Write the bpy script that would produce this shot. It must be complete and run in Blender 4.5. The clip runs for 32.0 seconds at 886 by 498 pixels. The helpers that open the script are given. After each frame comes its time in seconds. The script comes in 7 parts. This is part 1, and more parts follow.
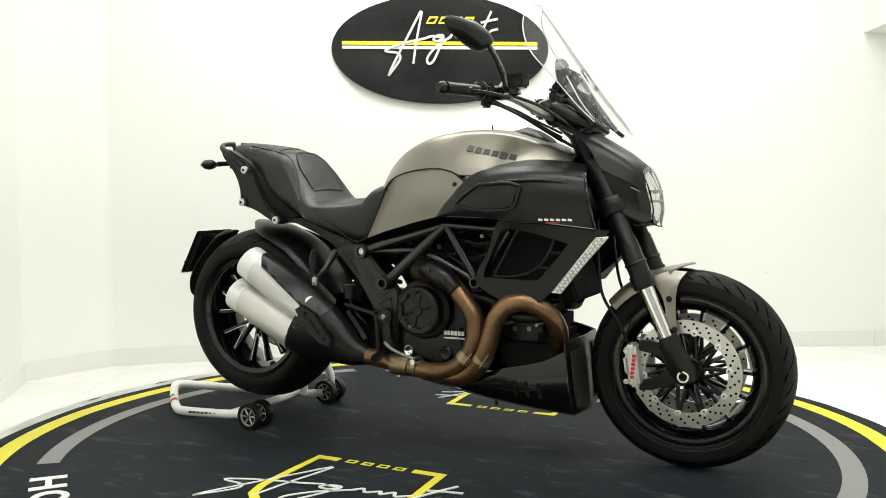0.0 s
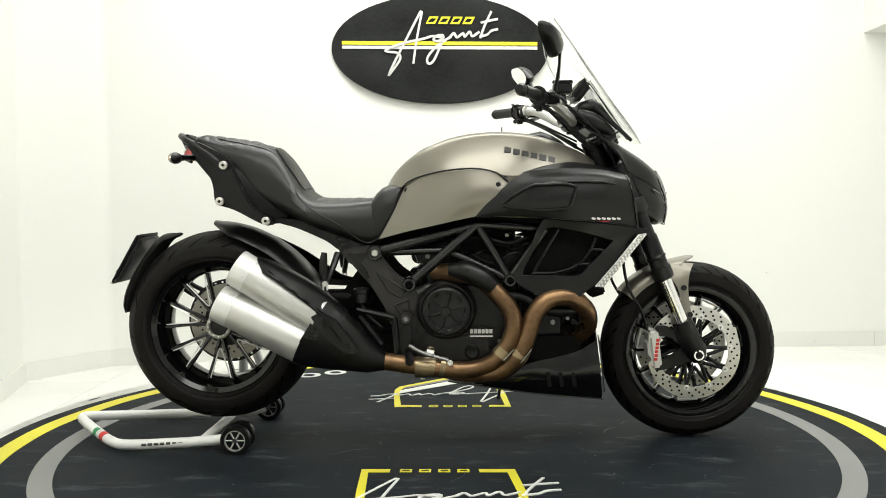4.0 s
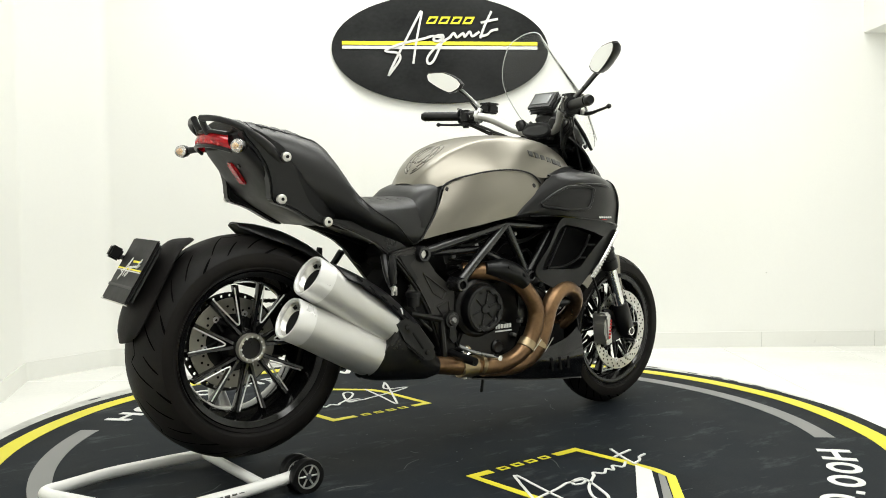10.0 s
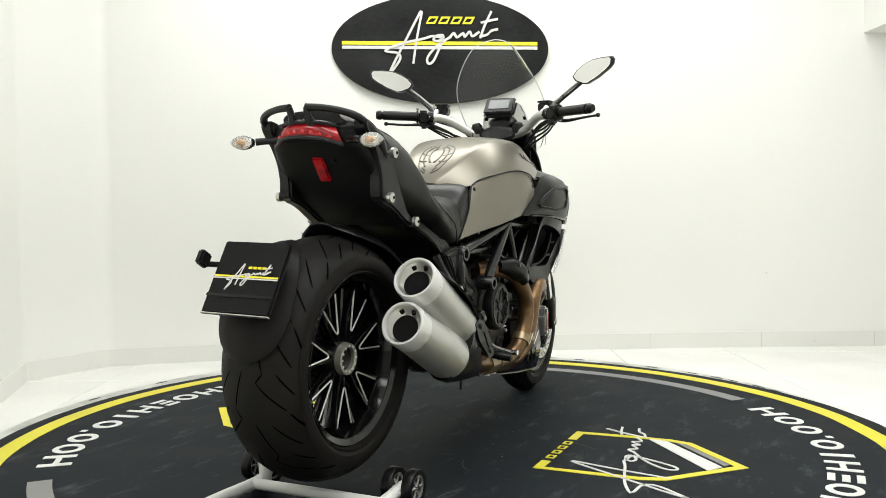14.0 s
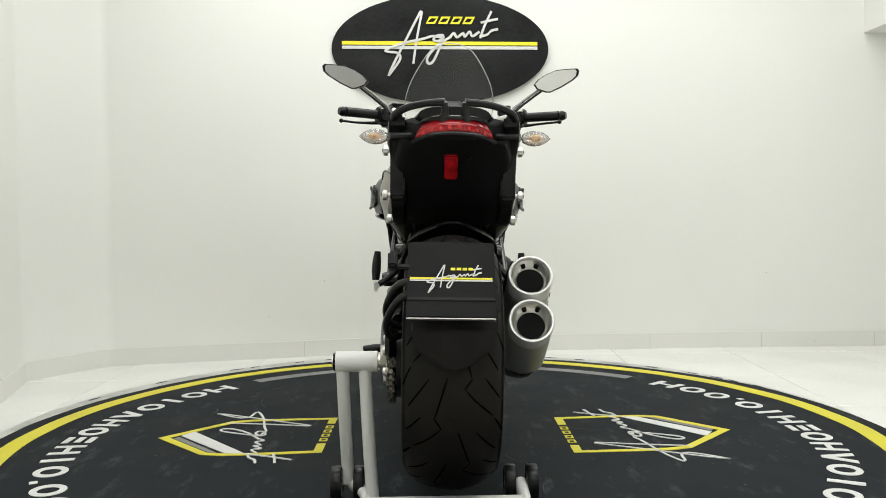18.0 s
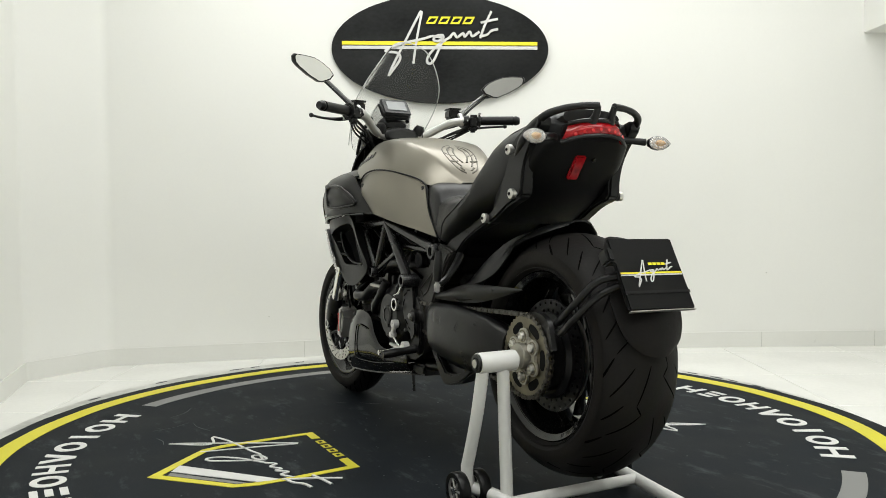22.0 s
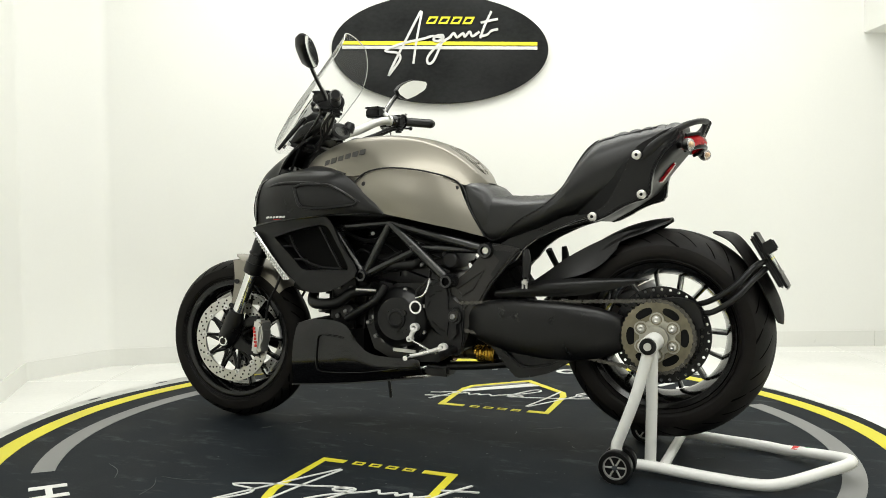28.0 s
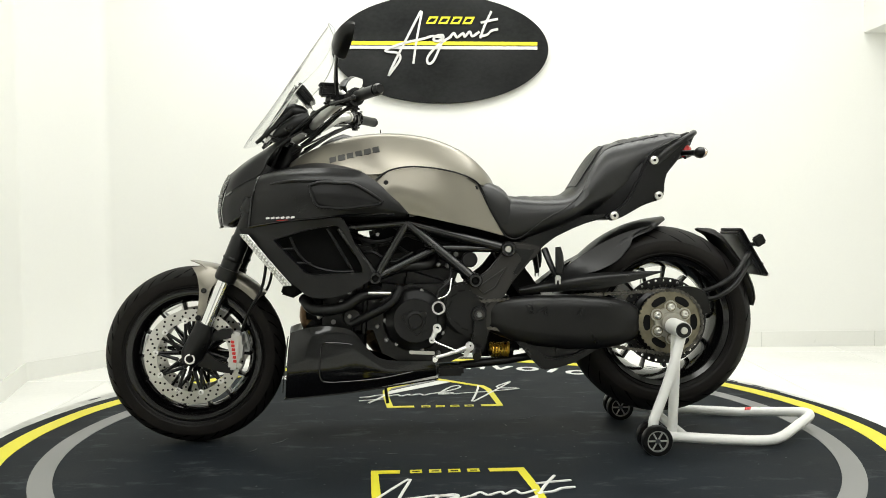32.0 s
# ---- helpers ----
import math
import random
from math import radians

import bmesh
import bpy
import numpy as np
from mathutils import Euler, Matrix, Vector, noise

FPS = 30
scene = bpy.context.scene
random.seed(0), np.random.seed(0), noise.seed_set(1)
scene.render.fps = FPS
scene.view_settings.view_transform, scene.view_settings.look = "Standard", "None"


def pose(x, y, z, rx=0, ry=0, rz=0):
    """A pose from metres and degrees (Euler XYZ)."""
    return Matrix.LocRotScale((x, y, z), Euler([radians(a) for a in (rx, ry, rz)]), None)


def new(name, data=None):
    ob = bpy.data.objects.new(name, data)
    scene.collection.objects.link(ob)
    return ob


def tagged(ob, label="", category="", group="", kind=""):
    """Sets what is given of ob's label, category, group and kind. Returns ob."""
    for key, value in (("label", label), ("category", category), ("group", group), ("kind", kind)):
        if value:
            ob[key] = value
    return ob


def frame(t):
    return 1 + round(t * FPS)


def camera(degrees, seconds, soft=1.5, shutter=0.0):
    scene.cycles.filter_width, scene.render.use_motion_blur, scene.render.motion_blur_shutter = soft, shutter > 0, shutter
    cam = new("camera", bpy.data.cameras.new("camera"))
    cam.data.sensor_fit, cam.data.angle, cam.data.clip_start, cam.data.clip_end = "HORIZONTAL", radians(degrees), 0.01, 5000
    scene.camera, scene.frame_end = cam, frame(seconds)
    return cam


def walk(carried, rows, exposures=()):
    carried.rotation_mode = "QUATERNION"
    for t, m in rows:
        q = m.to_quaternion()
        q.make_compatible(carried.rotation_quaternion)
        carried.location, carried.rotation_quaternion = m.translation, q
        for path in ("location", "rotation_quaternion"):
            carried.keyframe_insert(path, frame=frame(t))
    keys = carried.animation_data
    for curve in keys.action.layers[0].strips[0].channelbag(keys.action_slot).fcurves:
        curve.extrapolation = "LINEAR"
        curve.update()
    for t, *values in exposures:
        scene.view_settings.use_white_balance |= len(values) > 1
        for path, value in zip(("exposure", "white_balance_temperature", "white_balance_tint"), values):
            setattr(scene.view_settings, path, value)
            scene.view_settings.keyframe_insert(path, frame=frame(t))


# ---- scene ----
cam = camera(54.86, 32.0, soft=0.9)
HOLD = pose(0, -2.909, 0.773, 87.336, 0, -0.075) @ pose(0, 0, 0, 0, 0, -0.49)
walk(cam, [(0, HOLD), (32, HOLD)], exposures=[(0, -0.27, 6500, 10), (6, -0.27, 6500, 10), (9, -0.28, 6500, 10), (13, -0.36, 6400, 11), (17, -0.69, 6400, 11), (19, -0.75, 6400, 11), (21, -0.74, 6400, 11), (23, -0.60, 6400, 11), (25, -0.46, 6500, 10), (28, -0.40, 6500, 10), (32, -0.30, 6500, 10)])


def turn(t):
    """Angle of the turning platform in degrees."""
    return -27.89 + 6.575 * t


# ---- world and light ----
world = bpy.data.worlds.new("world")
scene.world = world
world.use_nodes = True
world.node_tree.nodes["Background"].inputs[0].default_value = (0.9, 0.95, 1.0, 1)
world.node_tree.nodes["Background"].inputs[1].default_value = 0.3
CEIL = 2.75


def ceiling_lamp(x, y, sx, sy, watts):
    d = bpy.data.lights.new("ceiling_panel_light", "AREA")
    d.shape, d.size, d.size_y, d.energy, d.color = "RECTANGLE", sx, sy, watts, (0.985, 1.0, 0.955)
    ob = new("ceiling_panel_light", d)
    ob.matrix_world = pose(x, y, CEIL - 0.05)
    return ob


LAMPS = [(0.5, 0.75, 64), (0.5, -1.3, 56), (0.5, -3.35, 44)]
for lx, ly, watts in LAMPS:
    ceiling_lamp(lx, ly, 3.4, 0.8, watts)


# ---- materials ----
def mat(name, base, rough=0.5, metal=0.0, var=0.15, scale=8.0, bump=0.0, bscale=60.0, rvar=0.1, coat=0.0, spec=0.5, stretch=None, tint=None, emit=0.0):
    m = bpy.data.materials.new(name)
    m.use_nodes = True
    nt = m.node_tree
    n, l = nt.nodes, nt.links
    b = n["Principled BSDF"]
    b.inputs["Metallic"].default_value = metal
    b.inputs["Coat Weight"].default_value = coat
    b.inputs["Coat Roughness"].default_value = 0.12
    b.inputs["Specular IOR Level"].default_value = spec
    tc = n.new("ShaderNodeTexCoord")
    src = tc.outputs["Object"]
    if stretch:
        mp = n.new("ShaderNodeMapping")
        mp.inputs["Scale"].default_value = stretch
        l.new(src, mp.inputs[0])
        src = mp.outputs[0]
    big = n.new("ShaderNodeTexNoise")
    big.inputs["Scale"].default_value, big.inputs["Detail"].default_value = scale, 6
    fine = n.new("ShaderNodeTexNoise")
    fine.inputs["Scale"].default_value, fine.inputs["Detail"].default_value = bscale, 4
    for q in (big, fine):
        l.new(src, q.inputs["Vector"])
    add = n.new("ShaderNodeMath")
    add.operation = "MULTIPLY_ADD"
    l.new(fine.outputs[0], add.inputs[0])
    add.inputs[1].default_value = 0.35
    l.new(big.outputs[0], add.inputs[2])
    ramp = n.new("ShaderNodeValToRGB")
    lo = [c * (1 - var) for c in base]
    hi = [min(1, c * (1 + var)) for c in (tint or base)]
    ramp.color_ramp.elements[0].position, ramp.color_ramp.elements[0].color = 0.4, (*lo, 1)
    ramp.color_ramp.elements[1].position, ramp.color_ramp.elements[1].color = 0.95, (*hi, 1)
    l.new(add.outputs[0], ramp.inputs[0])
    l.new(ramp.outputs[0], b.inputs["Base Color"])
    mr = n.new("ShaderNodeMapRange")
    mr.inputs["From Min"].default_value, mr.inputs["From Max"].default_value = 0.35, 0.95
    mr.inputs["To Min"].default_value, mr.inputs["To Max"].default_value = max(0.02, rough - rvar), min(1, rough + rvar)
    l.new(add.outputs[0], mr.inputs[0])
    l.new(mr.outputs[0], b.inputs["Roughness"])
    if bump:
        bp = n.new("ShaderNodeBump")
        bp.inputs["Strength"].default_value, bp.inputs["Distance"].default_value = bump, 0.002
        l.new(fine.outputs[0], bp.inputs["Height"])
        l.new(bp.outputs[0], b.inputs["Normal"])
    if emit:
        l.new(ramp.outputs[0], b.inputs["Emission Color"])
        b.inputs["Emission Strength"].default_value = emit
    return m


def clear(name, tint=(0.93, 0.95, 0.93), gloss=0.10, rough=0.03, glare_mix=0.0):
    """Thin clear plastic: mostly see-through, with a reflection that grows to the edge."""
    m = bpy.data.materials.new(name)
    m.use_nodes = True
    n, l = m.node_tree.nodes, m.node_tree.links
    n.remove(n["Principled BSDF"])
    tr, gl, mx, fr = (n.new("ShaderNode" + k) for k in ("BsdfTransparent", "BsdfGlossy", "MixShader", "LayerWeight"))
    tr.inputs[0].default_value = (*tint, 1)
    gl.inputs["Roughness"].default_value = rough
    fr.inputs["Blend"].default_value = gloss
    l.new(fr.outputs["Fresnel"], mx.inputs[0])
    l.new(tr.outputs[0], mx.inputs[1])
    l.new(gl.outputs[0], mx.inputs[2])
    out = mx.outputs[0]
    # flat pale diffuse mixed in to stand for reflected light
    if glare_mix:
        df, m2 = n.new("ShaderNodeBsdfDiffuse"), n.new("ShaderNodeMixShader")
        df.inputs[0].default_value = (0.85, 0.86, 0.85, 1)
        m2.inputs[0].default_value = glare_mix
        l.new(out, m2.inputs[1])
        l.new(df.outputs[0], m2.inputs[2])
        out = m2.outputs[0]
    l.new(out, n["Material Output"].inputs[0])
    return m


WALL = mat("white_wall_paint", (0.80, 0.80, 0.765), 0.6, var=0.02, scale=1.2, bump=0.08, bscale=90)
GREYW = mat("mid_grey_wall_paint", (0.38, 0.38, 0.365), 0.6, var=0.1, scale=1.5)
BASEB = mat("white_baseboard", (0.74, 0.74, 0.70), 0.35, var=0.03, scale=3)
TILE = mat("glossy_white_tile", (0.80, 0.80, 0.765), 0.22, var=0.03, scale=2, rvar=0.06)
GROUT = mat("grey_joint", (0.62, 0.62, 0.58), 0.8)
CEILM = mat("white_ceiling", (0.82, 0.82, 0.80), 0.8, var=0.02)
LAMPM = mat("lamp_diffuser", (1.0, 0.99, 0.95), 0.5, var=0.0, emit=2.0)
MATBLK = mat("black_vinyl_mat", (0.0064, 0.0094, 0.0132), 0.62, var=0.35, scale=3.5, bump=0.12, bscale=160, rvar=0.12, spec=0.07, tint=(0.0125, 0.0155, 0.0185))
YELLOW = mat("yellow_print", (0.64, 0.58, 0.02), 0.5, var=0.07, scale=5)
YELLOWT = mat("yellow_letters", (0.85, 0.76, 0.02), 0.45, var=0.03)
GREYP = mat("grey_print", (0.19, 0.19, 0.187), 0.55, var=0.12, scale=9)
WHITEP = mat("white_print", (0.66, 0.66, 0.64), 0.5, var=0.05, scale=14)
RIMM = mat("worn_grey_platform_edge", (0.34, 0.34, 0.32), 0.6, var=0.25, scale=5, bump=0.2, bscale=26, tint=(0.52, 0.52, 0.49))
SIGNB = mat("black_sign_board", (0.008, 0.0085, 0.0085), 0.42, var=0.25, scale=4, stretch=(0.7, 1, 9), tint=(0.024, 0.025, 0.025), spec=0.1)
TITAN = mat("satin_titanium_grey_paint", (0.222, 0.206, 0.172), 0.34, 0.75, var=0.05, scale=6, rvar=0.03, bscale=900, coat=0.15)
BLKS = mat("satin_black_plastic", (0.0050, 0.0050, 0.0051), 0.33, var=0.2, scale=12, bump=0.05, bscale=500, spec=0.29, rvar=0.08)
BLKM = mat("matte_black_metal", (0.0042, 0.0042, 0.0044), 0.32, var=0.25, scale=14, bump=0.08, bscale=240, spec=0.30, rvar=0.09)
BLKG = mat("gloss_black_lacquer", (0.0028, 0.0028, 0.0031), 0.10, var=0.1, rvar=0.04, spec=0.42)
TUBEB = mat("gloss_black_frame_enamel", (0.005, 0.005, 0.0055), 0.24, var=0.2, scale=14, bump=0.03, bscale=240, spec=0.62, rvar=0.05)
CAST = mat("dark_grey_casting", (0.0090, 0.0088, 0.0085), 0.34, 0.25, var=0.3, scale=20, bump=0.22, bscale=260, spec=0.36)
GRAPH = mat("graphite_cast_metal", (0.030, 0.0285, 0.0268), 0.40, 0.35, var=0.15, scale=20, bump=0.15, bscale=260, spec=0.38)
RUBBER = mat("worn_tyre_rubber", (0.0050, 0.0046, 0.0044), 0.55, var=0.3, scale=9, bump=0.2, bscale=120, spec=0.16, tint=(0.0085, 0.0074, 0.0068))
SCRUB = mat("brown_scrubbed_tyre_band", (0.0068, 0.0057, 0.0050), 0.56, var=0.4, scale=16, bump=0.2, bscale=110, spec=0.14)
GROOVE = mat("tyre_groove", (0.0012, 0.0012, 0.0012), 0.9, spec=0.02)
LEATHER = mat("black_seat_vinyl", (0.0055, 0.0055, 0.0057), 0.36, var=0.2, scale=10, bump=0.22, bscale=420, rvar=0.08, spec=0.42)
ALU = mat("brushed_aluminium", (0.60, 0.595, 0.575), 0.44, 0.80, var=0.05, scale=10, bump=0.03, bscale=400)
ALUB = mat("bright_turned_aluminium", (0.74, 0.735, 0.72), 0.32, 0.35, var=0.04, scale=14)
WHEELB = mat("black_wheel_lacquer", (0.0035, 0.0035, 0.0037), 0.10, var=0.1, rvar=0.03, spec=0.45)
THREAD = mat("grey_seat_thread", (0.05, 0.05, 0.05), 0.6)

AMBERL = mat("amber_indicator_insert", (0.80, 0.34, 0.06), 0.3, var=0.35, scale=70, tint=(0.85, 0.50, 0.20))
POLISH = mat("machined_edge", (0.80, 0.80, 0.79), 0.22, 1.0, var=0.05)
CHROME = mat("chrome", (0.82, 0.82, 0.82), 0.08, 1.0, var=0.03, rvar=0.03)
STEEL = mat("drilled_steel", (0.58, 0.57, 0.54), 0.32, 1.0, var=0.08, scale=20, rvar=0.06)
# near-black that carries the shade of holes, slots and inner gaps
GAPBLK = mat("gap_shade_black", (0.006, 0.006, 0.006), 0.8, spec=0.1)
BRONZE = mat("heat_browned_pipe", (0.105, 0.062, 0.034), 0.33, 0.85, var=0.4, scale=6, rvar=0.10, bump=0.06, tint=(0.21, 0.125, 0.064))
BRASS = mat("pale_clamp", (0.32, 0.25, 0.15), 0.36, 0.9, var=0.2, scale=20)
SPROCK = mat("worn_sprocket_steel", (0.20, 0.18, 0.13), 0.40, 0.9, var=0.3, scale=25)
CHAINM = mat("greasy_chain_steel", (0.095, 0.09, 0.08), 0.34, 0.85, var=0.4, scale=60)
GOLD = mat("gold_anodised", (0.62, 0.38, 0.05), 0.3, 0.9)
GREYM = mat("silver_handlebar", (0.52, 0.52, 0.50), 0.35, 0.7)
WHITE = mat("white_powder_coat", (0.74, 0.74, 0.72), 0.35, var=0.06, scale=9, rvar=0.08)
RED = mat("red_print", (0.55, 0.02, 0.015), 0.45)
GREEN = mat("green_print", (0.02, 0.25, 0.08), 0.45)
REDL = mat("red_lens", (0.20, 0.0025, 0.005), 0.08, var=0.3, scale=30, spec=0.5, tint=(0.40, 0.008, 0.012), rvar=0.03)
REDB = mat("bright_red_insert", (0.46, 0.012, 0.014), 0.15, var=0.3, scale=70, tint=(0.60, 0.04, 0.04))

LENS = clear("clear_lens", (0.97, 0.97, 0.965), 0.10, glare_mix=0.16)
# large pale share brightens the indicator plastic in place of white glints
ICLEAR = clear("clear_indicator_plastic", (0.99, 0.98, 0.97), 0.18, glare_mix=0.22)
DARKGLASS = mat("dark_display_glass", (0.035, 0.036, 0.036), 0.08, 0.5, rvar=0.02)
REFLM = mat("pale_reflector", (0.90, 0.90, 0.89), 0.22, 0.75, var=0.15, scale=120)
PLATEB = mat("black_plate_film", (0.0045, 0.0045, 0.0048), 0.42, var=0.15, spec=0.16)
# small pale share stands for the room reflected in the screen
SHIELDG = clear("clear_windscreen", (0.96, 0.965, 0.96), 0.05, glare_mix=0.06)
EDGEM = mat("pale_acrylic_edge", (0.55, 0.56, 0.54), 0.2)
MESHG = mat("grey_cooler_mesh", (0.035, 0.034, 0.033), 0.5, 0.5, var=0.6, scale=240, bscale=400, bump=0.5)
SMOKE = clear("smoked_plastic", (0.50, 0.50, 0.497), 0.06, glare_mix=0.0)
STALK = mat("satin_grey_stalk", (0.24, 0.24, 0.235), 0.32, 0.7)
LEDM = mat("led_strip", (0.70, 0.70, 0.68), 0.22, 0.3, var=0.35, scale=120, bscale=260)
WARMS = mat("warm_grey_carrier", (0.40, 0.385, 0.335), 0.42, 0.8, var=0.15, scale=20)
SCREEN = mat("display_glass", (0.11, 0.115, 0.115), 0.14, 0.35)
MIRROR = mat("mirror_glass", (0.85, 0.85, 0.84), 0.03, 1.0, var=0.0, rvar=0.0)
LETTER = mat("dark_badge", (0.035, 0.034, 0.032), 0.4)
# tank paint at about half value, the relief's shade put into the colour
RELIEF = mat("shaded_titanium_emblem", (0.105, 0.098, 0.082), 0.36, 0.75, var=0.06)
SCUFF = mat("pale_scuff", (0.07, 0.074, 0.077), 0.8, var=0.6, scale=3)


# scuffs and dust on the mat: sparse pale smears
_nt = MATBLK.node_tree
_n, _l = _nt.nodes, _nt.links
_tc = _n.new("ShaderNodeTexCoord")
_mp = _n.new("ShaderNodeMapping")
_mp.inputs["Scale"].default_value = (1.0, 2.6, 1.0)
_sm = _n.new("ShaderNodeTexNoise")
_sm.inputs["Scale"].default_value, _sm.inputs["Detail"].default_value, _sm.inputs["Roughness"].default_value = 4.5, 10, 0.72
_rp = _n.new("ShaderNodeValToRGB")
_rp.color_ramp.elements[0].position, _rp.color_ramp.elements[1].position = 0.55, 0.82
_mx = _n.new("ShaderNodeMix")
_mx.data_type = "RGBA"
_mx.inputs[7].default_value = (0.085, 0.092, 0.098, 1)
_b = _n["Principled BSDF"]
_old = _b.inputs["Base Color"].links[0].from_socket
_l.new(_tc.outputs["Object"], _mp.inputs[0])
_l.new(_mp.outputs[0], _sm.inputs["Vector"])
_l.new(_sm.outputs[0], _rp.inputs[0])
_l.new(_rp.outputs[0], _mx.inputs[0])
_l.new(_old, _mx.inputs[6])
_l.new(_mx.outputs[2], _b.inputs["Base Color"])


# ---- mesh helpers ----
def part(name, bm, material, parent=None, label="", smooth=True):
    me = bpy.data.meshes.new(name)
    bmesh.ops.recalc_face_normals(bm, faces=bm.faces)
    bm.to_mesh(me)
    bm.free()
    me.materials.append(material)
    if smooth:
        me.shade_smooth()
        me.set_sharp_from_angle(angle=radians(38))
    ob = new(name, me)
    if parent is not None:
        ob.parent = parent
    if label:
        ob["label"] = label
    return ob


def spline(pts, n):
    """n + 1 points of a Catmull-Rom curve through pts, evenly spread by length."""
    p = [Vector(q) for q in pts]
    if len(p) == 2:
        return [p[0].lerp(p[1], i / n) for i in range(n + 1)]
    ext = [2 * p[0] - p[1]] + p + [2 * p[-1] - p[-2]]
    fine = []
    for i in range(1, len(ext) - 2):
        a, b, c, d = ext[i - 1:i + 3]
        for k in range(12):
            t = k / 12
            fine.append(0.5 * (2 * b + (c - a) * t + (2 * a - 5 * b + 4 * c - d) * t * t + (3 * b - a - 3 * c + d) * t ** 3))
    fine.append(p[-1])
    s = [0.0]
    for a, b in zip(fine, fine[1:]):
        s.append(s[-1] + (b - a).length)
    out, j = [], 0
    for i in range(n + 1):
        w = s[-1] * i / n
        while j < len(s) - 2 and s[j + 1] < w:
            j += 1
        out.append(fine[j].lerp(fine[j + 1], (w - s[j]) / max(1e-9, s[j + 1] - s[j])))
    return out


def grid(rows, close_u=False, close_v=False):
    bm = bmesh.new()
    v = [[bm.verts.new(p) for p in r] for r in rows]
    nr, nc = len(v), len(v[0])
    for i in range(nr if close_v else nr - 1):
        for j in range(nc if close_u else nc - 1):
            q = (v[i][j], v[i][(j + 1) % nc], v[(i + 1) % nr][(j + 1) % nc], v[(i + 1) % nr][j])
            if len(set(q)) == 4:
                bm.faces.new(q)
    return bm


def thicken(bm, t):
    bmesh.ops.recalc_face_normals(bm, faces=bm.faces)
    bmesh.ops.solidify(bm, geom=list(bm.faces), thickness=t)
    return bm


def skin(rails, nu=24, nv=8, thick=0.004):
    """A curved sheet through rails (each a list of 3D points), with a thickness."""
    r = [spline(q, nu) for q in rails]
    cols = [spline([q[i] for q in r], nv) for i in range(nu + 1)]
    bm = grid(cols)
    return thicken(bm, thick) if thick else bm


def loft(rings, cap=True):
    """A closed body through rings of equal count."""
    bm = grid(rings, close_u=True)
    bm.verts.ensure_lookup_table()
    n = len(rings[0])
    if cap:
        bm.faces.new(bm.verts[:n])
        bm.faces.new(bm.verts[len(bm.verts) - n:])
    return bm


def tube(pts, r, seg=12, n=None, smooth=True):
    """A round bar along pts; r is one radius or a list spread along it."""
    p = spline(pts, n or 6 * (len(pts) - 1)) if smooth and len(pts) > 2 else [Vector(q) for q in pts]
    rr = r if isinstance(r, (list, tuple)) else [r]
    rings, ref = [], None
    for i, c in enumerate(p):
        d = (p[min(i + 1, len(p) - 1)] - p[max(i - 1, 0)]).normalized()
        if ref is None:
            ref = d.orthogonal().normalized()
        ref = (ref - d * ref.dot(d)).normalized()
        side = d.cross(ref)
        f = i / max(1, len(p) - 1) * (len(rr) - 1)
        k = min(int(f), len(rr) - 2) if len(rr) > 1 else 0
        rad = rr[0] if len(rr) == 1 else rr[k] + (rr[k + 1] - rr[k]) * (f - k)
        rings.append([c + rad * (math.cos(a) * ref + math.sin(a) * side) for a in (2 * math.pi * j / seg for j in range(seg))])
    return loft(rings)


def lathe(profile, centre, axis=(0, 1, 0), seg=40, closed=False):
    """Turns a profile of (radius, distance along the axis) round the axis at centre."""
    ax = Vector(axis).normalized()
    u = ax.orthogonal().normalized()
    if abs(ax.y) > 0.9:
        u = Vector((1, 0, 0))
        u = (u - ax * u.dot(ax)).normalized()
    w = ax.cross(u)
    c = Vector(centre)
    rows = [[c + ax * h + max(r, 1e-4) * (math.cos(a) * u + math.sin(a) * w) for a in (2 * math.pi * j / seg for j in range(seg))] for r, h in profile]
    if closed:
        return grid(rows, close_u=True, close_v=True)
    return loft(rows)


def box(c, s, bevel=0.003, rot=(0, 0, 0), seg=2):
    bm = bmesh.new()
    bmesh.ops.create_cube(bm, size=1.0)
    bmesh.ops.scale(bm, vec=s, verts=bm.verts)
    if bevel:
        bmesh.ops.bevel(bm, geom=list(bm.edges), offset=min(bevel, min(s) * 0.45), segments=seg, affect="EDGES")
    bmesh.ops.transform(bm, matrix=pose(*c, *rot), verts=bm.verts)
    return bm


def plate(poly, y0, y1, bevel=0.003):
    """A flat side-view outline of (x, z) points between y0 and y1."""
    bm = bmesh.new()
    f = bm.faces.new([bm.verts.new((x, y0, z)) for x, z in poly])
    r = bmesh.ops.extrude_face_region(bm, geom=[f])
    bmesh.ops.translate(bm, vec=(0, y1 - y0, 0), verts=[q for q in r["geom"] if isinstance(q, bmesh.types.BMVert)])
    if bevel:
        bmesh.ops.bevel(bm, geom=list(bm.edges), offset=bevel, segments=2, affect="EDGES")
    return bm


def flat(poly, z0=0.0, z1=0.0015):
    """A thin print lying on the floor, from (x, y) points."""
    bm = bmesh.new()
    f = bm.faces.new([bm.verts.new((x, y, z0)) for x, y in poly])
    r = bmesh.ops.extrude_face_region(bm, geom=[f])
    bmesh.ops.translate(bm, vec=(0, 0, z1 - z0), verts=[q for q in r["geom"] if isinstance(q, bmesh.types.BMVert)])
    return bm


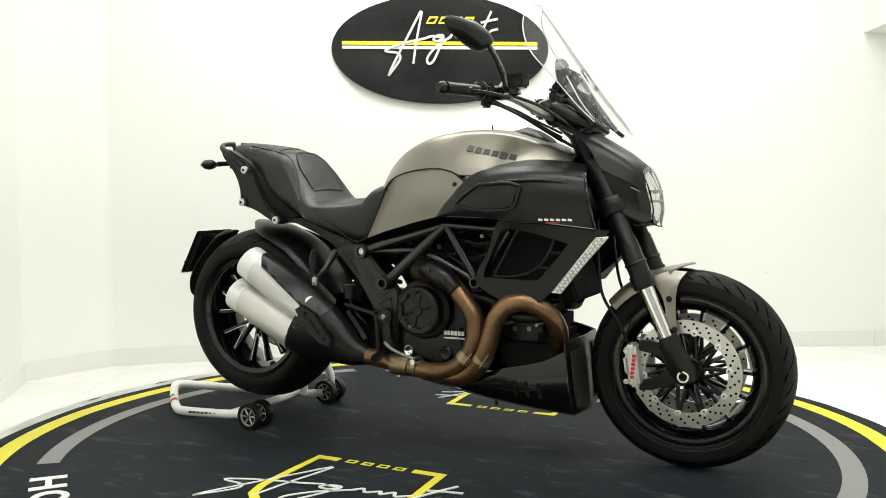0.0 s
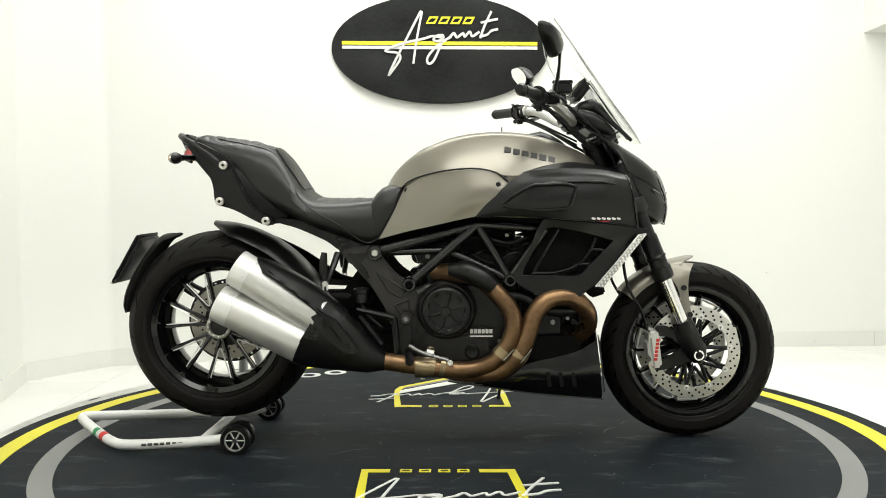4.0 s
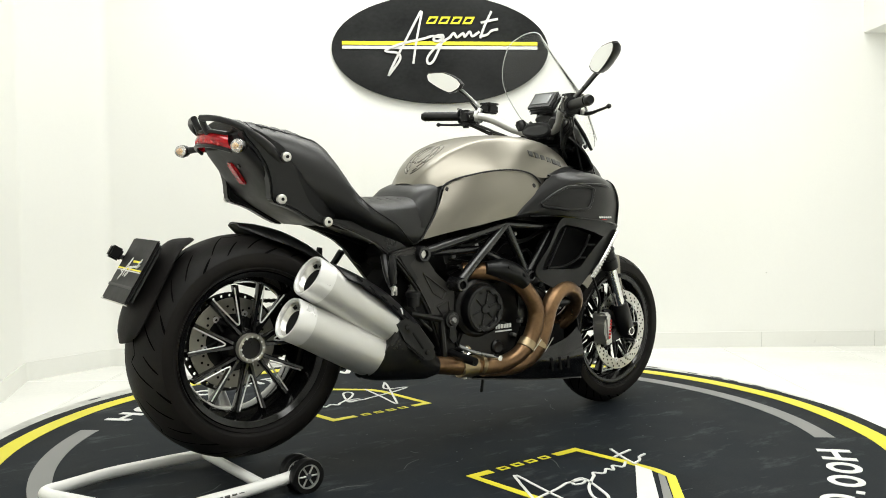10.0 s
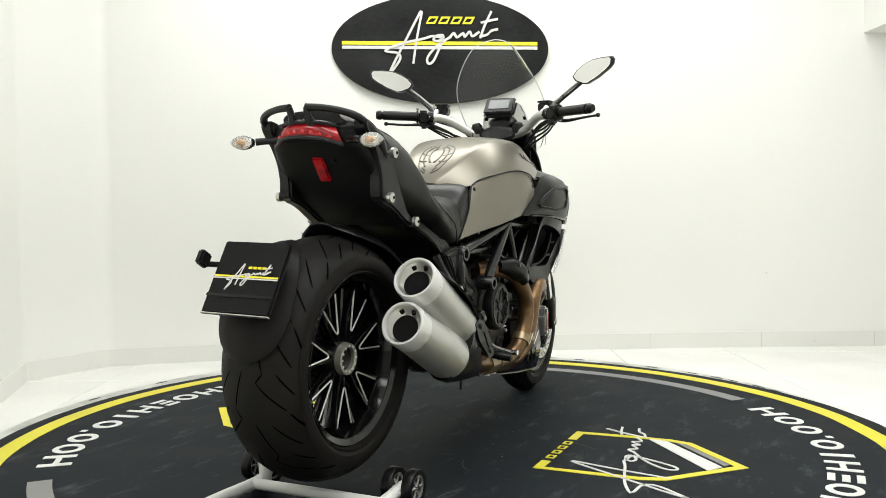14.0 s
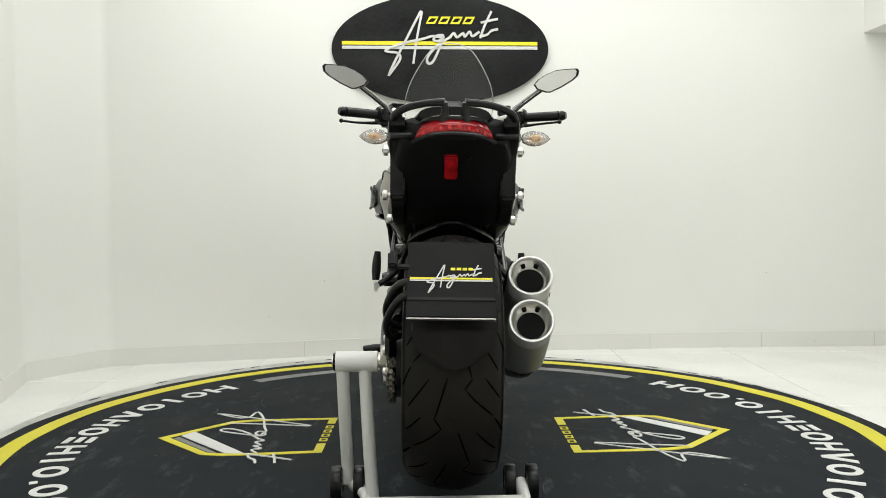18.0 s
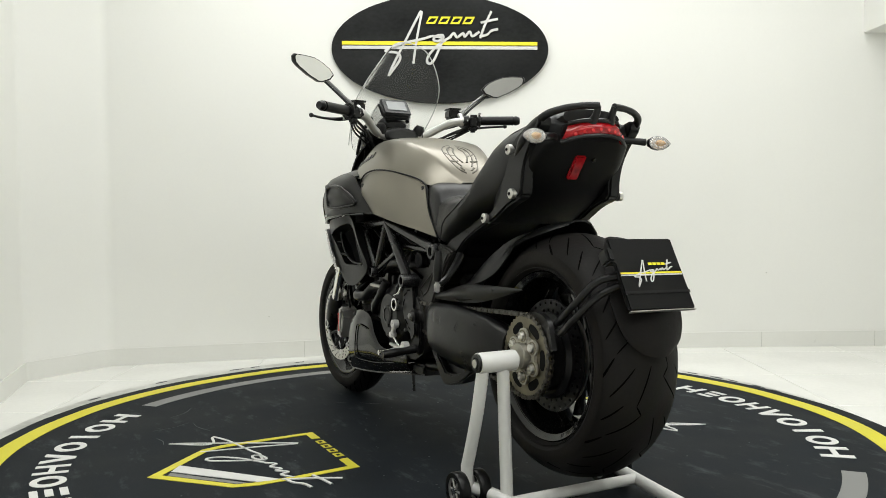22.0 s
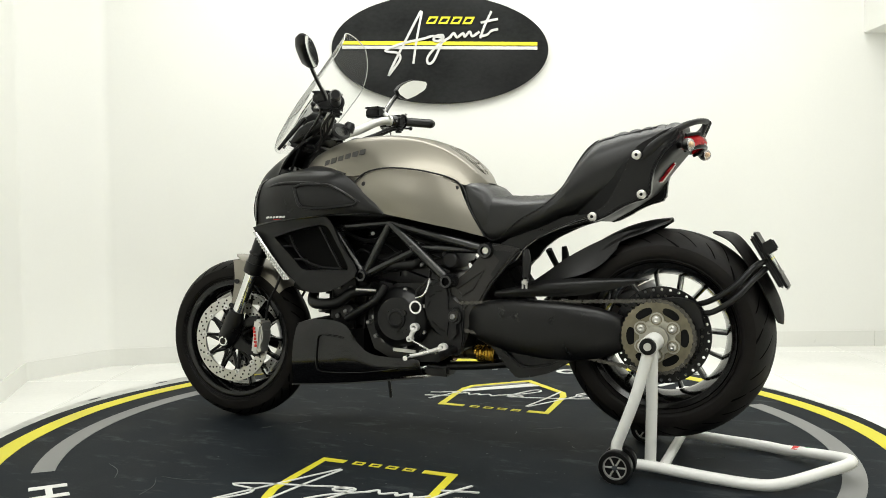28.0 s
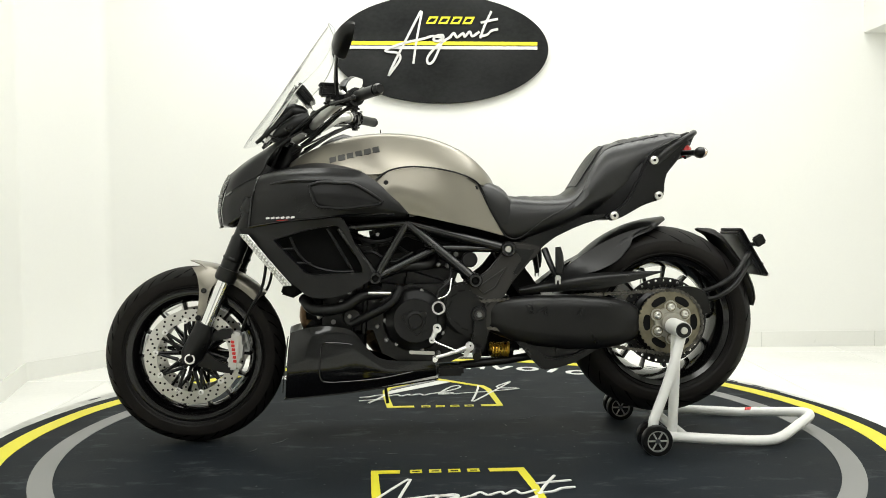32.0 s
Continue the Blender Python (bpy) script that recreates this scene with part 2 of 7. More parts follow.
def stroke(pts, w, z0, z1, n=40, taper=True):
    """A brush line on the plane z: pts are (x, y)."""
    p = spline([(x, y, 0) for x, y in pts], n)
    a, b = [], []
    for i, c in enumerate(p):
        d = (p[min(i + 1, n)] - p[max(i - 1, 0)]).normalized()
        k = w / 2 * (0.45 + 0.55 * min(1, 4 * min(i, n - i) / n) if taper else 1)
        s = Vector((-d.y, d.x, 0)) * k
        a.append(c + s)
        b.append(c - s)
    bm = bmesh.new()
    lo = [[bm.verts.new((q.x, q.y, z)) for q in side] for z in (z0, z1) for side in (a, b)]
    for i in range(n):
        bm.faces.new((lo[2][i], lo[3][i], lo[3][i + 1], lo[2][i + 1]))
        bm.faces.new((lo[0][i], lo[2][i], lo[2][i + 1], lo[0][i + 1]))
        bm.faces.new((lo[3][i], lo[1][i], lo[1][i + 1], lo[3][i + 1]))
    return bm


def add(a, b):
    """Joins bmesh b into a."""
    me = bpy.data.meshes.new("join")
    b.to_mesh(me)
    b.free()
    a.from_mesh(me)
    bpy.data.meshes.remove(me)
    return a


def moved(bm, m):
    bmesh.ops.transform(bm, matrix=m, verts=bm.verts)
    return bm


def mirror(bm):
    c = bm.copy()
    bmesh.ops.scale(c, vec=(1, -1, 1), verts=c.verts)
    bmesh.ops.reverse_faces(c, faces=c.faces)
    return c


def both(name, bm, material, parent, label="", smooth=True):
    """The same part on the left and on the right."""
    c = mirror(bm)
    return part(name, bm, material, parent, label, smooth), part(name, c, material, parent, label, smooth)


# ---- the room ----
FLOOR_Z = -0.02
PLAN = [(3.4, 1.885), (1.75, 1.895), (0.70, 1.846), (-0.45, 1.765), (-1.712, 1.468), (-1.972, 1.085), (-1.835, 0.56), (-1.835, -4.6), (3.4, -4.6)]


def rounded(pts, d):
    """The line through pts with its inner corners eased over d metres."""
    p = [Vector((*q, 0)) for q in pts]
    out = [p[0]]
    for a, b, c in zip(p, p[1:], p[2:]):
        u, w = b + (a - b).normalized() * d, b + (c - b).normalized() * d
        out += [u * (1 - t) ** 2 + b * 2 * t * (1 - t) + w * t ** 2 for t in (k / 8 for k in range(9))]
    return out + [p[-1]]


def wall_y(x):
    """Depth of the back wall at x."""
    for (x0, y0), (x1, y1) in zip(PLAN[:6], PLAN[1:6]):
        if x1 <= x <= x0:
            return y1 + (y0 - y1) * (x - x1) / (x0 - x1)


def wall_strip(line, depth, z0, z1):
    """An upright band along line, depth metres thick to its outer side."""
    rows = []
    for k, q in enumerate(line):
        d = (line[min(k + 1, len(line) - 1)] - line[max(k - 1, 0)]).normalized()
        o = q + Vector((d.y, -d.x, 0)) * depth
        rows.append([(q.x, q.y, z0), (q.x, q.y, z1), (o.x, o.y, z1), (o.x, o.y, z0)])
    return loft(rows)


for wname, line, paint, words in (("wall_north", rounded(PLAN[:8], 0.025), WALL, "plain white plaster wall that bends round the corner"), ("wall_south", rounded(PLAN[7:], 0.1), GREYW, "plain grey painted wall"), ("wall_east", rounded([PLAN[8], PLAN[0]], 0.1), WALL, "plain white plaster wall")):
    tagged(part(wname, wall_strip(line, 0.15, FLOOR_Z - 0.1, CEIL), paint), words, "wall", kind="structure")
    tagged(part("baseboard", wall_strip(line, -0.008, FLOOR_Z, 0.068), BASEB), "low white tiled baseboard along the wall", "baseboard", kind="structure")

floor = tagged(part("floor", box((0.67, -1.35, FLOOR_Z - 0.0535), (5.6, 6.7, 0.1), 0), GROUT, smooth=False), "large glossy white floor tiles with thin joints", "floor", kind="structure")
TILE_W = 0.63
_tile = box((0, 0, 0), (TILE_W - 0.003, TILE_W - 0.003, 0.006), 0.0012, seg=1)
_tme = bpy.data.meshes.new("tile")
_tile.to_mesh(_tme)
_tile.free()
_tme.materials.append(TILE)
for i in range(-7, 8):
    for j in range(-11, 3):
        x, y = 1.57 + (i - 4.5) * TILE_W + TILE_W, 1.08 + (j + 0.5) * TILE_W
        if -2.3 < x < 3.6 and -4.7 < y < 2.1:
            t = new("tile", _tme)
            t.location = (x, y, FLOOR_Z - 0.003)
            t.parent = floor
for i, (mx_, mz) in enumerate(((-0.93, 0.205), (-0.64, 0.39), (-0.56, 0.40), (1.83, 0.40))):
    tagged(part("wall_mark", box((mx_, wall_y(mx_) - 0.0015, mz), (0.008, 0.003, 0.004 + 0.003 * (i % 2)), 0.001), GROUT), "small grey scuff on the white wall", "scuff", kind="structure")
for k in range(-3, 4):
    jx = 1.166 + 0.638 * k
    tagged(part("baseboard_joint", box((jx, wall_y(jx) - 0.0085, 0.024), (0.003, 0.0016, 0.086), 0), GROUT, smooth=False), "thin grey joint in the baseboard", "joint", kind="structure")
tagged(part("ceiling", box((0.67, -1.35, CEIL + 0.05), (5.8, 6.9, 0.1), 0), CEILM, smooth=False), "white ceiling", "ceiling", kind="structure")
tagged(part("ceiling_beam", box((2.36 + 0.52, 1.905 - 0.145, (1.735 + CEIL) / 2), (1.04, 0.27, CEIL - 1.735), 0.002), WALL, smooth=False), "white boxed-in duct under the ceiling", "beam", kind="structure")
for lx, ly, watts in LAMPS:
    lamp = tagged(new("ceiling_light"), "white rectangular ceiling light panel", "ceiling light", "ceiling lights")
    lamp.location = (lx, ly, CEIL)
    part("frame", box((0, 0, -0.01), (3.48, 0.88, 0.02), 0.003), WHITE, lamp)
    part("diffuser", box((0, 0, -0.024), (3.40, 0.80, 0.008), 0.002), LAMPM, lamp)

# ---- wall sign ----
sign = tagged(new("wall_sign"), "oval black wall sign with yellow and white stripes and white script", "sign")
sign.matrix_world = pose(0.002, 1.7965, 1.6415, 90, 0, 4.0) @ Matrix.Scale(0.977, 4)
SW, SH = 0.603, 0.299
ring = [(SW * math.cos(2 * math.pi * i / 96), SH * math.sin(2 * math.pi * i / 96)) for i in range(96)]
bm = flat(ring, 0.0, 0.035)
bmesh.ops.bevel(bm, geom=[e for e in bm.edges if abs(e.verts[0].co.z - e.verts[1].co.z) < 1e-5], offset=0.003, segments=2, affect="EDGES")
part("board", bm, SIGNB, sign)
part("stripe", box((-0.003, 0.030, 0.037), (1.086, 0.020, 0.006), 0.001), YELLOWT, sign, "yellow stripe")
part("stripe", box((-0.003, 0.006, 0.037), (1.086, 0.018, 0.006), 0.001), WHITEP, sign, "white stripe")


def hollow(x, y, w, h, t, z0, z1, slant=0.0):
    """A flat upright frame w by h with lines t thick, leaning by slant."""
    def ring(a, b):
        return [(x + u * a + v * slant, y + v * b) for u, v in ((-1, -1), (1, -1), (1, 1), (-1, 1), (-1, -1))]
    return flat(ring(w / 2, h / 2) + ring(w / 2 - t, h / 2 - t)[::-1], z0, z1)


def script(parent, ox, oy, s, w, z0, z1, m, turn_by=0.0, n=44):
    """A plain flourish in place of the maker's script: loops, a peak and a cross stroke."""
    lines = [
        [(-0.15, 0.03), (-0.30, -0.02), (-0.57, -0.08), (-0.79, -0.14), (-0.98, -0.22), (-0.99, -0.25), (-0.92, -0.26), (-0.77, -0.28), (-0.72, -0.36), (-0.79, -0.49), (-0.93, -0.67), (-0.94, -0.69), (-0.87, -0.52), (-0.63, -0.06), (-0.37, 0.43), (-0.33, 0.47), (-0.34, 0.39), (-0.42, -0.01), (-0.49, -0.47)],
        [(-0.15, 0.03), (-0.07, 0.02), (0.05, 0.00), (-0.03, -0.06), (-0.12, -0.04), (-0.07, 0.03), (0.06, 0.03), (0.00, -0.16), (-0.12, -0.41), (-0.20, -0.47), (-0.24, -0.42), (-0.21, -0.32), (-0.07, -0.16), (0.10, -0.04), (0.21, 0.03)],
        [(0.17, 0.00), (0.25, 0.08), (0.31, 0.01), (0.42, 0.08), (0.45, 0.02), (0.54, 0.11), (0.59, 0.03), (0.72, 0.11)],
        [(0.94, 0.48), (0.81, 0.21), (0.73, -0.01)],
        [(0.74, 0.27), (0.90, 0.31), (1.06, 0.34)],
        [(0.72, 0.02), (0.86, 0.06), (0.94, 0.13), (1.06, 0.16)],
    ]
    ca, sa = math.cos(radians(turn_by)), math.sin(radians(turn_by))
    bm = bmesh.new()
    for k, ln in enumerate(lines):
        pts = [(ox + s * (x * ca - y * sa), oy + s * (x * sa + y * ca)) for x, y in ln]
        bm = add(bm, stroke(pts, w, z0, z1 + 0.0003 * k, n * 2, False))
    return part("script", bm, m, parent, "white flourish", smooth=False)


script(sign, -0.005, 0.06, 0.305, 0.0125, 0.034, 0.046, WHITEP)
for i in range(4):
    part("lettering_bar", hollow(-0.048 + i * 0.0675, 0.156, 0.051, 0.040, 0.0095, 0.034, 0.042, 0.010), YELLOWT, sign, "yellow hollow bar", False)

# ---- turning platform ----
table = tagged(new("turntable"), "round black turntable with yellow ring, grey arcs and white prints", "turntable")


def mat_edge(a):
    """Radius of the mat's uneven outer edge at an angle."""
    v = Vector((math.cos(a), math.sin(a), 0.3))
    return 1.536 + 0.010 * noise.noise(v * 2.1) + 0.005 * noise.noise(v * 9)


part("platform", loft([[(mat_edge(2 * math.pi * k / 300) * math.cos(2 * math.pi * k / 300), mat_edge(2 * math.pi * k / 300) * math.sin(2 * math.pi * k / 300), z) for k in range(300)] for z in (-0.016, -0.002, 0.0)]), MATBLK, table)


def annulus(r0, r1, a0=0.0, a1=360.0, z0=-0.001, z1=0.0015, n=160, wob=0.0):
    bm = bmesh.new()
    full = a1 - a0 >= 360
    n = max(8, int(n * (a1 - a0) / 360))
    cols = []
    for i in range(n + (not full)):
        a = radians(a0 + (a1 - a0) * i / n)
        q = wob * noise.noise(Vector((math.cos(a) * 6, math.sin(a) * 6, r0)))
        cols.append([bm.verts.new(((r + q) * math.cos(a), (r + q) * math.sin(a), z)) for r, z in ((r0, z0), (r0, z1), (r1, z1), (r1, z0))])
    m = len(cols)
    for i in range(m if full else m - 1):
        for k in range(3):
            bm.faces.new((cols[i][k], cols[i][k + 1], cols[(i + 1) % m][k + 1], cols[(i + 1) % m][k]))
    return bm


rim = tagged(part("platform_rim", moved(annulus(1.40, 1.560, z0=FLOOR_Z, z1=-0.0075, n=240, wob=0.003), pose(-0.016, 0.100, 0)), RIMM), "thin worn grey rim round the turntable", "rim", kind="structure")
rr = random.Random(3)
for a in (22, 26, 31, 34, 39, 48, 62, 68, 112, 118, 127, 131, 146, 160):
    chip = [(1.553 + (0.010 + 0.012 * rr.random()) * math.cos(q) * 0.5 - 0.016, rr.uniform(0.012, 0.05) * math.sin(q)) for q in (0, 0.8, 1.6, 2.4, 3.1, 3.9, 4.7, 5.5)]
    part("chipped_patch", moved(flat(chip, -0.008, -0.0066), pose(-0.016, 0.100, 0, 0, 0, a)), SCUFF, rim, "dark chipped patch", False)
part("ring", annulus(1.414, 1.480, n=240, wob=0.006), YELLOW, table, "yellow ring")
for a0 in (-42.0, 138.0):
    part("arc", annulus(1.241, 1.307, a0, a0 + 84.0), GREYP, table, "grey arc")


# a run of letter-sized plain shapes on each long side, in place of the lettering
def on_arc(r0, r1, a0, a1, pts):
    out = []
    for u, v in pts:
        a, r = radians(a0 + (a1 - a0) * u), r0 + (r1 - r0) * v
        out.append((r * math.cos(a), r * math.sin(a)))
    return out


LOOP = [(0.5 + 0.5 * math.cos(radians(q)), 0.5 + 0.5 * math.sin(radians(q))) for q in range(0, 361, 15)]
BORE = [(0.5 + 0.26 * math.cos(radians(q)), 0.5 + 0.30 * math.sin(radians(q))) for q in range(360, -1, -15)]
SHAPES = {
    "ring": [LOOP + BORE],
    "pair": [[(0, 0), (0.24, 0), (0.24, 1), (0, 1)], [(0.76, 0), (1, 0), (1, 1), (0.76, 1)], [(0.24, 0.42), (0.76, 0.42), (0.76, 0.60), (0.24, 0.60)]],
    "bar": [[(0.34, 0), (0.66, 0), (0.66, 1), (0.34, 1)]],
    "wedge": [[(0, 0), (0.26, 0), (0.5, 0.62), (0.74, 0), (1, 0), (0.62, 1), (0.38, 1)]],
    "steps": [[(0, 0), (0.9, 0), (0.9, 0.22), (0, 0.22)], [(0, 0.39), (0.8, 0.39), (0.8, 0.61), (0, 0.61)], [(0, 0.78), (0.9, 0.78), (0.9, 1), (0, 1)]],
    "dot": [[(0.1, 0), (0.9, 0), (0.9, 0.22), (0.1, 0.22)]],
}
RUN = [("pair", 1.25), ("ring", 1.15), ("bar", 0.9), ("ring", 1.15), ("wedge", 1.1), ("pair", 0.95), ("ring", 1.1), ("steps", 0.85), ("pair", 1.05), ("bar", 0.9), ("ring", 1.15), ("dot", 0.30), ("ring", 1.1), ("ring", 1.15), ("pair", 1.25)]
for side in (-90.0, 90.0):
    unit = 83.0 / (sum(w for k, w in RUN) + 0.26 * (len(RUN) - 1))
    a = side - 41.5
    for kind, w in RUN:
        bm = bmesh.new()
        for poly in SHAPES[kind]:
            bm = add(bm, flat(on_arc(1.302, 1.202, a, a + w * unit, poly), -0.001, 0.0015))
        part("lettering_bar", bm, WHITEP, table, "white plain shape", False)
        a += (w + 0.26) * unit


def shield(sgn):
    """Yellow shield outline on the mat with stripes and a flourish; sgn turns it to either long side."""
    def q(pts):
        return [(-sgn * x, sgn * y) for x, y in pts]
    out = [(0.105, 0.403), (0.213, 0.403), (0.233, 0.60), (0.238, 0.72), (0.222, 0.79), (0.014, 0.99), (-0.205, 0.79), (-0.228, 0.72), (-0.236, 0.60), (-0.245, 0.403), (-0.158, 0.403)]
    inn = [(-0.159, 0.432), (-0.222, 0.432), (-0.211, 0.60), (-0.203, 0.71), (-0.182, 0.775), (0.013, 0.950), (0.200, 0.775), (0.213, 0.71), (0.208, 0.60), (0.190, 0.432), (0.108, 0.432)]
    bm = flat(q(out + inn), -0.001, 0.0015)
    part("shield", bm, YELLOW, table, "yellow shield outline", False)
    part("stripe", flat(q([(0.216, 0.648), (0.212, 0.712), (-0.010, 0.918), (-0.062, 0.884)]), -0.001, 0.0017), WHITEP, table, "white stripe", False)
    part("stripe", flat(q([(0.206, 0.740), (0.196, 0.772), (0.026, 0.934), (0.002, 0.922)]), -0.001, 0.0017), GREYP, table, "grey stripe", False)
    for k in range(4):
        x = 0.078 - 0.057 * k
        part("lettering_bar", hollow(-sgn * (x - 0.018), sgn * 0.417, 0.036, 0.028, 0.007, -0.001, 0.0015), YELLOW, table, "yellow hollow bar", False)
    script(table, 0.02 * sgn, 0.645 * sgn, 0.33, 0.0085, -0.001, 0.0021, WHITEP, 0.0 if sgn < 0 else 180.0, 40)


shield(1)
shield(-1)

# dust specks and drag marks on the mat
rng = random.Random(7)
marks = bmesh.new()
for k in range(120):
    r, a = 1.12 * math.sqrt(rng.random()), rng.uniform(0, 2 * math.pi)
    x, y, w = r * math.cos(a), r * math.sin(a), rng.uniform(0.0012, 0.0032)
    marks = add(marks, flat([(x + w * math.cos(q), y + w * rng.uniform(0.6, 1.5) * math.sin(q)) for q in (0, 1.2, 2.5, 3.7, 5.0)], -0.001, 0.0008))
for k in range(14):
    r, a, d = rng.uniform(0.2, 1.12), rng.uniform(0, 2 * math.pi), rng.uniform(0, 2 * math.pi)
    x, y, n = r * math.cos(a), r * math.sin(a), rng.uniform(0.03, 0.16)
    marks = add(marks, stroke([(x, y), (x + n * 0.5 * math.cos(d), y + n * 0.5 * math.sin(d)), (x + n * math.cos(d + 0.2), y + n * math.sin(d + 0.2))], rng.uniform(0.0012, 0.0030), -0.001, 0.0007, 8))
scuffs = part("scuff_marks", marks, SCUFF, table, "pale scuffs and dust specks", False)
scuffs["kind"] = "stuff"

# ---- motorcycle ----
bike = tagged(new("motorcycle"), "titanium grey and black muscle motorcycle parked on a rear stand", "motorcycle")
STEER = Matrix.Translation((0.56, 0, 0)) @ Matrix.Rotation(radians(3.0), 4, "Z") @ Matrix.Translation((-0.56, 0, 0))
FA, RA = Vector((0.832, 0, 0.293)), Vector((-0.747, 0, 0.389))


def tyre_profile(R, half, bead, crown):
    """Cross-section (radius, sideways) of a tyre from one bead over the crown to the other."""
    pts = []
    for i in range(25):
        a = -1 + 2 * i / 24
        y = half * math.sin(a * math.pi / 2 * 1.0)
        r = R - crown * (1 - math.cos(a * math.pi / 2)) ** 0.92
        pts.append((r, y))
    lead = [(bead, -half * 0.82), (bead + 0.004, -half * 0.88), (bead + 0.012, -half * 0.945), (R - crown - 0.010, -half * 0.988)]
    return lead + pts + [(r, -y) for r, y in reversed(lead)]


def wheel(centre, R, half, rim_r, crown, n_spoke, front, m):
    root = "front_wheel" if front else "rear_wheel"
    c = Vector(centre)
    deep = 0.038 if front else 0.034

    def lt(profile, axis=(0, 1, 0), seg=72, closed=False):
        return moved(lathe(profile, c, axis, seg, closed), m)
    w = part(root, lt([(rim_r + 0.006, -half * 0.84), (rim_r + 0.012, -half * 0.80), (rim_r - 0.004, -half * 0.74), (rim_r - deep * 0.5, -half * 0.5), (rim_r - deep + 0.008, -half * 0.2),
                       (rim_r - deep + 0.008, half * 0.2), (rim_r - deep * 0.5, half * 0.5), (rim_r - 0.004, half * 0.74), (rim_r + 0.012, half * 0.80), (rim_r + 0.006, half * 0.84),
                       (rim_r - 0.014, half * 0.78), (rim_r - deep * 0.75, half * 0.5), (rim_r - deep, half * 0.2), (rim_r - deep, -half * 0.2), (rim_r - deep * 0.75, -half * 0.5), (rim_r - 0.014, -half * 0.78)], closed=True), WHEELB, bike, "gloss black alloy wheel")
    pr = tyre_profile(R, half, rim_r + 0.004, crown)
    part("tyre", lt(pr + [(rim_r + 0.008, half * 0.5), (rim_r + 0.008, -half * 0.5)], seg=120, closed=True), RUBBER, w, "worn black sport tyre")
    for s in (-1, 1):
        band = [(R - crown - 0.009, s * (half * 0.988 + 0.0008)), (R - crown, s * (half + 0.0008)), (R - crown + 0.010, s * (half * 0.992 + 0.0010)), (R - crown + 0.020, s * (half * 0.962 + 0.0016))]
        bm = grid([[c + Vector((r * math.cos(a), y, r * math.sin(a))) for a in (2 * math.pi * j / 96 for j in range(96))] for r, y in band], close_u=True)
        part("scrub_band", moved(bm, m), SCRUB, w)
        for rr, h in ((rim_r + 0.0135, half * 0.935), (R - crown - 0.022, half * 0.972)):
            part("sidewall_line", lt([(rr - 0.0014, s * h), (rr, s * (h + 0.0016)), (rr + 0.0014, s * h)], seg=96, closed=True), RUBBER, w)
        part("rim_lip", lt([(rim_r - 0.012, s * half * 0.80), (rim_r + 0.002, s * half * 0.865), (rim_r + 0.006, s * half * 0.84), (rim_r - 0.010, s * half * 0.77)], seg=96, closed=True), WHEELB, w)
    # tread: long zigzag cuts beside the crown, slanting cuts toward the shoulders
    bm = bmesh.new()
    ng = 11 if front else 9
    step = 2 * math.pi / ng
    CUTS = (((0.07, 0.0), (0.15, 0.22), (0.23, 0.44)), ((0.23, 0.44), (0.14, 0.54)), ((0.14, 0.54), (0.30, 0.68), (0.56, 0.86)), ((0.30, 0.02), (0.46, 0.18), (0.66, 0.36)), ((0.60, -0.10), (0.72, 0.02), (0.84, 0.14)), ((0.42, 0.44), (0.56, 0.56), (0.72, 0.68)))
    for i in range(ng):
        for s in (-1, 1):
            a0 = step * (i + (0.42 if s > 0 else 0))
            for cut in CUTS:
                cols = []
                line = spline([(u, v, 0) for u, v in cut], 10)
                sgn = -1 if front else 1
                way = [(half * math.sin(s * q.x * math.pi / 2), R * (a0 + step * q.y * sgn), s * q.x) for q in line]
                for k, (y, arc, u) in enumerate(way):
                    p, q = way[max(0, k - 1)], way[min(len(way) - 1, k + 1)]
                    n = math.hypot(q[0] - p[0], q[1] - p[1])
                    py, pa = -(q[1] - p[1]) / n, (q[0] - p[0]) / n
                    wd = 0.0019 * (1 - 0.6 * abs(k / 5 - 1) ** 4)
                    col = []
                    for e in (-wd, wd):
                        ye = max(-0.99 * half, min(0.99 * half, y + py * e))
                        r = R - crown * (1 - math.cos(math.asin(ye / half))) ** 0.92 + 0.0005
                        col.append(c + Vector((r * math.cos((arc + pa * e) / R), ye, r * math.sin((arc + pa * e) / R))))
                    cols.append(col)
                bm = add(bm, grid(cols))
    part("tread_groove", moved(bm, m), GROOVE, w)
    # hub and spokes
    hubr = 0.045 if front else 0.050
    part("hub", lt([(0.0, -half * 0.55), (hubr * 0.8, -half * 0.55), (hubr, -half * 0.4), (hubr, half * 0.4), (hubr * 0.8, half * 0.55), (0.0, half * 0.55)], seg=32), BLKM, w)
    ys = 0.0 if front else -half * 0.42
    for i in range(n_spoke):
        mid = 2 * math.pi * (i + 0.25) / n_spoke
        for s in (-1, 1):
            a_in, a_out = mid + s * 0.10, mid + s * math.pi / n_spoke * 0.52
            p0 = c + Vector((hubr * 0.9 * math.cos(a_in), ys * 0.8, hubr * 0.9 * math.sin(a_in)))
            p1 = c + Vector(((rim_r - deep) * math.cos(a_out), ys, (rim_r - deep) * math.sin(a_out)))
            d = (p1 - p0).normalized()
            up = d.cross(Vector((0, 1, 0)))
            rows = []
            for f, hw, dp in ((0, 0.0075, 0.018), (0.5, 0.0045, 0.012), (1, 0.0062, 0.018)):
                q = p0.lerp(p1, f)
                rows.append([q + up * x * hw + Vector((0, y * dp, 0)) for x, y in ((-1, -0.6), (-0.6, -1), (0.6, -1), (1, -0.6), (1, 0.6), (0.6, 1), (-0.6, 1), (-1, 0.6))])
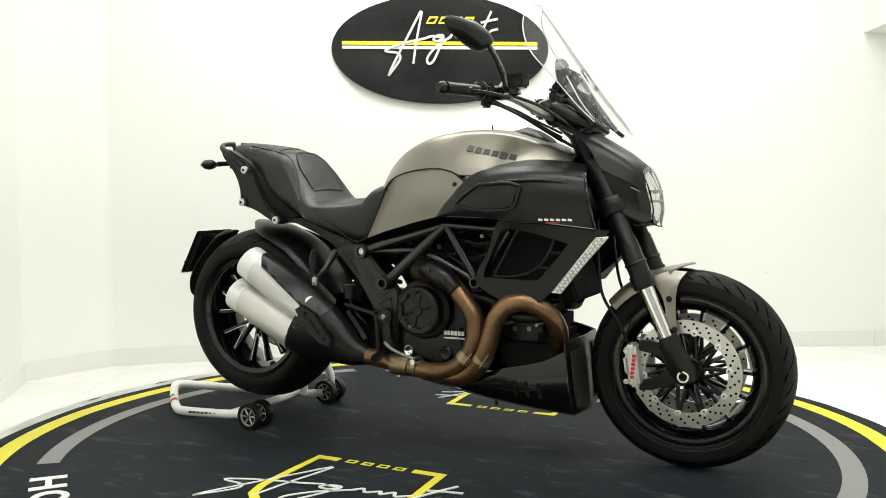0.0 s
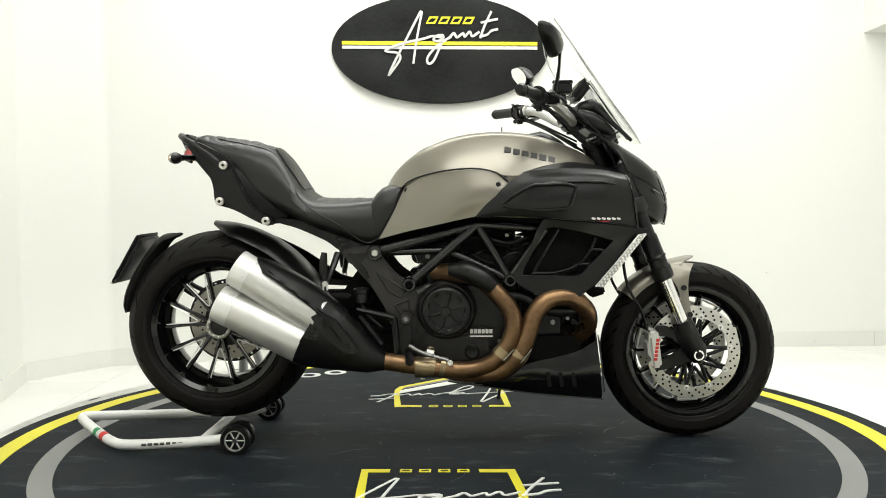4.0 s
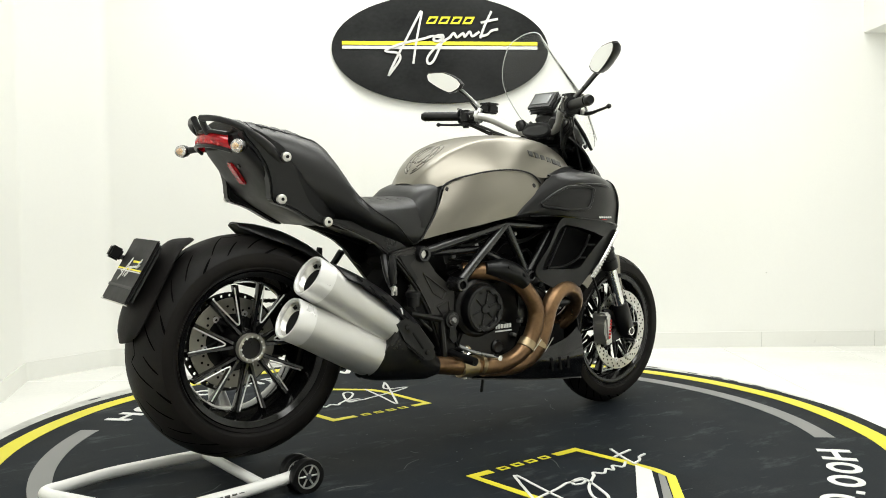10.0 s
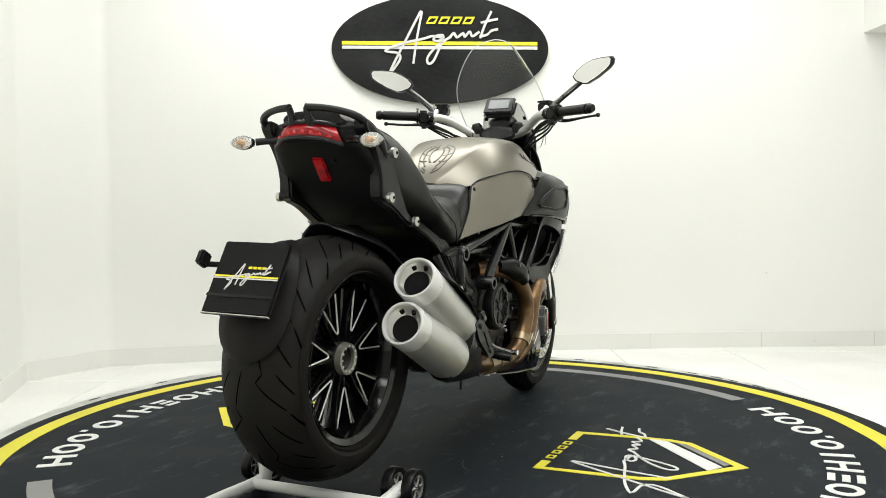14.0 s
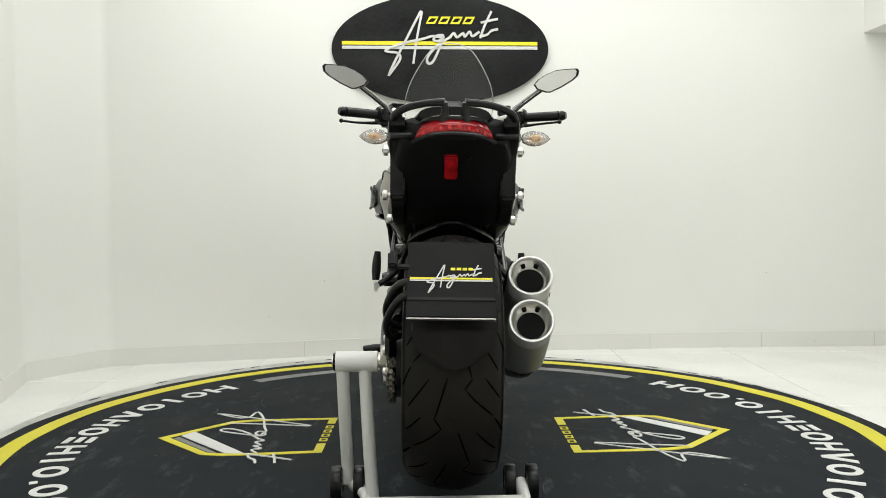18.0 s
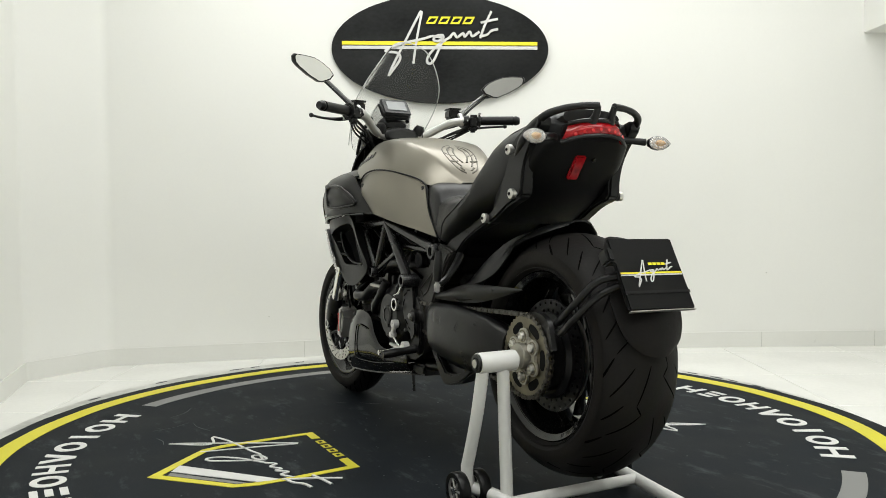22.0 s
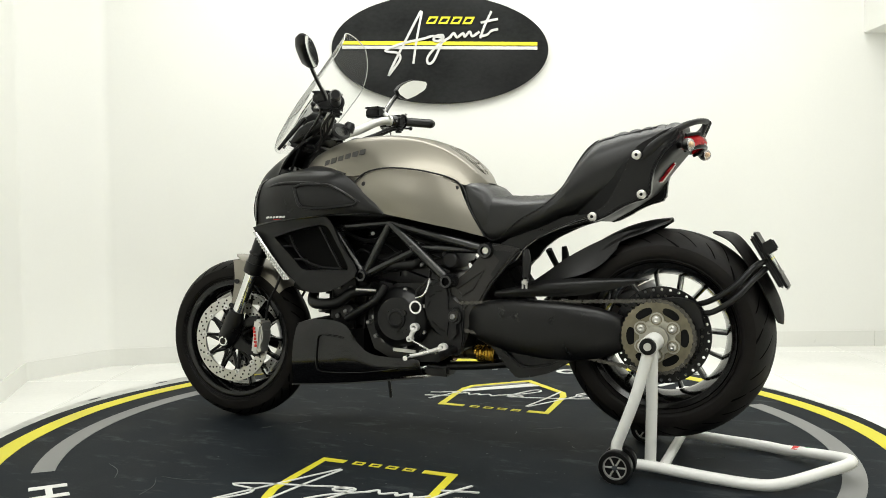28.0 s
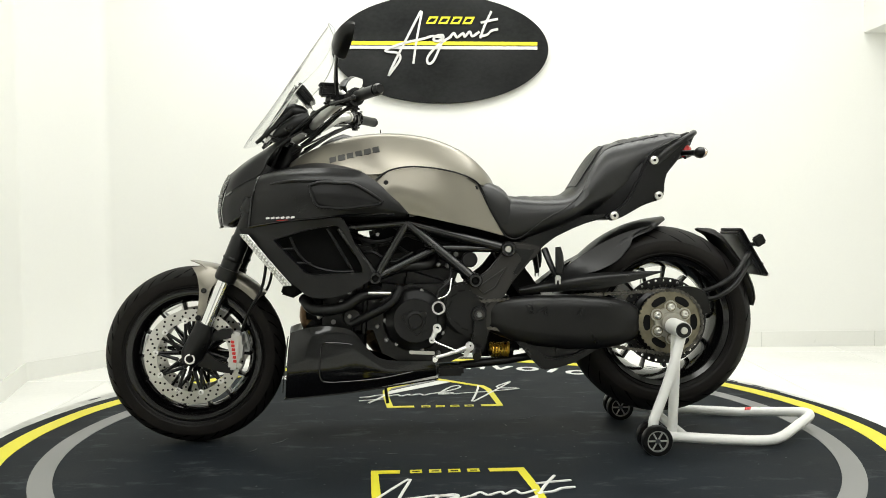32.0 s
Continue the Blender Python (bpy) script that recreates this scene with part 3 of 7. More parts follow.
            part("spoke", moved(loft(rows), m), WHEELB, w)
        # bright machined edge round the window between two spokes
        for fy in ((-0.0145, 0.0145) if front else (-0.0145,)):
            edge = []
            for s in (-1, 1):
                a_in, a_out = mid + s * 0.055, mid + s * math.pi / n_spoke * 0.43
                edge.append((c + Vector(((hubr + 0.030) * math.cos(a_in), ys + fy, (hubr + 0.030) * math.sin(a_in))), c + Vector(((rim_r - deep - 0.003) * math.cos(a_out), ys + fy, (rim_r - deep - 0.003) * math.sin(a_out)))))
            (a0, a1), (b0, b1) = edge
            if front:
                a0, b0 = a1.lerp(a0, 0.22), b1.lerp(b0, 0.22)
                path = [a0, a1, b1, b0]
            else:
                tip = a0.lerp(b0, 0.5) + (c + Vector((0, ys + fy, 0)) - a0.lerp(b0, 0.5)).normalized() * 0.006
                path = [a1, a0.lerp(a1, 0.06), tip.lerp(a0, 0.55), tip.lerp(b0, 0.55), b0.lerp(b1, 0.06), b1]
            er = 0.0030 if front else 0.0022
            bm = tube([path[0], path[1]], er, 6, smooth=False)
            for k in range(1, len(path) - 1):
                bm = add(bm, tube([path[k], path[k + 1]], er, 6, smooth=False))
            part("machined_edge", moved(bm, m), ALUB, w)
    return w, lt


front_wheel, flathe = wheel(FA, 0.297, 0.060, 0.2159, 0.052, 7, True, STEER)
rear_wheel, rlathe = wheel(RA, 0.320, 0.116, 0.2159, 0.070, 7, False, Matrix())


def brake_disc(name, c, r0, r1, y, arms, m, parent, holes=3, th=0.005, label="drilled steel brake disc", metal=None):
    c = Vector(c)
    d = part(name, moved(lathe([(r0, y - th / 2), (r1, y - th / 2), (r1, y + th / 2), (r0, y + th / 2)], c, (0, 1, 0), 72, True), m), metal or STEEL, parent, label)
    bm = bmesh.new()
    for i in range(75 if holes == 3 else 40):
        k = i % holes
        r = r0 + (r1 - r0) * (0.25 + 0.25 * k)
        a = 2 * math.pi * i / (75 if holes == 3 else 40)
        p = c + Vector((r * math.cos(a), y, r * math.sin(a)))
        bm = add(bm, lathe([(0, -th / 2 - 0.0006), (0.0038, -th / 2 - 0.0006), (0.0038, th / 2 + 0.0006), (0, th / 2 + 0.0006)], p, (0, 1, 0), 8))
    part("vent_hole", moved(bm, m), GAPBLK, d)
    for i in range(arms):
        a = 2 * math.pi * i / arms
        p1 = c + Vector(((r0 + 0.004) * math.cos(a + 0.12), y, (r0 + 0.004) * math.sin(a + 0.12)))
        for off in (-0.22, 0.28):
            p0 = c + Vector((0.050 * math.cos(a + off), y * 0.85, 0.050 * math.sin(a + off)))
            part("carrier_arm", moved(tube([p0, p1], [0.0065, 0.0042], 8, smooth=False), m), BLKM, d)
        part("rivet", moved(lathe([(0.004, -0.006), (0.0095, -0.005), (0.0095, 0.005), (0.004, 0.006)], p1, (0, 1, 0), 14, True), m), ALUB, d)
    return d


for s in (-1, 1):
    brake_disc("brake_disc", FA, 0.117, 0.156, s * 0.072, 10, STEER, bike)
brake_disc("brake_disc", RA, 0.085, 0.132, 0.050, 6, Matrix(), bike, 2, metal=WARMS)
part("wheel_nut", rlathe([(0.031, -0.075), (0.034, -0.078), (0.041, -0.077), (0.043, -0.055), (0.031, -0.055)], seg=28, closed=True), WARMS, rear_wheel, "notched steel wheel nut")
for k in range(12):
    q = math.pi / 6 * k
    part("nut_notch", box((RA.x + 0.0335 * math.cos(q), -0.0785, RA.z + 0.0335 * math.sin(q)), (0.006, 0.003, 0.005), 0.0005, (0, -math.degrees(q), 0)), ALUB, rear_wheel)
part("axle_bore", rlathe([(0.0, -0.062), (0.031, -0.062), (0.031, -0.050), (0.0, -0.050)], seg=28), GAPBLK, rear_wheel)


def fork(s):
    y = 0.105 * s
    top, mid, low = Vector((0.570, y, 0.915)), Vector((0.722, y, 0.545)), Vector((0.795, y, 0.370))
    M = STEER
    part("fork_tube", moved(tube([top, top.lerp(mid, 0.62), top.lerp(mid, 0.64), mid], [0.027, 0.027, 0.0305, 0.0305], 20, smooth=False), M), BLKM, bike)
    part("fork_seal", moved(tube([mid.lerp(top, 0.10), mid.lerp(top, 0.03), mid, mid.lerp(low, 0.02)], [0.034, 0.0345, 0.033, 0.028], 20, smooth=False), M), BLKS, bike)
    for f0, f1, r in ((0.30, 0.42, 0.0385), (0.80, 0.83, 0.0335)):
        part("fork_clamp", moved(tube([top.lerp(mid, f0), top.lerp(mid, f0 + 0.01), top.lerp(mid, f1 - 0.01), top.lerp(mid, f1)], [r - 0.003, r, r, r - 0.003], 20, smooth=False), M), BLKM, bike)
    part("fork_slider", moved(tube([mid, low], 0.0225, 20, smooth=False), M), CHROME, bike, "chrome fork slider")
    part("fork_foot", moved(loft(
        [[Vector((cx + math.cos(a) * rx, y + math.sin(a) * ry, cz + math.cos(a) * rx * 0.45)) for a in (2 * math.pi * j / 16 for j in range(16))]
         for cx, cz, rx, ry in ((0.786, 0.405, 0.026, 0.028), (0.796, 0.372, 0.031, 0.032), (0.812, 0.335, 0.034, 0.030), (0.830, 0.302, 0.034, 0.026), (0.842, 0.272, 0.020, 0.020))]), M), BLKM, bike, "black cast fork foot")
    part("caliper_bracket", moved(plate([(0.812, 0.350), (0.735, 0.385), (0.700, 0.385), (0.700, 0.355), (0.755, 0.345), (0.785, 0.315), (0.755, 0.285), (0.700, 0.262), (0.700, 0.236), (0.735, 0.240), (0.805, 0.262), (0.840, 0.278)], y - 0.016 * s - 0.006, y - 0.016 * s + 0.006, 0.003), M), BLKM, bike)
    part("axle_nut", moved(lathe([(0.012, y + 0.026 * s), (0.017, y + 0.026 * s), (0.019, y + 0.014 * s), (0.012, y + 0.014 * s)], FA, (0, 1, 0), 20, True), M), POLISH, bike, "bright hollow axle end")
    cal = part("brake_caliper", moved(moved(box((0, 0, 0), (0.034, 0.072, 0.124), 0.008), pose(0.688, y - 0.006 * s, 0.315, 0, -7, 0)), M), ALU, bike, "silver four-piston brake caliper")
    part("caliper_bridge", moved(moved(box((0, 0, 0), (0.012, 0.060, 0.050), 0.004), pose(0.670, y - 0.004 * s, 0.315, 0, -7, 0)), M), ALU, cal)
    for k in range(6):
        part("lettering_bar", moved(moved(box((0, 0, 0), (0.011, 0.002, 0.0095), 0.0008), pose(0.6915 + 0.0013 * (k - 2.5), y + 0.0305 * s, 0.315 + 0.0125 * (k - 2.5), 0, -7, 0)), M), RED, cal, "red bar")
    for dz in (-0.045, 0.045):
        part("bolt", moved(lathe([(0, 0), (0.008, 0), (0.008, 0.008), (0, 0.008)], (0.672, y + 0.026 * s, 0.315 + dz), (0, s, 0), 8), M), STEEL, cal)
    part("brake_hose", moved(tube([(0.67, y * 0.9, 0.375), (0.645, y * 1.1, 0.44), (0.60, y * 1.15, 0.52), (0.585, y, 0.62), (0.58, y * 0.8, 0.74)], 0.0048, 8), M), BLKS, bike)


fork(1)
fork(-1)
part("lower_yoke", moved(box((0.628, 0, 0.775), (0.062, 0.215, 0.045), 0.014, (0, -22, 0)), STEER), BLKM, bike)
part("upper_yoke", moved(box((0.535, 0, 1.005), (0.085, 0.20, 0.03), 0.012, (0, -22, 0)), STEER), BLKM, bike)
part("steering_head", tube([(0.50, 0, 1.0), (0.60, 0, 0.76)], 0.034, 16, smooth=False), BLKM, bike)
part("front_axle", moved(tube([FA + Vector((0, -0.12, 0)), FA + Vector((0, 0.12, 0))], 0.012, 14, smooth=False), STEER), BLKM, bike)

# front mudguard: a saddle over the tyre with arms that run down to the fork
rails = []
for yy, rr in ((-0.074, 0.270), (-0.068, 0.296), (-0.040, 0.308), (0, 0.311), (0.040, 0.308), (0.068, 0.296), (0.074, 0.270)):
    back = 12 * (yy / 0.074) ** 2
    rails.append([(FA.x + (rr + k) * math.cos(radians(a)), yy, FA.z + (rr + k) * math.sin(radians(a))) for a, k in ((87 + back, 0.006), (95 + back * 0.6, 0.001), (106, 0), (118, 0), (129, 0), (139, 0))])
part("front_mudguard", moved(skin(rails, 24, 18, 0.004), STEER), TITAN, bike, "titanium grey front mudguard")
arm = skin([[(0.833, 0.060, 0.588), (0.814, 0.082, 0.560), (0.806, 0.092, 0.51), (0.810, 0.102, 0.45), (0.822, 0.108, 0.385)],
            [(0.785, 0.066, 0.590), (0.785, 0.084, 0.555), (0.788, 0.095, 0.51), (0.797, 0.105, 0.45), (0.810, 0.111, 0.385)],
            [(0.722, 0.069, 0.566), (0.748, 0.083, 0.545), (0.770, 0.094, 0.51), (0.784, 0.104, 0.45), (0.798, 0.110, 0.385)]], 20, 8, 0.005)
for bm in (arm, mirror(arm)):
    part("mudguard_arm", moved(bm, STEER), TITAN, bike)
for s in (-1, 1):
    for x, z, y in ((0.789, 0.512, 0.098), (0.806, 0.425, 0.110)):
        part("bolt", moved(lathe([(0, 0), (0.009, 0), (0.009, 0.006), (0.004, 0.007), (0, 0.004)], (x, y * s, z), (0, s, 0), 14), STEER), BLKS, bike)

# ---- fuel tank and body panels ----
TANK = ((0.505, 0.085, 0.932, 0.912), (0.470, 0.135, 0.954, 0.900), (0.425, 0.175, 0.976, 0.893), (0.33, 0.213, 1.011, 0.888), (0.23, 0.228, 1.027, 0.880), (0.13, 0.224, 1.026, 0.890), (0.03, 0.203, 1.009, 0.894), (-0.06, 0.172, 0.972, 0.872), (-0.125, 0.135, 0.923, 0.850), (-0.160, 0.098, 0.884, 0.842), (-0.176, 0.060, 0.858, 0.838))


HALF = ((0.0, 1.0), (0.2, 0.992), (0.40, 0.968), (0.54, 0.936), (0.63, 0.900), (0.655, 0.872), (0.70, 0.785), (0.78, 0.61), (0.86, 0.42), (0.94, 0.20), (1.0, 0.0))


def tank_at(x):
    """Half-width, top and side heights of the tank at x."""
    for (x0, *p), (x1, *q) in zip(TANK, TANK[1:]):
        if x1 <= x <= x0:
            f = (x0 - x) / (x0 - x1)
            return [u + (v - u) * f for u, v in zip(p, q)]


def tank_side(x, z):
    """Half-width of the tank at a height, and its lean there in degrees."""
    w, zt, zs = tank_at(x)
    h = (z - zs) / (zt - zs)
    for (u0, h0), (u1, h1) in zip(HALF, HALF[1:]):
        if h1 <= h <= h0:
            return w * (u0 + (u1 - u0) * (h0 - h) / (h0 - h1)), math.degrees(math.atan2(w * (u1 - u0), (zt - zs) * (h0 - h1)))


rows = []
for x, w, zt, zs in TANK:
    rows.append([(x, -w * u, zs + (zt - zs) * h) for u, h in reversed(HALF)] + [(x, w * u, zs + (zt - zs) * h) for u, h in HALF[1:]])
cols = [spline([r[k] for r in rows], 40) for k in range(len(rows[0]))]
bm = grid(cols)
part("fuel_tank", thicken(bm, 0.004), TITAN, bike, "satin titanium grey fuel tank")
part("filler_hood", loft([[Vector((x, w * math.cos(a), z0 + (zt - z0) * max(0.0, math.sin(a)) ** 0.6)) if math.sin(a) > -1e-6 else Vector((x, w * math.cos(a), z0 + 0.02 * math.sin(a))) for a in (2 * math.pi * k / 24 for k in range(24))] for x, zt, z0, w in ((0.275, 1.018, 0.985, 0.045), (0.300, 1.024, 0.985, 0.062), (0.332, 1.031, 0.980, 0.070), (0.370, 1.017, 0.970, 0.072), (0.400, 0.999, 0.955, 0.068), (0.434, 0.966, 0.935, 0.055))]), BLKS, bike, "black hood over the filler cap")
part("filler_pin", tube([(0.205, 0, 1.022), (0.205, 0, 1.046)], 0.002, 6, smooth=False), BLKS, bike)
cover = skin([[(0.213, 0.232, 0.860), (0.172, 0.230, 0.888), (0.09, 0.218, 0.900), (-0.03, 0.190, 0.885), (-0.113, 0.140, 0.850)],
              [(0.186, 0.243, 0.825), (0.10, 0.240, 0.820), (0.02, 0.220, 0.810), (-0.07, 0.184, 0.795), (-0.150, 0.146, 0.770)],
              [(0.122, 0.228, 0.757), (0.045, 0.217, 0.741), (-0.03, 0.200, 0.724), (-0.11, 0.172, 0.706), (-0.200, 0.138, 0.682)]], 28, 14, 0.006)
both("side_cover", cover, TITAN, bike, "titanium grey side cover")
edge = [(0.215, 0.236, 0.862), (0.172, 0.234, 0.892), (0.09, 0.221, 0.904), (-0.03, 0.194, 0.889), (-0.116, 0.142, 0.853), (-0.153, 0.146, 0.770), (-0.204, 0.138, 0.680)]
both("seam", tube(edge, 0.0030, 8), BLKS, bike)
for s in (-1, 1):
    for x, y, z in ((0.183, 0.236, 0.853), (-0.106, 0.146, 0.838)):
        part("bolt", lathe([(0, 0.004), (0.006, 0.004), (0.008, 0.002), (0.009, -0.002), (0.009, -0.006), (0, -0.006)], (x, y * s, z), (0, s, 0.1), 14), BLKM, bike)
shroud = skin([[(0.581, 0.190, 0.880), (0.506, 0.212, 0.896), (0.42, 0.226, 0.901), (0.33, 0.236, 0.899), (0.259, 0.240, 0.887), (0.207, 0.243, 0.851), (0.154, 0.238, 0.802), (0.113, 0.230, 0.756)],
               [(0.588, 0.222, 0.858), (0.50, 0.252, 0.872), (0.40, 0.266, 0.872), (0.31, 0.267, 0.862), (0.24, 0.258, 0.838), (0.19, 0.250, 0.815), (0.15, 0.242, 0.785), (0.115, 0.232, 0.756)],
               [(0.600, 0.235, 0.80), (0.50, 0.270, 0.81), (0.40, 0.283, 0.812), (0.31, 0.280, 0.803), (0.25, 0.270, 0.790), (0.19, 0.255, 0.775), (0.15, 0.244, 0.765), (0.118, 0.233, 0.755)],
               [(0.614, 0.218, 0.716), (0.50, 0.258, 0.732), (0.403, 0.268, 0.741), (0.33, 0.265, 0.748), (0.261, 0.257, 0.752), (0.20, 0.247, 0.754), (0.16, 0.240, 0.754), (0.122, 0.232, 0.753)]], 36, 16, 0.006)
both("air_intake_shroud", shroud, BLKS, bike, "satin black air intake shroud")
front_edge = skin([[(0.581, 0.190, 0.880), (0.588, 0.222, 0.858), (0.600, 0.235, 0.80), (0.614, 0.218, 0.716)], [(0.560, 0.150, 0.870), (0.570, 0.160, 0.85), (0.585, 0.165, 0.80), (0.600, 0.160, 0.716)]], 14, 3, 0.004)
both("shroud_lip", front_edge, BLKS, bike)
top_fill = skin([[(0.581, 0.190, 0.880), (0.506, 0.212, 0.896), (0.42, 0.226, 0.901), (0.33, 0.236, 0.899), (0.259, 0.240, 0.887)], [(0.555, 0.08, 0.905), (0.506, 0.08, 0.915), (0.42, 0.15, 0.925), (0.33, 0.19, 0.915), (0.259, 0.20, 0.895)]], 16, 4, 0.004)
both("shroud_top", top_fill, BLKS, bike)

both("cover_tongue", plate([(0.194, 0.866), (0.226, 0.886), (0.252, 0.884), (0.244, 0.862), (0.216, 0.836)], 0.200, 0.222, 0.003), TITAN, bike)
inset = skin([[(0.413, 0.2845, 0.842), (0.382, 0.2850, 0.848), (0.33, 0.2835, 0.846), (0.277, 0.2795, 0.840), (0.203, 0.2600, 0.793)],
              [(0.400, 0.2905, 0.815), (0.36, 0.2905, 0.812), (0.31, 0.2870, 0.808), (0.26, 0.2790, 0.803), (0.205, 0.2610, 0.790)],
              [(0.391, 0.2870, 0.788), (0.36, 0.2865, 0.781), (0.31, 0.2840, 0.779), (0.26, 0.2770, 0.783), (0.207, 0.2610, 0.788)]], 18, 8, 0.003)
both("intake_grille", inset, BLKM, bike, "dark intake grille")
rim = [(0.418, 0.288, 0.844), (0.382, 0.289, 0.853), (0.33, 0.287, 0.851), (0.277, 0.282, 0.845), (0.198, 0.260, 0.792), (0.26, 0.279, 0.778), (0.31, 0.288, 0.773), (0.36, 0.290, 0.775), (0.397, 0.290, 0.784), (0.418, 0.288, 0.844)]
both("shroud_fold", tube([(0.575, 0.228, 0.842), (0.50, 0.262, 0.857), (0.42, 0.276, 0.860), (0.33, 0.277, 0.854), (0.25, 0.264, 0.826), (0.19, 0.251, 0.793)], 0.0042, 8, 40), BLKS, bike)
both("shroud_hem", tube([(0.613, 0.220, 0.718), (0.50, 0.260, 0.734), (0.403, 0.270, 0.742), (0.33, 0.267, 0.749), (0.261, 0.259, 0.753), (0.16, 0.242, 0.755)], 0.0038, 8, 40), BLKG, bike)
both("shroud_front_edge", tube([(0.583, 0.198, 0.876), (0.590, 0.223, 0.856), (0.602, 0.236, 0.80), (0.616, 0.219, 0.716)], 0.0040, 8, 30), BLKG, bike)
both("grille_rim", tube(rim, 0.005, 8, 60), BLKS, bike)
# model badge on the shroud and maker's badge on the tank as plain bars
for s in (-1, 1):
    for k in range(6):
        part("lettering_bar", box((0.552 - 0.016 * k, (0.2465 + 0.0045 * k) * s, 0.745 + 0.0003 * k), (0.0125, 0.003, 0.0065), 0.001, (0, 12, -16 * s)), WHITEP, bike, "white bar")
    part("badge_line", box((0.505, 0.259 * s, 0.738), (0.040, 0.003, 0.0022), 0.001, (0, 0, -16 * s)), RED, bike, "red line")
    for k in range(6):
        x, z = 0.352 - 0.0272 * k, 0.930 + 0.0062 * k
        y, lean = tank_side(x, z)
        part("lettering_bar", box((x, (y + 0.001) * s, z), (0.0240, 0.004, 0.024), 0.002, (lean * s, 12, -5 * s)), LETTER, bike, "dark grey raised bar")


# plain raised emblem on the back of the tank
def tank_top(x, y):
    w, zt, zs = tank_at(x)
    u = abs(y) / w
    for (u0, h0), (u1, h1) in zip(HALF, HALF[1:]):
        if u0 <= u <= u1:
            return Vector((x, y, zs + (zt - zs) * (h0 + (h1 - h0) * (u - u0) / (u1 - u0))))


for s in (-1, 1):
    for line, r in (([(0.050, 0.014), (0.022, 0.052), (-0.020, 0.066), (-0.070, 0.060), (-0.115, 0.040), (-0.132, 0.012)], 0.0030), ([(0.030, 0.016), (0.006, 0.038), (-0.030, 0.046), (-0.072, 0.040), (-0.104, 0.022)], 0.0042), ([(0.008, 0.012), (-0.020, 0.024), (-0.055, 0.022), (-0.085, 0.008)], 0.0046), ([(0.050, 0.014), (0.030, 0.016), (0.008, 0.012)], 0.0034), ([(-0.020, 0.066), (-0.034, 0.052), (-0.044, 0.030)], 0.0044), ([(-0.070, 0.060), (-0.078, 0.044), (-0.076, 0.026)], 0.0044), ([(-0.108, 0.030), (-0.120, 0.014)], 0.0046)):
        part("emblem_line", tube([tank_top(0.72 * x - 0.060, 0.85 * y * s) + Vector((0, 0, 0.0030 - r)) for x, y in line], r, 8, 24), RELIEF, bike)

# lower radiator shroud with a window, and light strip
OUT = [(0.652, 0.195, 0.712), (0.52, 0.235, 0.730), (0.405, 0.243, 0.740), (0.325, 0.230, 0.744), (0.280, 0.215, 0.650), (0.232, 0.200, 0.572), (0.25, 0.203, 0.537), (0.335, 0.205, 0.496), (0.423, 0.205, 0.492), (0.475, 0.208, 0.530), (0.57, 0.210, 0.612)]
INN = [(0.540, 0.226, 0.676), (0.466, 0.234, 0.698), (0.386, 0.233, 0.715), (0.333, 0.224, 0.715), (0.302, 0.215, 0.662), (0.260, 0.206, 0.576), (0.290, 0.206, 0.570), (0.350, 0.206, 0.567), (0.432, 0.207, 0.567), (0.462, 0.210, 0.592), (0.500, 0.216, 0.632)]
INR = [(x, y - 0.055, z) for x, y, z in INN]
bm = grid([spline(OUT + OUT[:1], 50)[:-1], spline(INN + INN[:1], 50)[:-1], spline(INR + INR[:1], 50)[:-1]], close_u=True)
both("radiator_shroud", thicken(bm, 0.005), BLKS, bike, "satin black radiator shroud")
# near-black sheet added behind the window, in place of its shaded depth
both("radiator_backing", plate([(p[0] * 0.5 + q[0] * 0.5, p[2] * 0.5 + q[2] * 0.5) for p, q in zip(INN, OUT)], 0.150, 0.160, 0), GAPBLK, bike)
both("radiator_rib", tube([(0.488, 0.206, 0.684), (0.468, 0.204, 0.640), (0.430, 0.200, 0.598), (0.365, 0.198, 0.576), (0.29, 0.196, 0.573)], 0.0045, 8), BLKM, bike)
for p, q in (((0.520, 0.208, 0.646), (0.472, 0.198, 0.648)), ((0.470, 0.206, 0.603), (0.425, 0.196, 0.600)), ((0.372, 0.200, 0.712), (0.296, 0.196, 0.580))):
    both("louvre", tube([p, q], 0.0045, 8, smooth=False), BLKM, bike)
strip = skin([[(0.650, 0.196, 0.694), (0.580, 0.212, 0.612), (0.512, 0.214, 0.530)], [(0.622, 0.222, 0.692), (0.555, 0.226, 0.612), (0.486, 0.222, 0.532)]], 24, 4, 0.006)
both("light_strip", strip, LEDM, bike, "clear LED light strip")
cells = bmesh.new()
for i in range(17):
    for j in range(2):
        f, g = (i + 0.5) / 17, 0.28 + 0.44 * j
        a = Vector((0.650, 0.196, 0.694)).lerp(Vector((0.512, 0.214, 0.530)), f) + Vector((0, 0.010 * math.sin(math.pi * f), 0))
        b = Vector((0.622, 0.222, 0.692)).lerp(Vector((0.486, 0.222, 0.532)), f) + Vector((0, 0.006 * math.sin(math.pi * f), 0))
        cells = add(cells, moved(box((0, 0, 0), (0.0065, 0.003, 0.0065), 0.001, seg=1), pose(*(a.lerp(b, g) + Vector((0.0, 0.0006, 0))), 0, 40, -30)))
both("led_cell", cells, ALUB, bike, "bright LED cells")
part("radiator", box((0.475, 0, 0.60), (0.05, 0.25, 0.23), 0.006, (0, -18, 0)), GAPBLK, bike)
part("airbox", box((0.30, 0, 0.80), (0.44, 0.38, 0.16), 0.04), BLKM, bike)

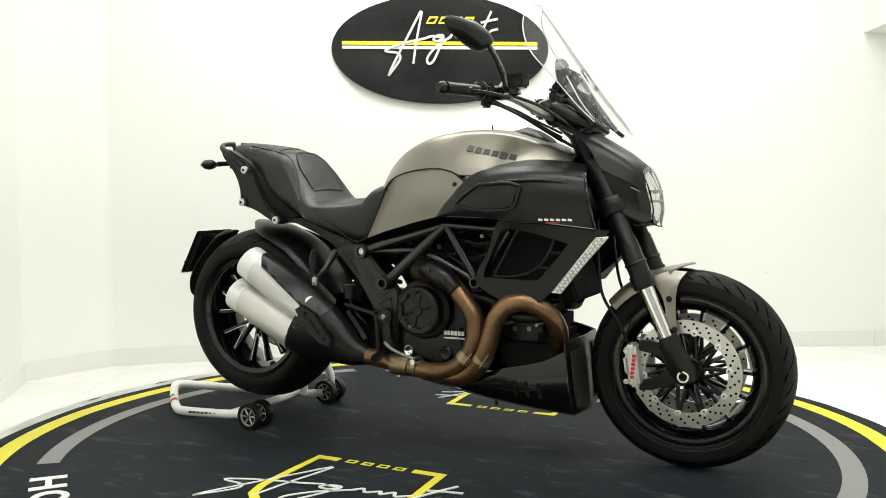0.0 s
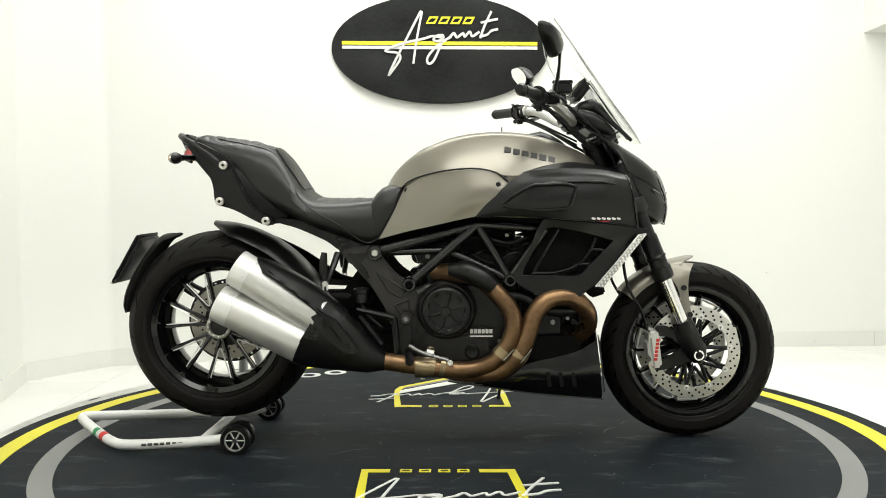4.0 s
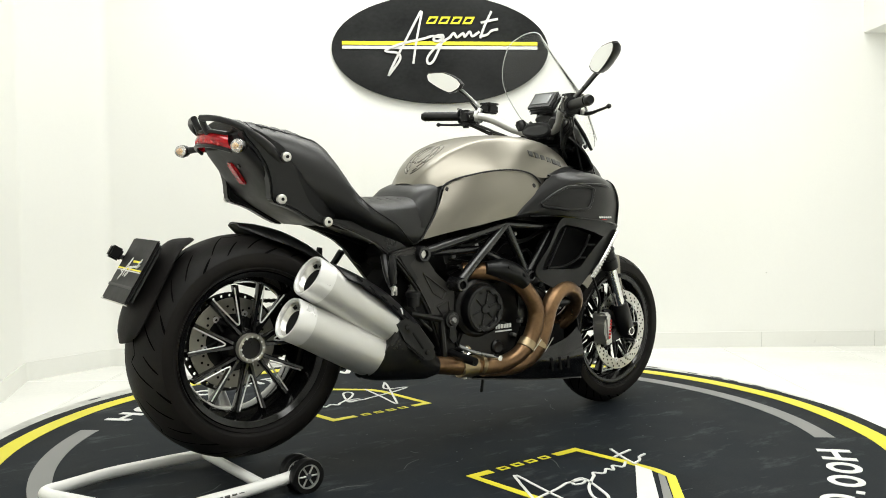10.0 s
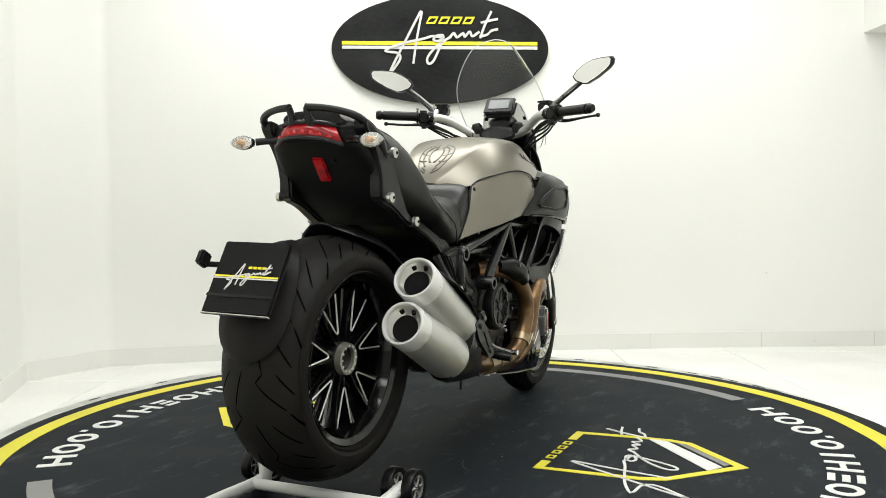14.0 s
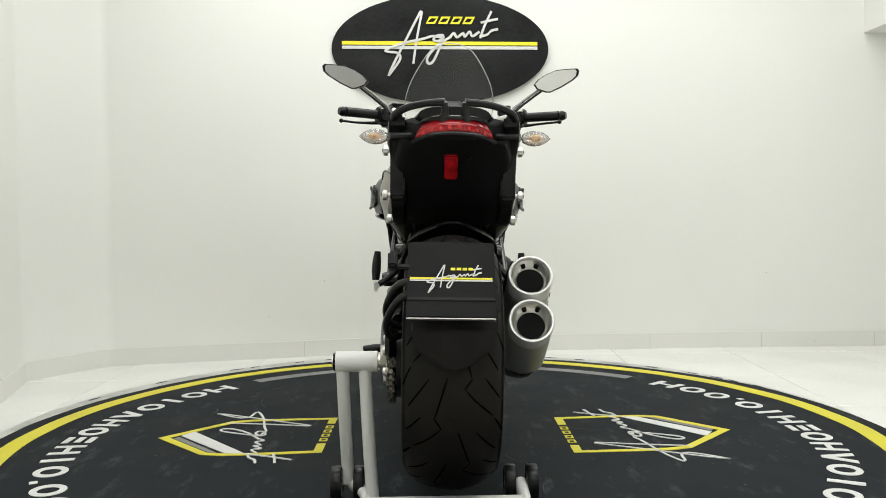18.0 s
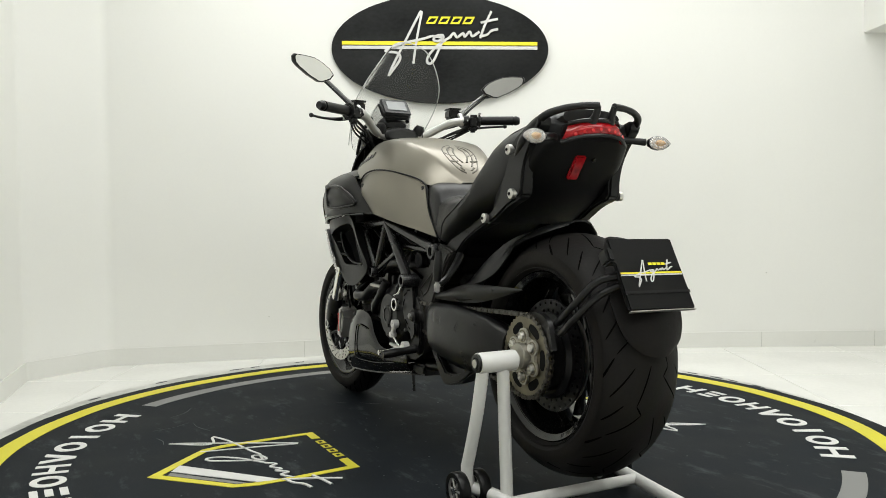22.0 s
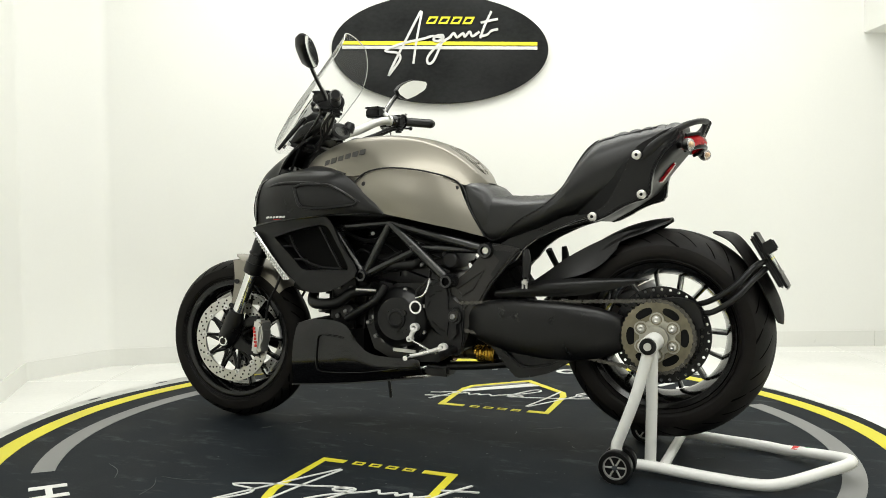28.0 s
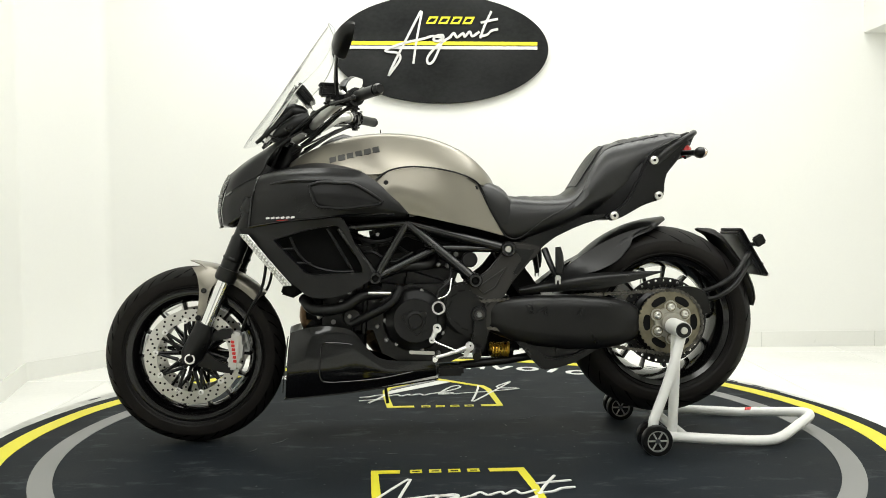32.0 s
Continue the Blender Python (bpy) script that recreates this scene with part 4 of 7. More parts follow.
# ---- trellis frame ----
A, B, C, D, E2, M2 = (0.119, 0.170, 0.728), (-0.211, 0.138, 0.638), (0.222, 0.166, 0.550), (-0.098, 0.188, 0.540), (0.334, 0.170, 0.712), (0.020, 0.150, 0.645)
for p, q, r in ((A, B, 0.017), (A, D, 0.0165), (C, A, 0.015), (C, E2, 0.0165), (E2, A, 0.015), (B, M2, 0.012), (M2, C, 0.014)):
    both("frame_tube", tube([p, q], r, 18, smooth=False), TUBEB, bike)
for p, r, h in ((B, 0.026, 0.030), (C, 0.021, 0.026), (D, 0.023, 0.028)):
    both("frame_boss", lathe([(r * 0.55, h), (r * 0.85, h), (r, h * 0.7), (r, -h), (r * 0.55, -h)], p, (0, 1, 0), 24, True), TUBEB, bike)
    both("frame_bolt", lathe([(0, h * 0.7), (r * 0.40, h * 0.7), (r * 0.55, h * 0.5), (r * 0.55, -h), (0, -h)], p, (0, 1, 0), 14), STEEL if p is B else GAPBLK, bike)
casting = plate([(-0.190, 0.626), (-0.225, 0.662), (-0.282, 0.655), (-0.325, 0.642), (-0.288, 0.602), (-0.226, 0.531), (-0.184, 0.462), (-0.150, 0.372), (-0.120, 0.300), (-0.095, 0.300), (-0.080, 0.40), (-0.074, 0.505), (-0.090, 0.530), (-0.148, 0.573)], 0.122, 0.150, 0.006)
both("frame_plate", casting, GRAPH, bike, "dark grey cast frame plate")
for tri in ([(-0.110, 0.513), (-0.205, 0.577), (-0.167, 0.514), (-0.130, 0.492)], [(-0.105, 0.485), (-0.150, 0.468), (-0.128, 0.440), (-0.100, 0.445)]):
    rim3 = [(x, 0.1505, z) for x, z in tri]
    bm = bmesh.new()
    for k in range(4):
        bm = add(bm, tube([rim3[k], rim3[(k + 1) % 4]], 0.0032, 6, smooth=False))
    both("frame_plate_rib", bm, GRAPH, bike)
both("frame_plate_relief", plate([(-0.222, 0.642), (-0.302, 0.636), (-0.278, 0.604), (-0.236, 0.552), (-0.226, 0.562), (-0.256, 0.606)], 0.149, 0.153, 0.0015), BLKM, bike)
both("swingarm_bolt", lathe([(0.007, 0.030), (0.016, 0.030), (0.020, 0.022), (0.024, 0.0), (0.007, 0.0)], (-0.112, 0.158, 0.427), (0, 1, 0), 20, True), GRAPH, bike)
both("swingarm_nut", lathe([(0, 0.036), (0.007, 0.036), (0.010, 0.033), (0.0105, 0.024), (0, 0.024)], (-0.112, 0.158, 0.427), (0, 1, 0), 6), STALK, bike, "bright pivot nut")
both("pivot_washer", lathe([(0.0195, 0.0235), (0.0260, 0.0235), (0.0265, 0.010), (0.0200, 0.010)], (-0.112, 0.158, 0.427), (0, 1, 0), 24, True), BLKM, bike)

# ---- engine ----
eng = part("engine_block", loft(
    [[Vector((x, y, z)) for x, z in ((-0.155, 0.40), (-0.12, 0.315), (-0.02, 0.268), (0.12, 0.258), (0.205, 0.30), (0.235, 0.38), (0.21, 0.47), (0.12, 0.525), (-0.02, 0.525), (-0.11, 0.49))] for y in (-0.125, -0.10, 0.10, 0.125)]), CAST, bike, "dark grey engine casing")
bmesh_cyl = [((0.16, 0, 0.44), (0.40, 0, 0.455), 0.085), ((0.05, 0, 0.50), (-0.02, 0, 0.715), 0.085)]
for p, q, w in bmesh_cyl:
    p, q = Vector(p), Vector(q)
    d = (q - p).normalized()
    up = Vector((-d.z, 0, d.x))
    rows = [[p.lerp(q, f) + up * a * k + Vector((0, b * k, 0)) for a, b in ((-w, -w * 1.05), (w, -w * 1.05), (w * 1.1, 0), (w, w * 1.05), (-w, w * 1.05), (-w * 1.1, 0))] for f, k in ((0, 0.95), (0.2, 1.0), (0.22, 0.88), (0.38, 0.88), (0.40, 1.0), (0.44, 1.0), (0.46, 0.9), (0.56, 0.9), (0.58, 1.04), (0.92, 1.04), (1.0, 0.9))]
    part("cylinder", loft(rows), CAST, bike)
    for f in (0.64, 0.84):
        for s in (-1, 1):
            for a in (-0.6, 0.6):
                part("bolt", lathe([(0, 0), (0.008, 0), (0.008, 0.008), (0, 0.008)], p.lerp(q, f) + up * w * a + Vector((0, s * w * 1.09, 0)), (0, s, 0), 10), STALK, eng)
# clutch cover, right
CC = Vector((0.018, -0.125, 0.452))
part("clutch_housing", lathe([(0, 0.0), (0.098, 0.0), (0.096, 0.028), (0.086, 0.036), (0, 0.036)], CC, (0, -1, 0), 40), CAST, bike)
cl = part("clutch_cover", lathe([(0, 0.036), (0.079, 0.036), (0.081, 0.052), (0.076, 0.066), (0.069, 0.070), (0.062, 0.066), (0.057, 0.060), (0, 0.060)], CC, (0, -1, 0), 48), BLKM, bike, "round ribbed clutch cover")
for i in range(6):
    a = math.pi / 3 * i + 0.3
    part("rib", tube([CC + Vector((0.018 * math.cos(a), -0.061, 0.018 * math.sin(a))), CC + Vector((0.058 * math.cos(a), -0.061, 0.058 * math.sin(a)))], 0.0035, 6, smooth=False), BLKM, cl)
scallop = []
for k in range(72):
    a = 2 * math.pi * k / 72
    r = 0.0585 + 0.0036 * (1 if math.cos(9 * a) > 0 else -1)
    scallop.append([CC + Vector((q * math.cos(a), -h, q * math.sin(a))) for q, h in ((r, 0.060), (r, 0.069), (0.070, 0.0705), (0.071, 0.060))])
part("scalloped_rim", grid(scallop, close_v=True), BLKM, cl)
part("hub", lathe([(0, 0.060), (0.016, 0.060), (0.014, 0.066), (0, 0.066)], CC, (0, -1, 0), 20), BLKM, cl)
part("oil_cap", lathe([(0, 0.0), (0.024, 0.0), (0.024, 0.03), (0.018, 0.036), (0, 0.032)], (0.10, -0.125, 0.315), (0, -1, 0), 20), BLKM, bike)
part("crankcase_cover", plate([(-0.07, 0.335), (0.0, 0.290), (0.11, 0.275), (0.165, 0.32), (0.15, 0.40), (0.06, 0.37), (-0.05, 0.38)], -0.150, -0.120, 0.008), CAST, bike)
for k in range(6):
    part("lettering_bar", box((0.098 + 0.0125 * k, -0.1525, 0.382), (0.010, 0.003, 0.014), 0.001), WHITEP, bike, "white bar")
part("lettering_line", box((0.130, -0.1525, 0.366), (0.075, 0.003, 0.005), 0.001), WHITEP, bike, "white line")
part("sight_glass", lathe([(0, 0.032), (0.012, 0.032), (0.017, 0.036), (0.019, 0.030), (0.019, 0.0), (0, 0)], (-0.035, -0.125, 0.318), (0, -1, 0), 20), CHROME, bike)
# left covers
AC = Vector((0.095, 0.125, 0.41))
ac = part("alternator_cover", lathe([(0, 0.0), (0.105, 0.0), (0.105, 0.018), (0.094, 0.034), (0.074, 0.044), (0.070, 0.050), (0, 0.052)], AC, (0, 1, 0), 44), BLKM, bike, "round black alternator cover")
part("cover_boss", lathe([(0, 0.0), (0.034, 0.0), (0.033, 0.006), (0.024, 0.008), (0.022, 0.005), (0, 0.005)], AC + Vector((0, 0.050, 0)), (0, 1, 0), 28), BLKM, ac)
for k in range(3):
    a = 2 * math.pi * k / 3 + 0.4
    part("boss_lobe", lathe([(0, 0), (0.011, 0), (0.010, 0.006), (0, 0.007)], AC + Vector((0.034 * math.cos(a), 0.050, 0.034 * math.sin(a))), (0, 1, 0), 14), BLKM, ac)
for i in range(7):
    a = 2 * math.pi / 7 * i
    part("bolt", lathe([(0, 0), (0.007, 0), (0.007, 0.010), (0, 0.010)], AC + Vector((0.098 * math.cos(a), 0.020, 0.098 * math.sin(a))), (0, 1, 0), 8), STALK, ac)
part("sprocket_cover", lathe([(0, 0.0), (0.072, 0.0), (0.072, 0.022), (0.060, 0.034), (0.030, 0.036), (0, 0.034)], (-0.070, 0.125, 0.43), (0, 1, 0), 36), BLKM, bike)
cover_out = [(0.002, 0.455), (-0.004, 0.500), (-0.028, 0.528), (-0.076, 0.536), (-0.092, 0.505), (-0.098, 0.430), (-0.090, 0.352), (-0.052, 0.362), (-0.012, 0.410)]
sc_cover = part("chain_cover", plate(cover_out, 0.140, 0.168, 0.008), BLKM, bike, "black front sprocket cover")
for x, z, a in ((-0.030, 0.490, 30), (-0.055, 0.505, 8), (-0.018, 0.462, 62), (-0.040, 0.400, -38), (-0.066, 0.380, -20)):
    part("cover_slot", box((x, 0.1685, z), (0.024, 0.003, 0.005), 0.001, (0, a, 0)), GAPBLK, sc_cover)
part("slave_pipe", tube([(0.020, 0.186, 0.482), (-0.004, 0.184, 0.490), (-0.018, 0.180, 0.512), (-0.024, 0.170, 0.545)], 0.0036, 8), POLISH, bike, "bright clutch pipe")
part("breather", lathe([(0.016, 0.0), (0.022, 0.0), (0.022, 0.012), (0.016, 0.012)], (0.020, 0.176, 0.452), (0, 1, 0), 24, True), CHROME, bike, "bright ring on the clutch line")
part("clutch_line", tube([(0.02, 0.178, 0.484), (0.018, 0.178, 0.505), (-0.02, 0.17, 0.545), (-0.018, 0.15, 0.60), (0.0, 0.12, 0.66)], 0.005, 8), BLKS, bike)
both("coolant_hose", tube([(0.46, 0.10, 0.48), (0.42, 0.16, 0.45), (0.33, 0.165, 0.455), (0.27, 0.155, 0.49), (0.20, 0.15, 0.50)], 0.019, 14), BLKS, bike)
part("hose_clip", tube([(0.245, 0.178, 0.502), (0.172, 0.172, 0.500)], 0.006, 8, smooth=False), STEEL, bike)
part("coolant_hose", tube([(0.14, 0.165, 0.52), (0.17, 0.175, 0.47), (0.24, 0.165, 0.43), (0.30, 0.14, 0.40)], 0.014, 12), BLKS, bike)
part("coolant_hose", tube([(0.20, 0.14, 0.56), (0.12, 0.15, 0.585), (0.05, 0.14, 0.59), (0.03, 0.11, 0.62)], 0.016, 12), CAST, bike)
part("water_pump", lathe([(0, 0), (0.030, 0), (0.034, 0.02), (0.026, 0.04), (0, 0.042)], (0.30, 0.10, 0.42), (0, 1, 0), 20), CAST, bike)
part("reservoir_cap", lathe([(0, 0), (0.026, 0), (0.026, 0.022), (0.022, 0.026), (0, 0.026)], (-0.085, 0.125, 0.605), (0, 1, 0), 18), BLKM, bike)
for z in (0.60, 0.66):
    both("ignition_lead", tube([(0.02, 0.095, z), (0.10, 0.12, z + 0.02), (0.18, 0.10, z + 0.06), (0.24, 0.09, z + 0.03)], 0.006, 8), BLKS, bike)
both("connector", box((0.215, 0.115, 0.690), (0.013, 0.010, 0.011), 0.003, (0, 25, 0)), WHITE, bike)
both("throttle_body", lathe([(0, 0), (0.034, 0), (0.036, 0.04), (0, 0.042)], (0.19, 0.055, 0.655), (0, 1, 0), 18), BLKM, bike)
part("oil_plate", box((0.074, 0.158, 0.304), (0.083, 0.010, 0.011), 0.002, (0, -3, 0)), ALU, bike)

for x, z in ((0.335, 0.471), (0.308, 0.424), (0.407, 0.423), (0.121, 0.589), (0.078, 0.593), (0.017, 0.589), (-0.013, 0.585), (-0.012, 0.530), (0.19, 0.345), (0.22, 0.39), (-0.10, 0.36), (0.02, 0.30)):
    both("casing_bolt", lathe([(0, 0.012), (0.0045, 0.012), (0.0075, 0.009), (0.0075, -0.05), (0, -0.05)], (x, 0.136, z), (0, 1, 0), 10), STALK, bike)
for dz in (0.0, 0.022, 0.044):
    both("head_rib", tube([(0.17, 0.092, 0.560 + dz), (0.05, 0.097, 0.575 + dz), (-0.06, 0.095, 0.590 + dz)], 0.0035, 6), CAST, bike)
both("wiring_loom", tube([(0.33, 0.13, 0.70), (0.22, 0.135, 0.665), (0.10, 0.13, 0.690), (-0.02, 0.128, 0.655), (-0.12, 0.12, 0.67)], 0.007, 8), BLKS, bike)
both("vacuum_hose", tube([(0.30, 0.12, 0.60), (0.24, 0.14, 0.635), (0.17, 0.135, 0.60), (0.10, 0.125, 0.63)], 0.0055, 8), BLKS, bike)

# ---- exhaust, right ----
PIPE = 0.0285
h1 = part("header_pipe", tube([(-0.02, -0.115, 0.572), (0.06, -0.165, 0.572), (0.125, -0.188, 0.555), (0.185, -0.200, 0.505), (0.228, -0.205, 0.440), (0.222, -0.202, 0.365), (0.180, -0.195, 0.300), (0.115, -0.185, 0.266), (0.03, -0.180, 0.262), (-0.07, -0.178, 0.274), (-0.19, -0.178, 0.292)], PIPE, 18, 60), BRONZE, bike, "heat-browned exhaust header")
part("header_pipe", tube([(0.38, -0.03, 0.365), (0.440, -0.085, 0.350), (0.474, -0.130, 0.395), (0.462, -0.165, 0.455), (0.405, -0.188, 0.494), (0.340, -0.198, 0.488), (0.296, -0.202, 0.440), (0.272, -0.202, 0.370), (0.240, -0.198, 0.300), (0.180, -0.185, 0.255), (0.10, -0.170, 0.248), (0.03, -0.165, 0.255)], PIPE * 1.04, 18, 66), BRONZE, bike, "looping heat-browned exhaust header")
part("heat_shield", tube([(0.03, -0.175, 0.585), (0.085, -0.195, 0.580), (0.135, -0.208, 0.558), (0.170, -0.213, 0.528)], [0.020, 0.034, 0.035, 0.024], 16, 16), BLKM, bike, "black pipe heat shield")
for s, (x, z) in enumerate(((0.085, 0.588), (0.143, 0.560))):
    part("rivet", lathe([(0, 0), (0.007, 0), (0.007, 0.004), (0, 0.005)], (x, -0.230 - 0.013 * s, z), (0, -1, 0.2), 10), CAST, bike)
for x, z, a in ((0.195, 0.318, 50), (0.250, 0.318, 62)):
    d = Vector((math.cos(radians(a)), 0.06, math.sin(radians(a))))
    c = Vector((x, -0.198, z))
    part("pipe_clamp", tube([c - d * 0.014, c + d * 0.014], 0.0318, 20, smooth=False), BRASS, bike)
for x, w in ((-0.060, 0.022), (-0.030, 0.010), (0.005, 0.008)):
    part("pipe_clamp", tube([(x - w, -0.178, 0.272), (x + w, -0.178, 0.269)], 0.034, 20, smooth=False), BRASS, bike, "pale metal pipe clamp")
part("clamp_bolt", lathe([(0, 0), (0.009, 0), (0.009, 0.02), (0, 0.02)], (-0.06, -0.178, 0.232), (0, 0, 1), 8), STEEL, bike)
for p, q in (((0.230, -0.233, 0.338), (0.198, -0.230, 0.302)), ((0.286, -0.233, 0.338), (0.252, -0.229, 0.294))):
    part("pipe_spring", tube([p, q], 0.0016, 6, smooth=False), STEEL, bike)


def silencer(tip, end, r0, r1, label):
    t, e = Vector(tip), Vector(end)
    d = (e - t).normalized()
    n = (e - t).length
    body = part("silencer", lathe([(r0 * 0.90, 0.050), (r0 * 1.03, 0.050), (r0 * 1.035, 0.054), (r1 * 0.97, n * 0.7), (r1, n), (r1 * 0.6, n)], t, d, 44), ALU, bike, label)
    part("end_band", lathe([(r0 * 0.86, 0.008), (r0 * 0.88, -0.001), (r0 * 0.92, -0.004), (r0 * 1.0, -0.004), (r0 * 1.04, 0.003), (r0 * 1.045, 0.050), (r0 * 0.93, 0.050)], t, d, 44, True), ALUB, body, "bright turned end band")
    up = (Vector((0, 0, 1)) - d * d.z).normalized()
    side = d.cross(up)
    # the bore sits low in a dished face with kidney holes above it
    rings = []
    for f, h, off in ((0.90, 0.003, 0.0), (0.85, 0.009, 0.02), (0.72, 0.018, 0.10), (0.665, 0.021, 0.13), (0.655, 0.017, 0.13), (0.63, 0.019, 0.13)):
        rings.append([t + d * h - up * r0 * off + r0 * f * (math.cos(q) * side + math.sin(q) * up) for q in (2 * math.pi * k / 40 for k in range(40))])
    part("end_face", grid(rings, close_u=True), STEEL, body, "dished bright end face")
    part("throat", lathe([(r0 * 0.63, 0.019), (r0 * 0.60, 0.085), (0, 0.090)], t - up * r0 * 0.13, d, 32), GAPBLK, body, "dark bore")
    part("baffle", lathe([(r0 * 0.26, 0.060), (r0 * 0.34, 0.050), (r0 * 0.38, 0.060)], t - up * r0 * 0.30, d, 20, True), STALK, body)
    for a in (64, 116):
        q = radians(a)
        c = t + d * 0.0130 + r0 * 0.70 * (math.cos(q) * side + math.sin(q) * up)
        n = (d - 0.55 * (math.cos(q) * side + math.sin(q) * up)).normalized()
        part("end_slot", lathe([(0, -0.0035), (r0 * 0.11, -0.0030), (r0 * 0.11, 0.006), (0, 0.006)], c, n, 16), GAPBLK, body)
    return body


silencer((-0.642, -0.212, 0.599), (-0.385, -0.214, 0.440), 0.058, 0.067, "satin aluminium upper silencer")
silencer((-0.702, -0.210, 0.486), (-0.440, -0.214, 0.359), 0.058, 0.067, "satin aluminium lower silencer")
def ring_at(c, rx, ry, d, n=20, k=1.0):
    c, d = Vector(c), Vector(d).normalized()
    y = Vector((0, 1, 0))
    u = d.cross(y).normalized()
    return [c + u * rx * math.cos(2 * math.pi * j / n) + y * ry * math.sin(2 * math.pi * j / n) for j in range(n)]


dd = Vector((0.80, 0.02, -0.50))
part("silencer_collector", loft([ring_at((-0.420, -0.212, 0.400), 0.122, 0.070, dd), ring_at((-0.375, -0.212, 0.378), 0.114, 0.068, dd), ring_at((-0.300, -0.198, 0.340), 0.086, 0.056, dd), ring_at((-0.225, -0.188, 0.303), 0.048, 0.042, (0.95, 0, -0.2)), ring_at((-0.180, -0.178, 0.290), 0.030, 0.030, (1, 0, -0.1))]), BLKM, bike, "black exhaust collector")
part("silencer_shield", skin([[(-0.548, -0.268, 0.590), (-0.50, -0.281, 0.566), (-0.42, -0.2885, 0.506), (-0.325, -0.276, 0.418)], [(-0.575, -0.222, 0.631), (-0.50, -0.226, 0.598), (-0.40, -0.228, 0.540), (-0.290, -0.218, 0.452)], [(-0.555, -0.165, 0.622), (-0.50, -0.160, 0.598), (-0.40, -0.155, 0.538), (-0.320, -0.152, 0.470)]], 20, 8, 0.006), BLKS, bike, "black slotted silencer shield")
for k in range(5):
    f = k / 4
    part("shield_slot", box((-0.520 + 0.150 * f, -0.2790 - 0.0105 * min(1, f * 2), 0.588 - 0.117 * f), (0.024, 0.004, 0.0045), 0.001, (0, 38, 0)), GAPBLK, bike)
for x, z in ((-0.355, 0.425), (-0.24, 0.325)):
    part("bolt", lathe([(0, 0), (0.008, 0), (0.008, 0.006), (0, 0.006)], (x, -0.277 if x < -0.3 else -0.226, z), (0, -1, 0), 12), CAST, bike)

for k in range(3):
    part("collector_slot", box((-0.318 + 0.022 * k, -0.2665 + 0.004 * k, 0.432 - 0.030 * k), (0.005, 0.004, 0.024), 0.001, (0, -35, 0)), GAPBLK, bike)

part("rear_reservoir", lathe([(0, -0.020), (0.019, -0.020), (0.021, 0.010), (0.024, 0.012), (0.024, 0.024), (0.018, 0.027), (0, 0.027)], (-0.256, -0.168, 0.500), (0, 0, 1), 20), BLKM, bike, "black rear brake fluid reservoir")
part("reservoir_hose", tube([(-0.256, -0.168, 0.480), (-0.235, -0.172, 0.440), (-0.190, -0.172, 0.400)], 0.005, 8), BLKS, bike)
part("collector_panel", plate([(-0.405, 0.452), (-0.372, 0.470), (-0.318, 0.442), (-0.252, 0.352), (-0.262, 0.332), (-0.300, 0.338), (-0.372, 0.395)], -0.283, -0.270, 0.005), BLKM, bike, "black panel on the exhaust collector")
for x, z in ((-0.362, 0.440), (-0.288, 0.358)):
    part("panel_bolt", lathe([(0, 0), (0.008, 0), (0.007, 0.005), (0, 0.006)], (x, -0.2835, z), (0, -1, 0), 12), CAST, bike)
for x, z in ((-0.330, 0.408), (-0.312, 0.384)):
    part("panel_slot", box((x, -0.2836, z), (0.034, 0.003, 0.006), 0.001, (0, 52, 0)), GAPBLK, bike)

# ---- belly pan ----
pan = skin([[(0.500, 0.145, 0.374), (0.440, 0.152, 0.390), (0.375, 0.155, 0.394), (0.300, 0.158, 0.378), (0.248, 0.160, 0.318), (0.19, 0.155, 0.282), (0.032, 0.135, 0.272)],
            [(0.507, 0.160, 0.315), (0.43, 0.168, 0.350), (0.37, 0.168, 0.345), (0.300, 0.168, 0.335), (0.245, 0.164, 0.290), (0.18, 0.156, 0.258), (0.030, 0.134, 0.255)],
            [(0.513, 0.162, 0.235), (0.42, 0.172, 0.240), (0.37, 0.170, 0.240), (0.300, 0.166, 0.240), (0.240, 0.162, 0.238), (0.17, 0.154, 0.232), (0.028, 0.132, 0.240)],
            [(0.520, 0.145, 0.160), (0.42, 0.150, 0.168), (0.36, 0.150, 0.174), (0.300, 0.150, 0.180), (0.235, 0.147, 0.188), (0.16, 0.140, 0.200), (0.026, 0.122, 0.222)]], 36, 16, 0.006)
part("belly_pan", pan, BLKG, bike, "gloss black belly pan")
low = skin([[(0.500, 0.147, 0.350), (0.440, 0.157, 0.318), (0.375, 0.162, 0.300), (0.300, 0.164, 0.284), (0.248, 0.162, 0.268), (0.19, 0.157, 0.255), (0.032, 0.137, 0.248)],
            [(0.507, 0.160, 0.300), (0.43, 0.168, 0.285), (0.37, 0.168, 0.275), (0.300, 0.168, 0.262), (0.245, 0.164, 0.250), (0.18, 0.156, 0.242), (0.030, 0.134, 0.242)],
            [(0.513, 0.162, 0.235), (0.42, 0.172, 0.230), (0.37, 0.170, 0.226), (0.300, 0.166, 0.224), (0.240, 0.162, 0.222), (0.17, 0.154, 0.222), (0.028, 0.132, 0.234)],
            [(0.520, 0.145, 0.160), (0.42, 0.150, 0.168), (0.36, 0.150, 0.174), (0.300, 0.150, 0.180), (0.235, 0.147, 0.188), (0.16, 0.140, 0.200), (0.026, 0.122, 0.222)]], 36, 16, 0.006)
part("belly_pan", mirror(low), BLKG, bike, "gloss black belly pan with slots")
low.free()
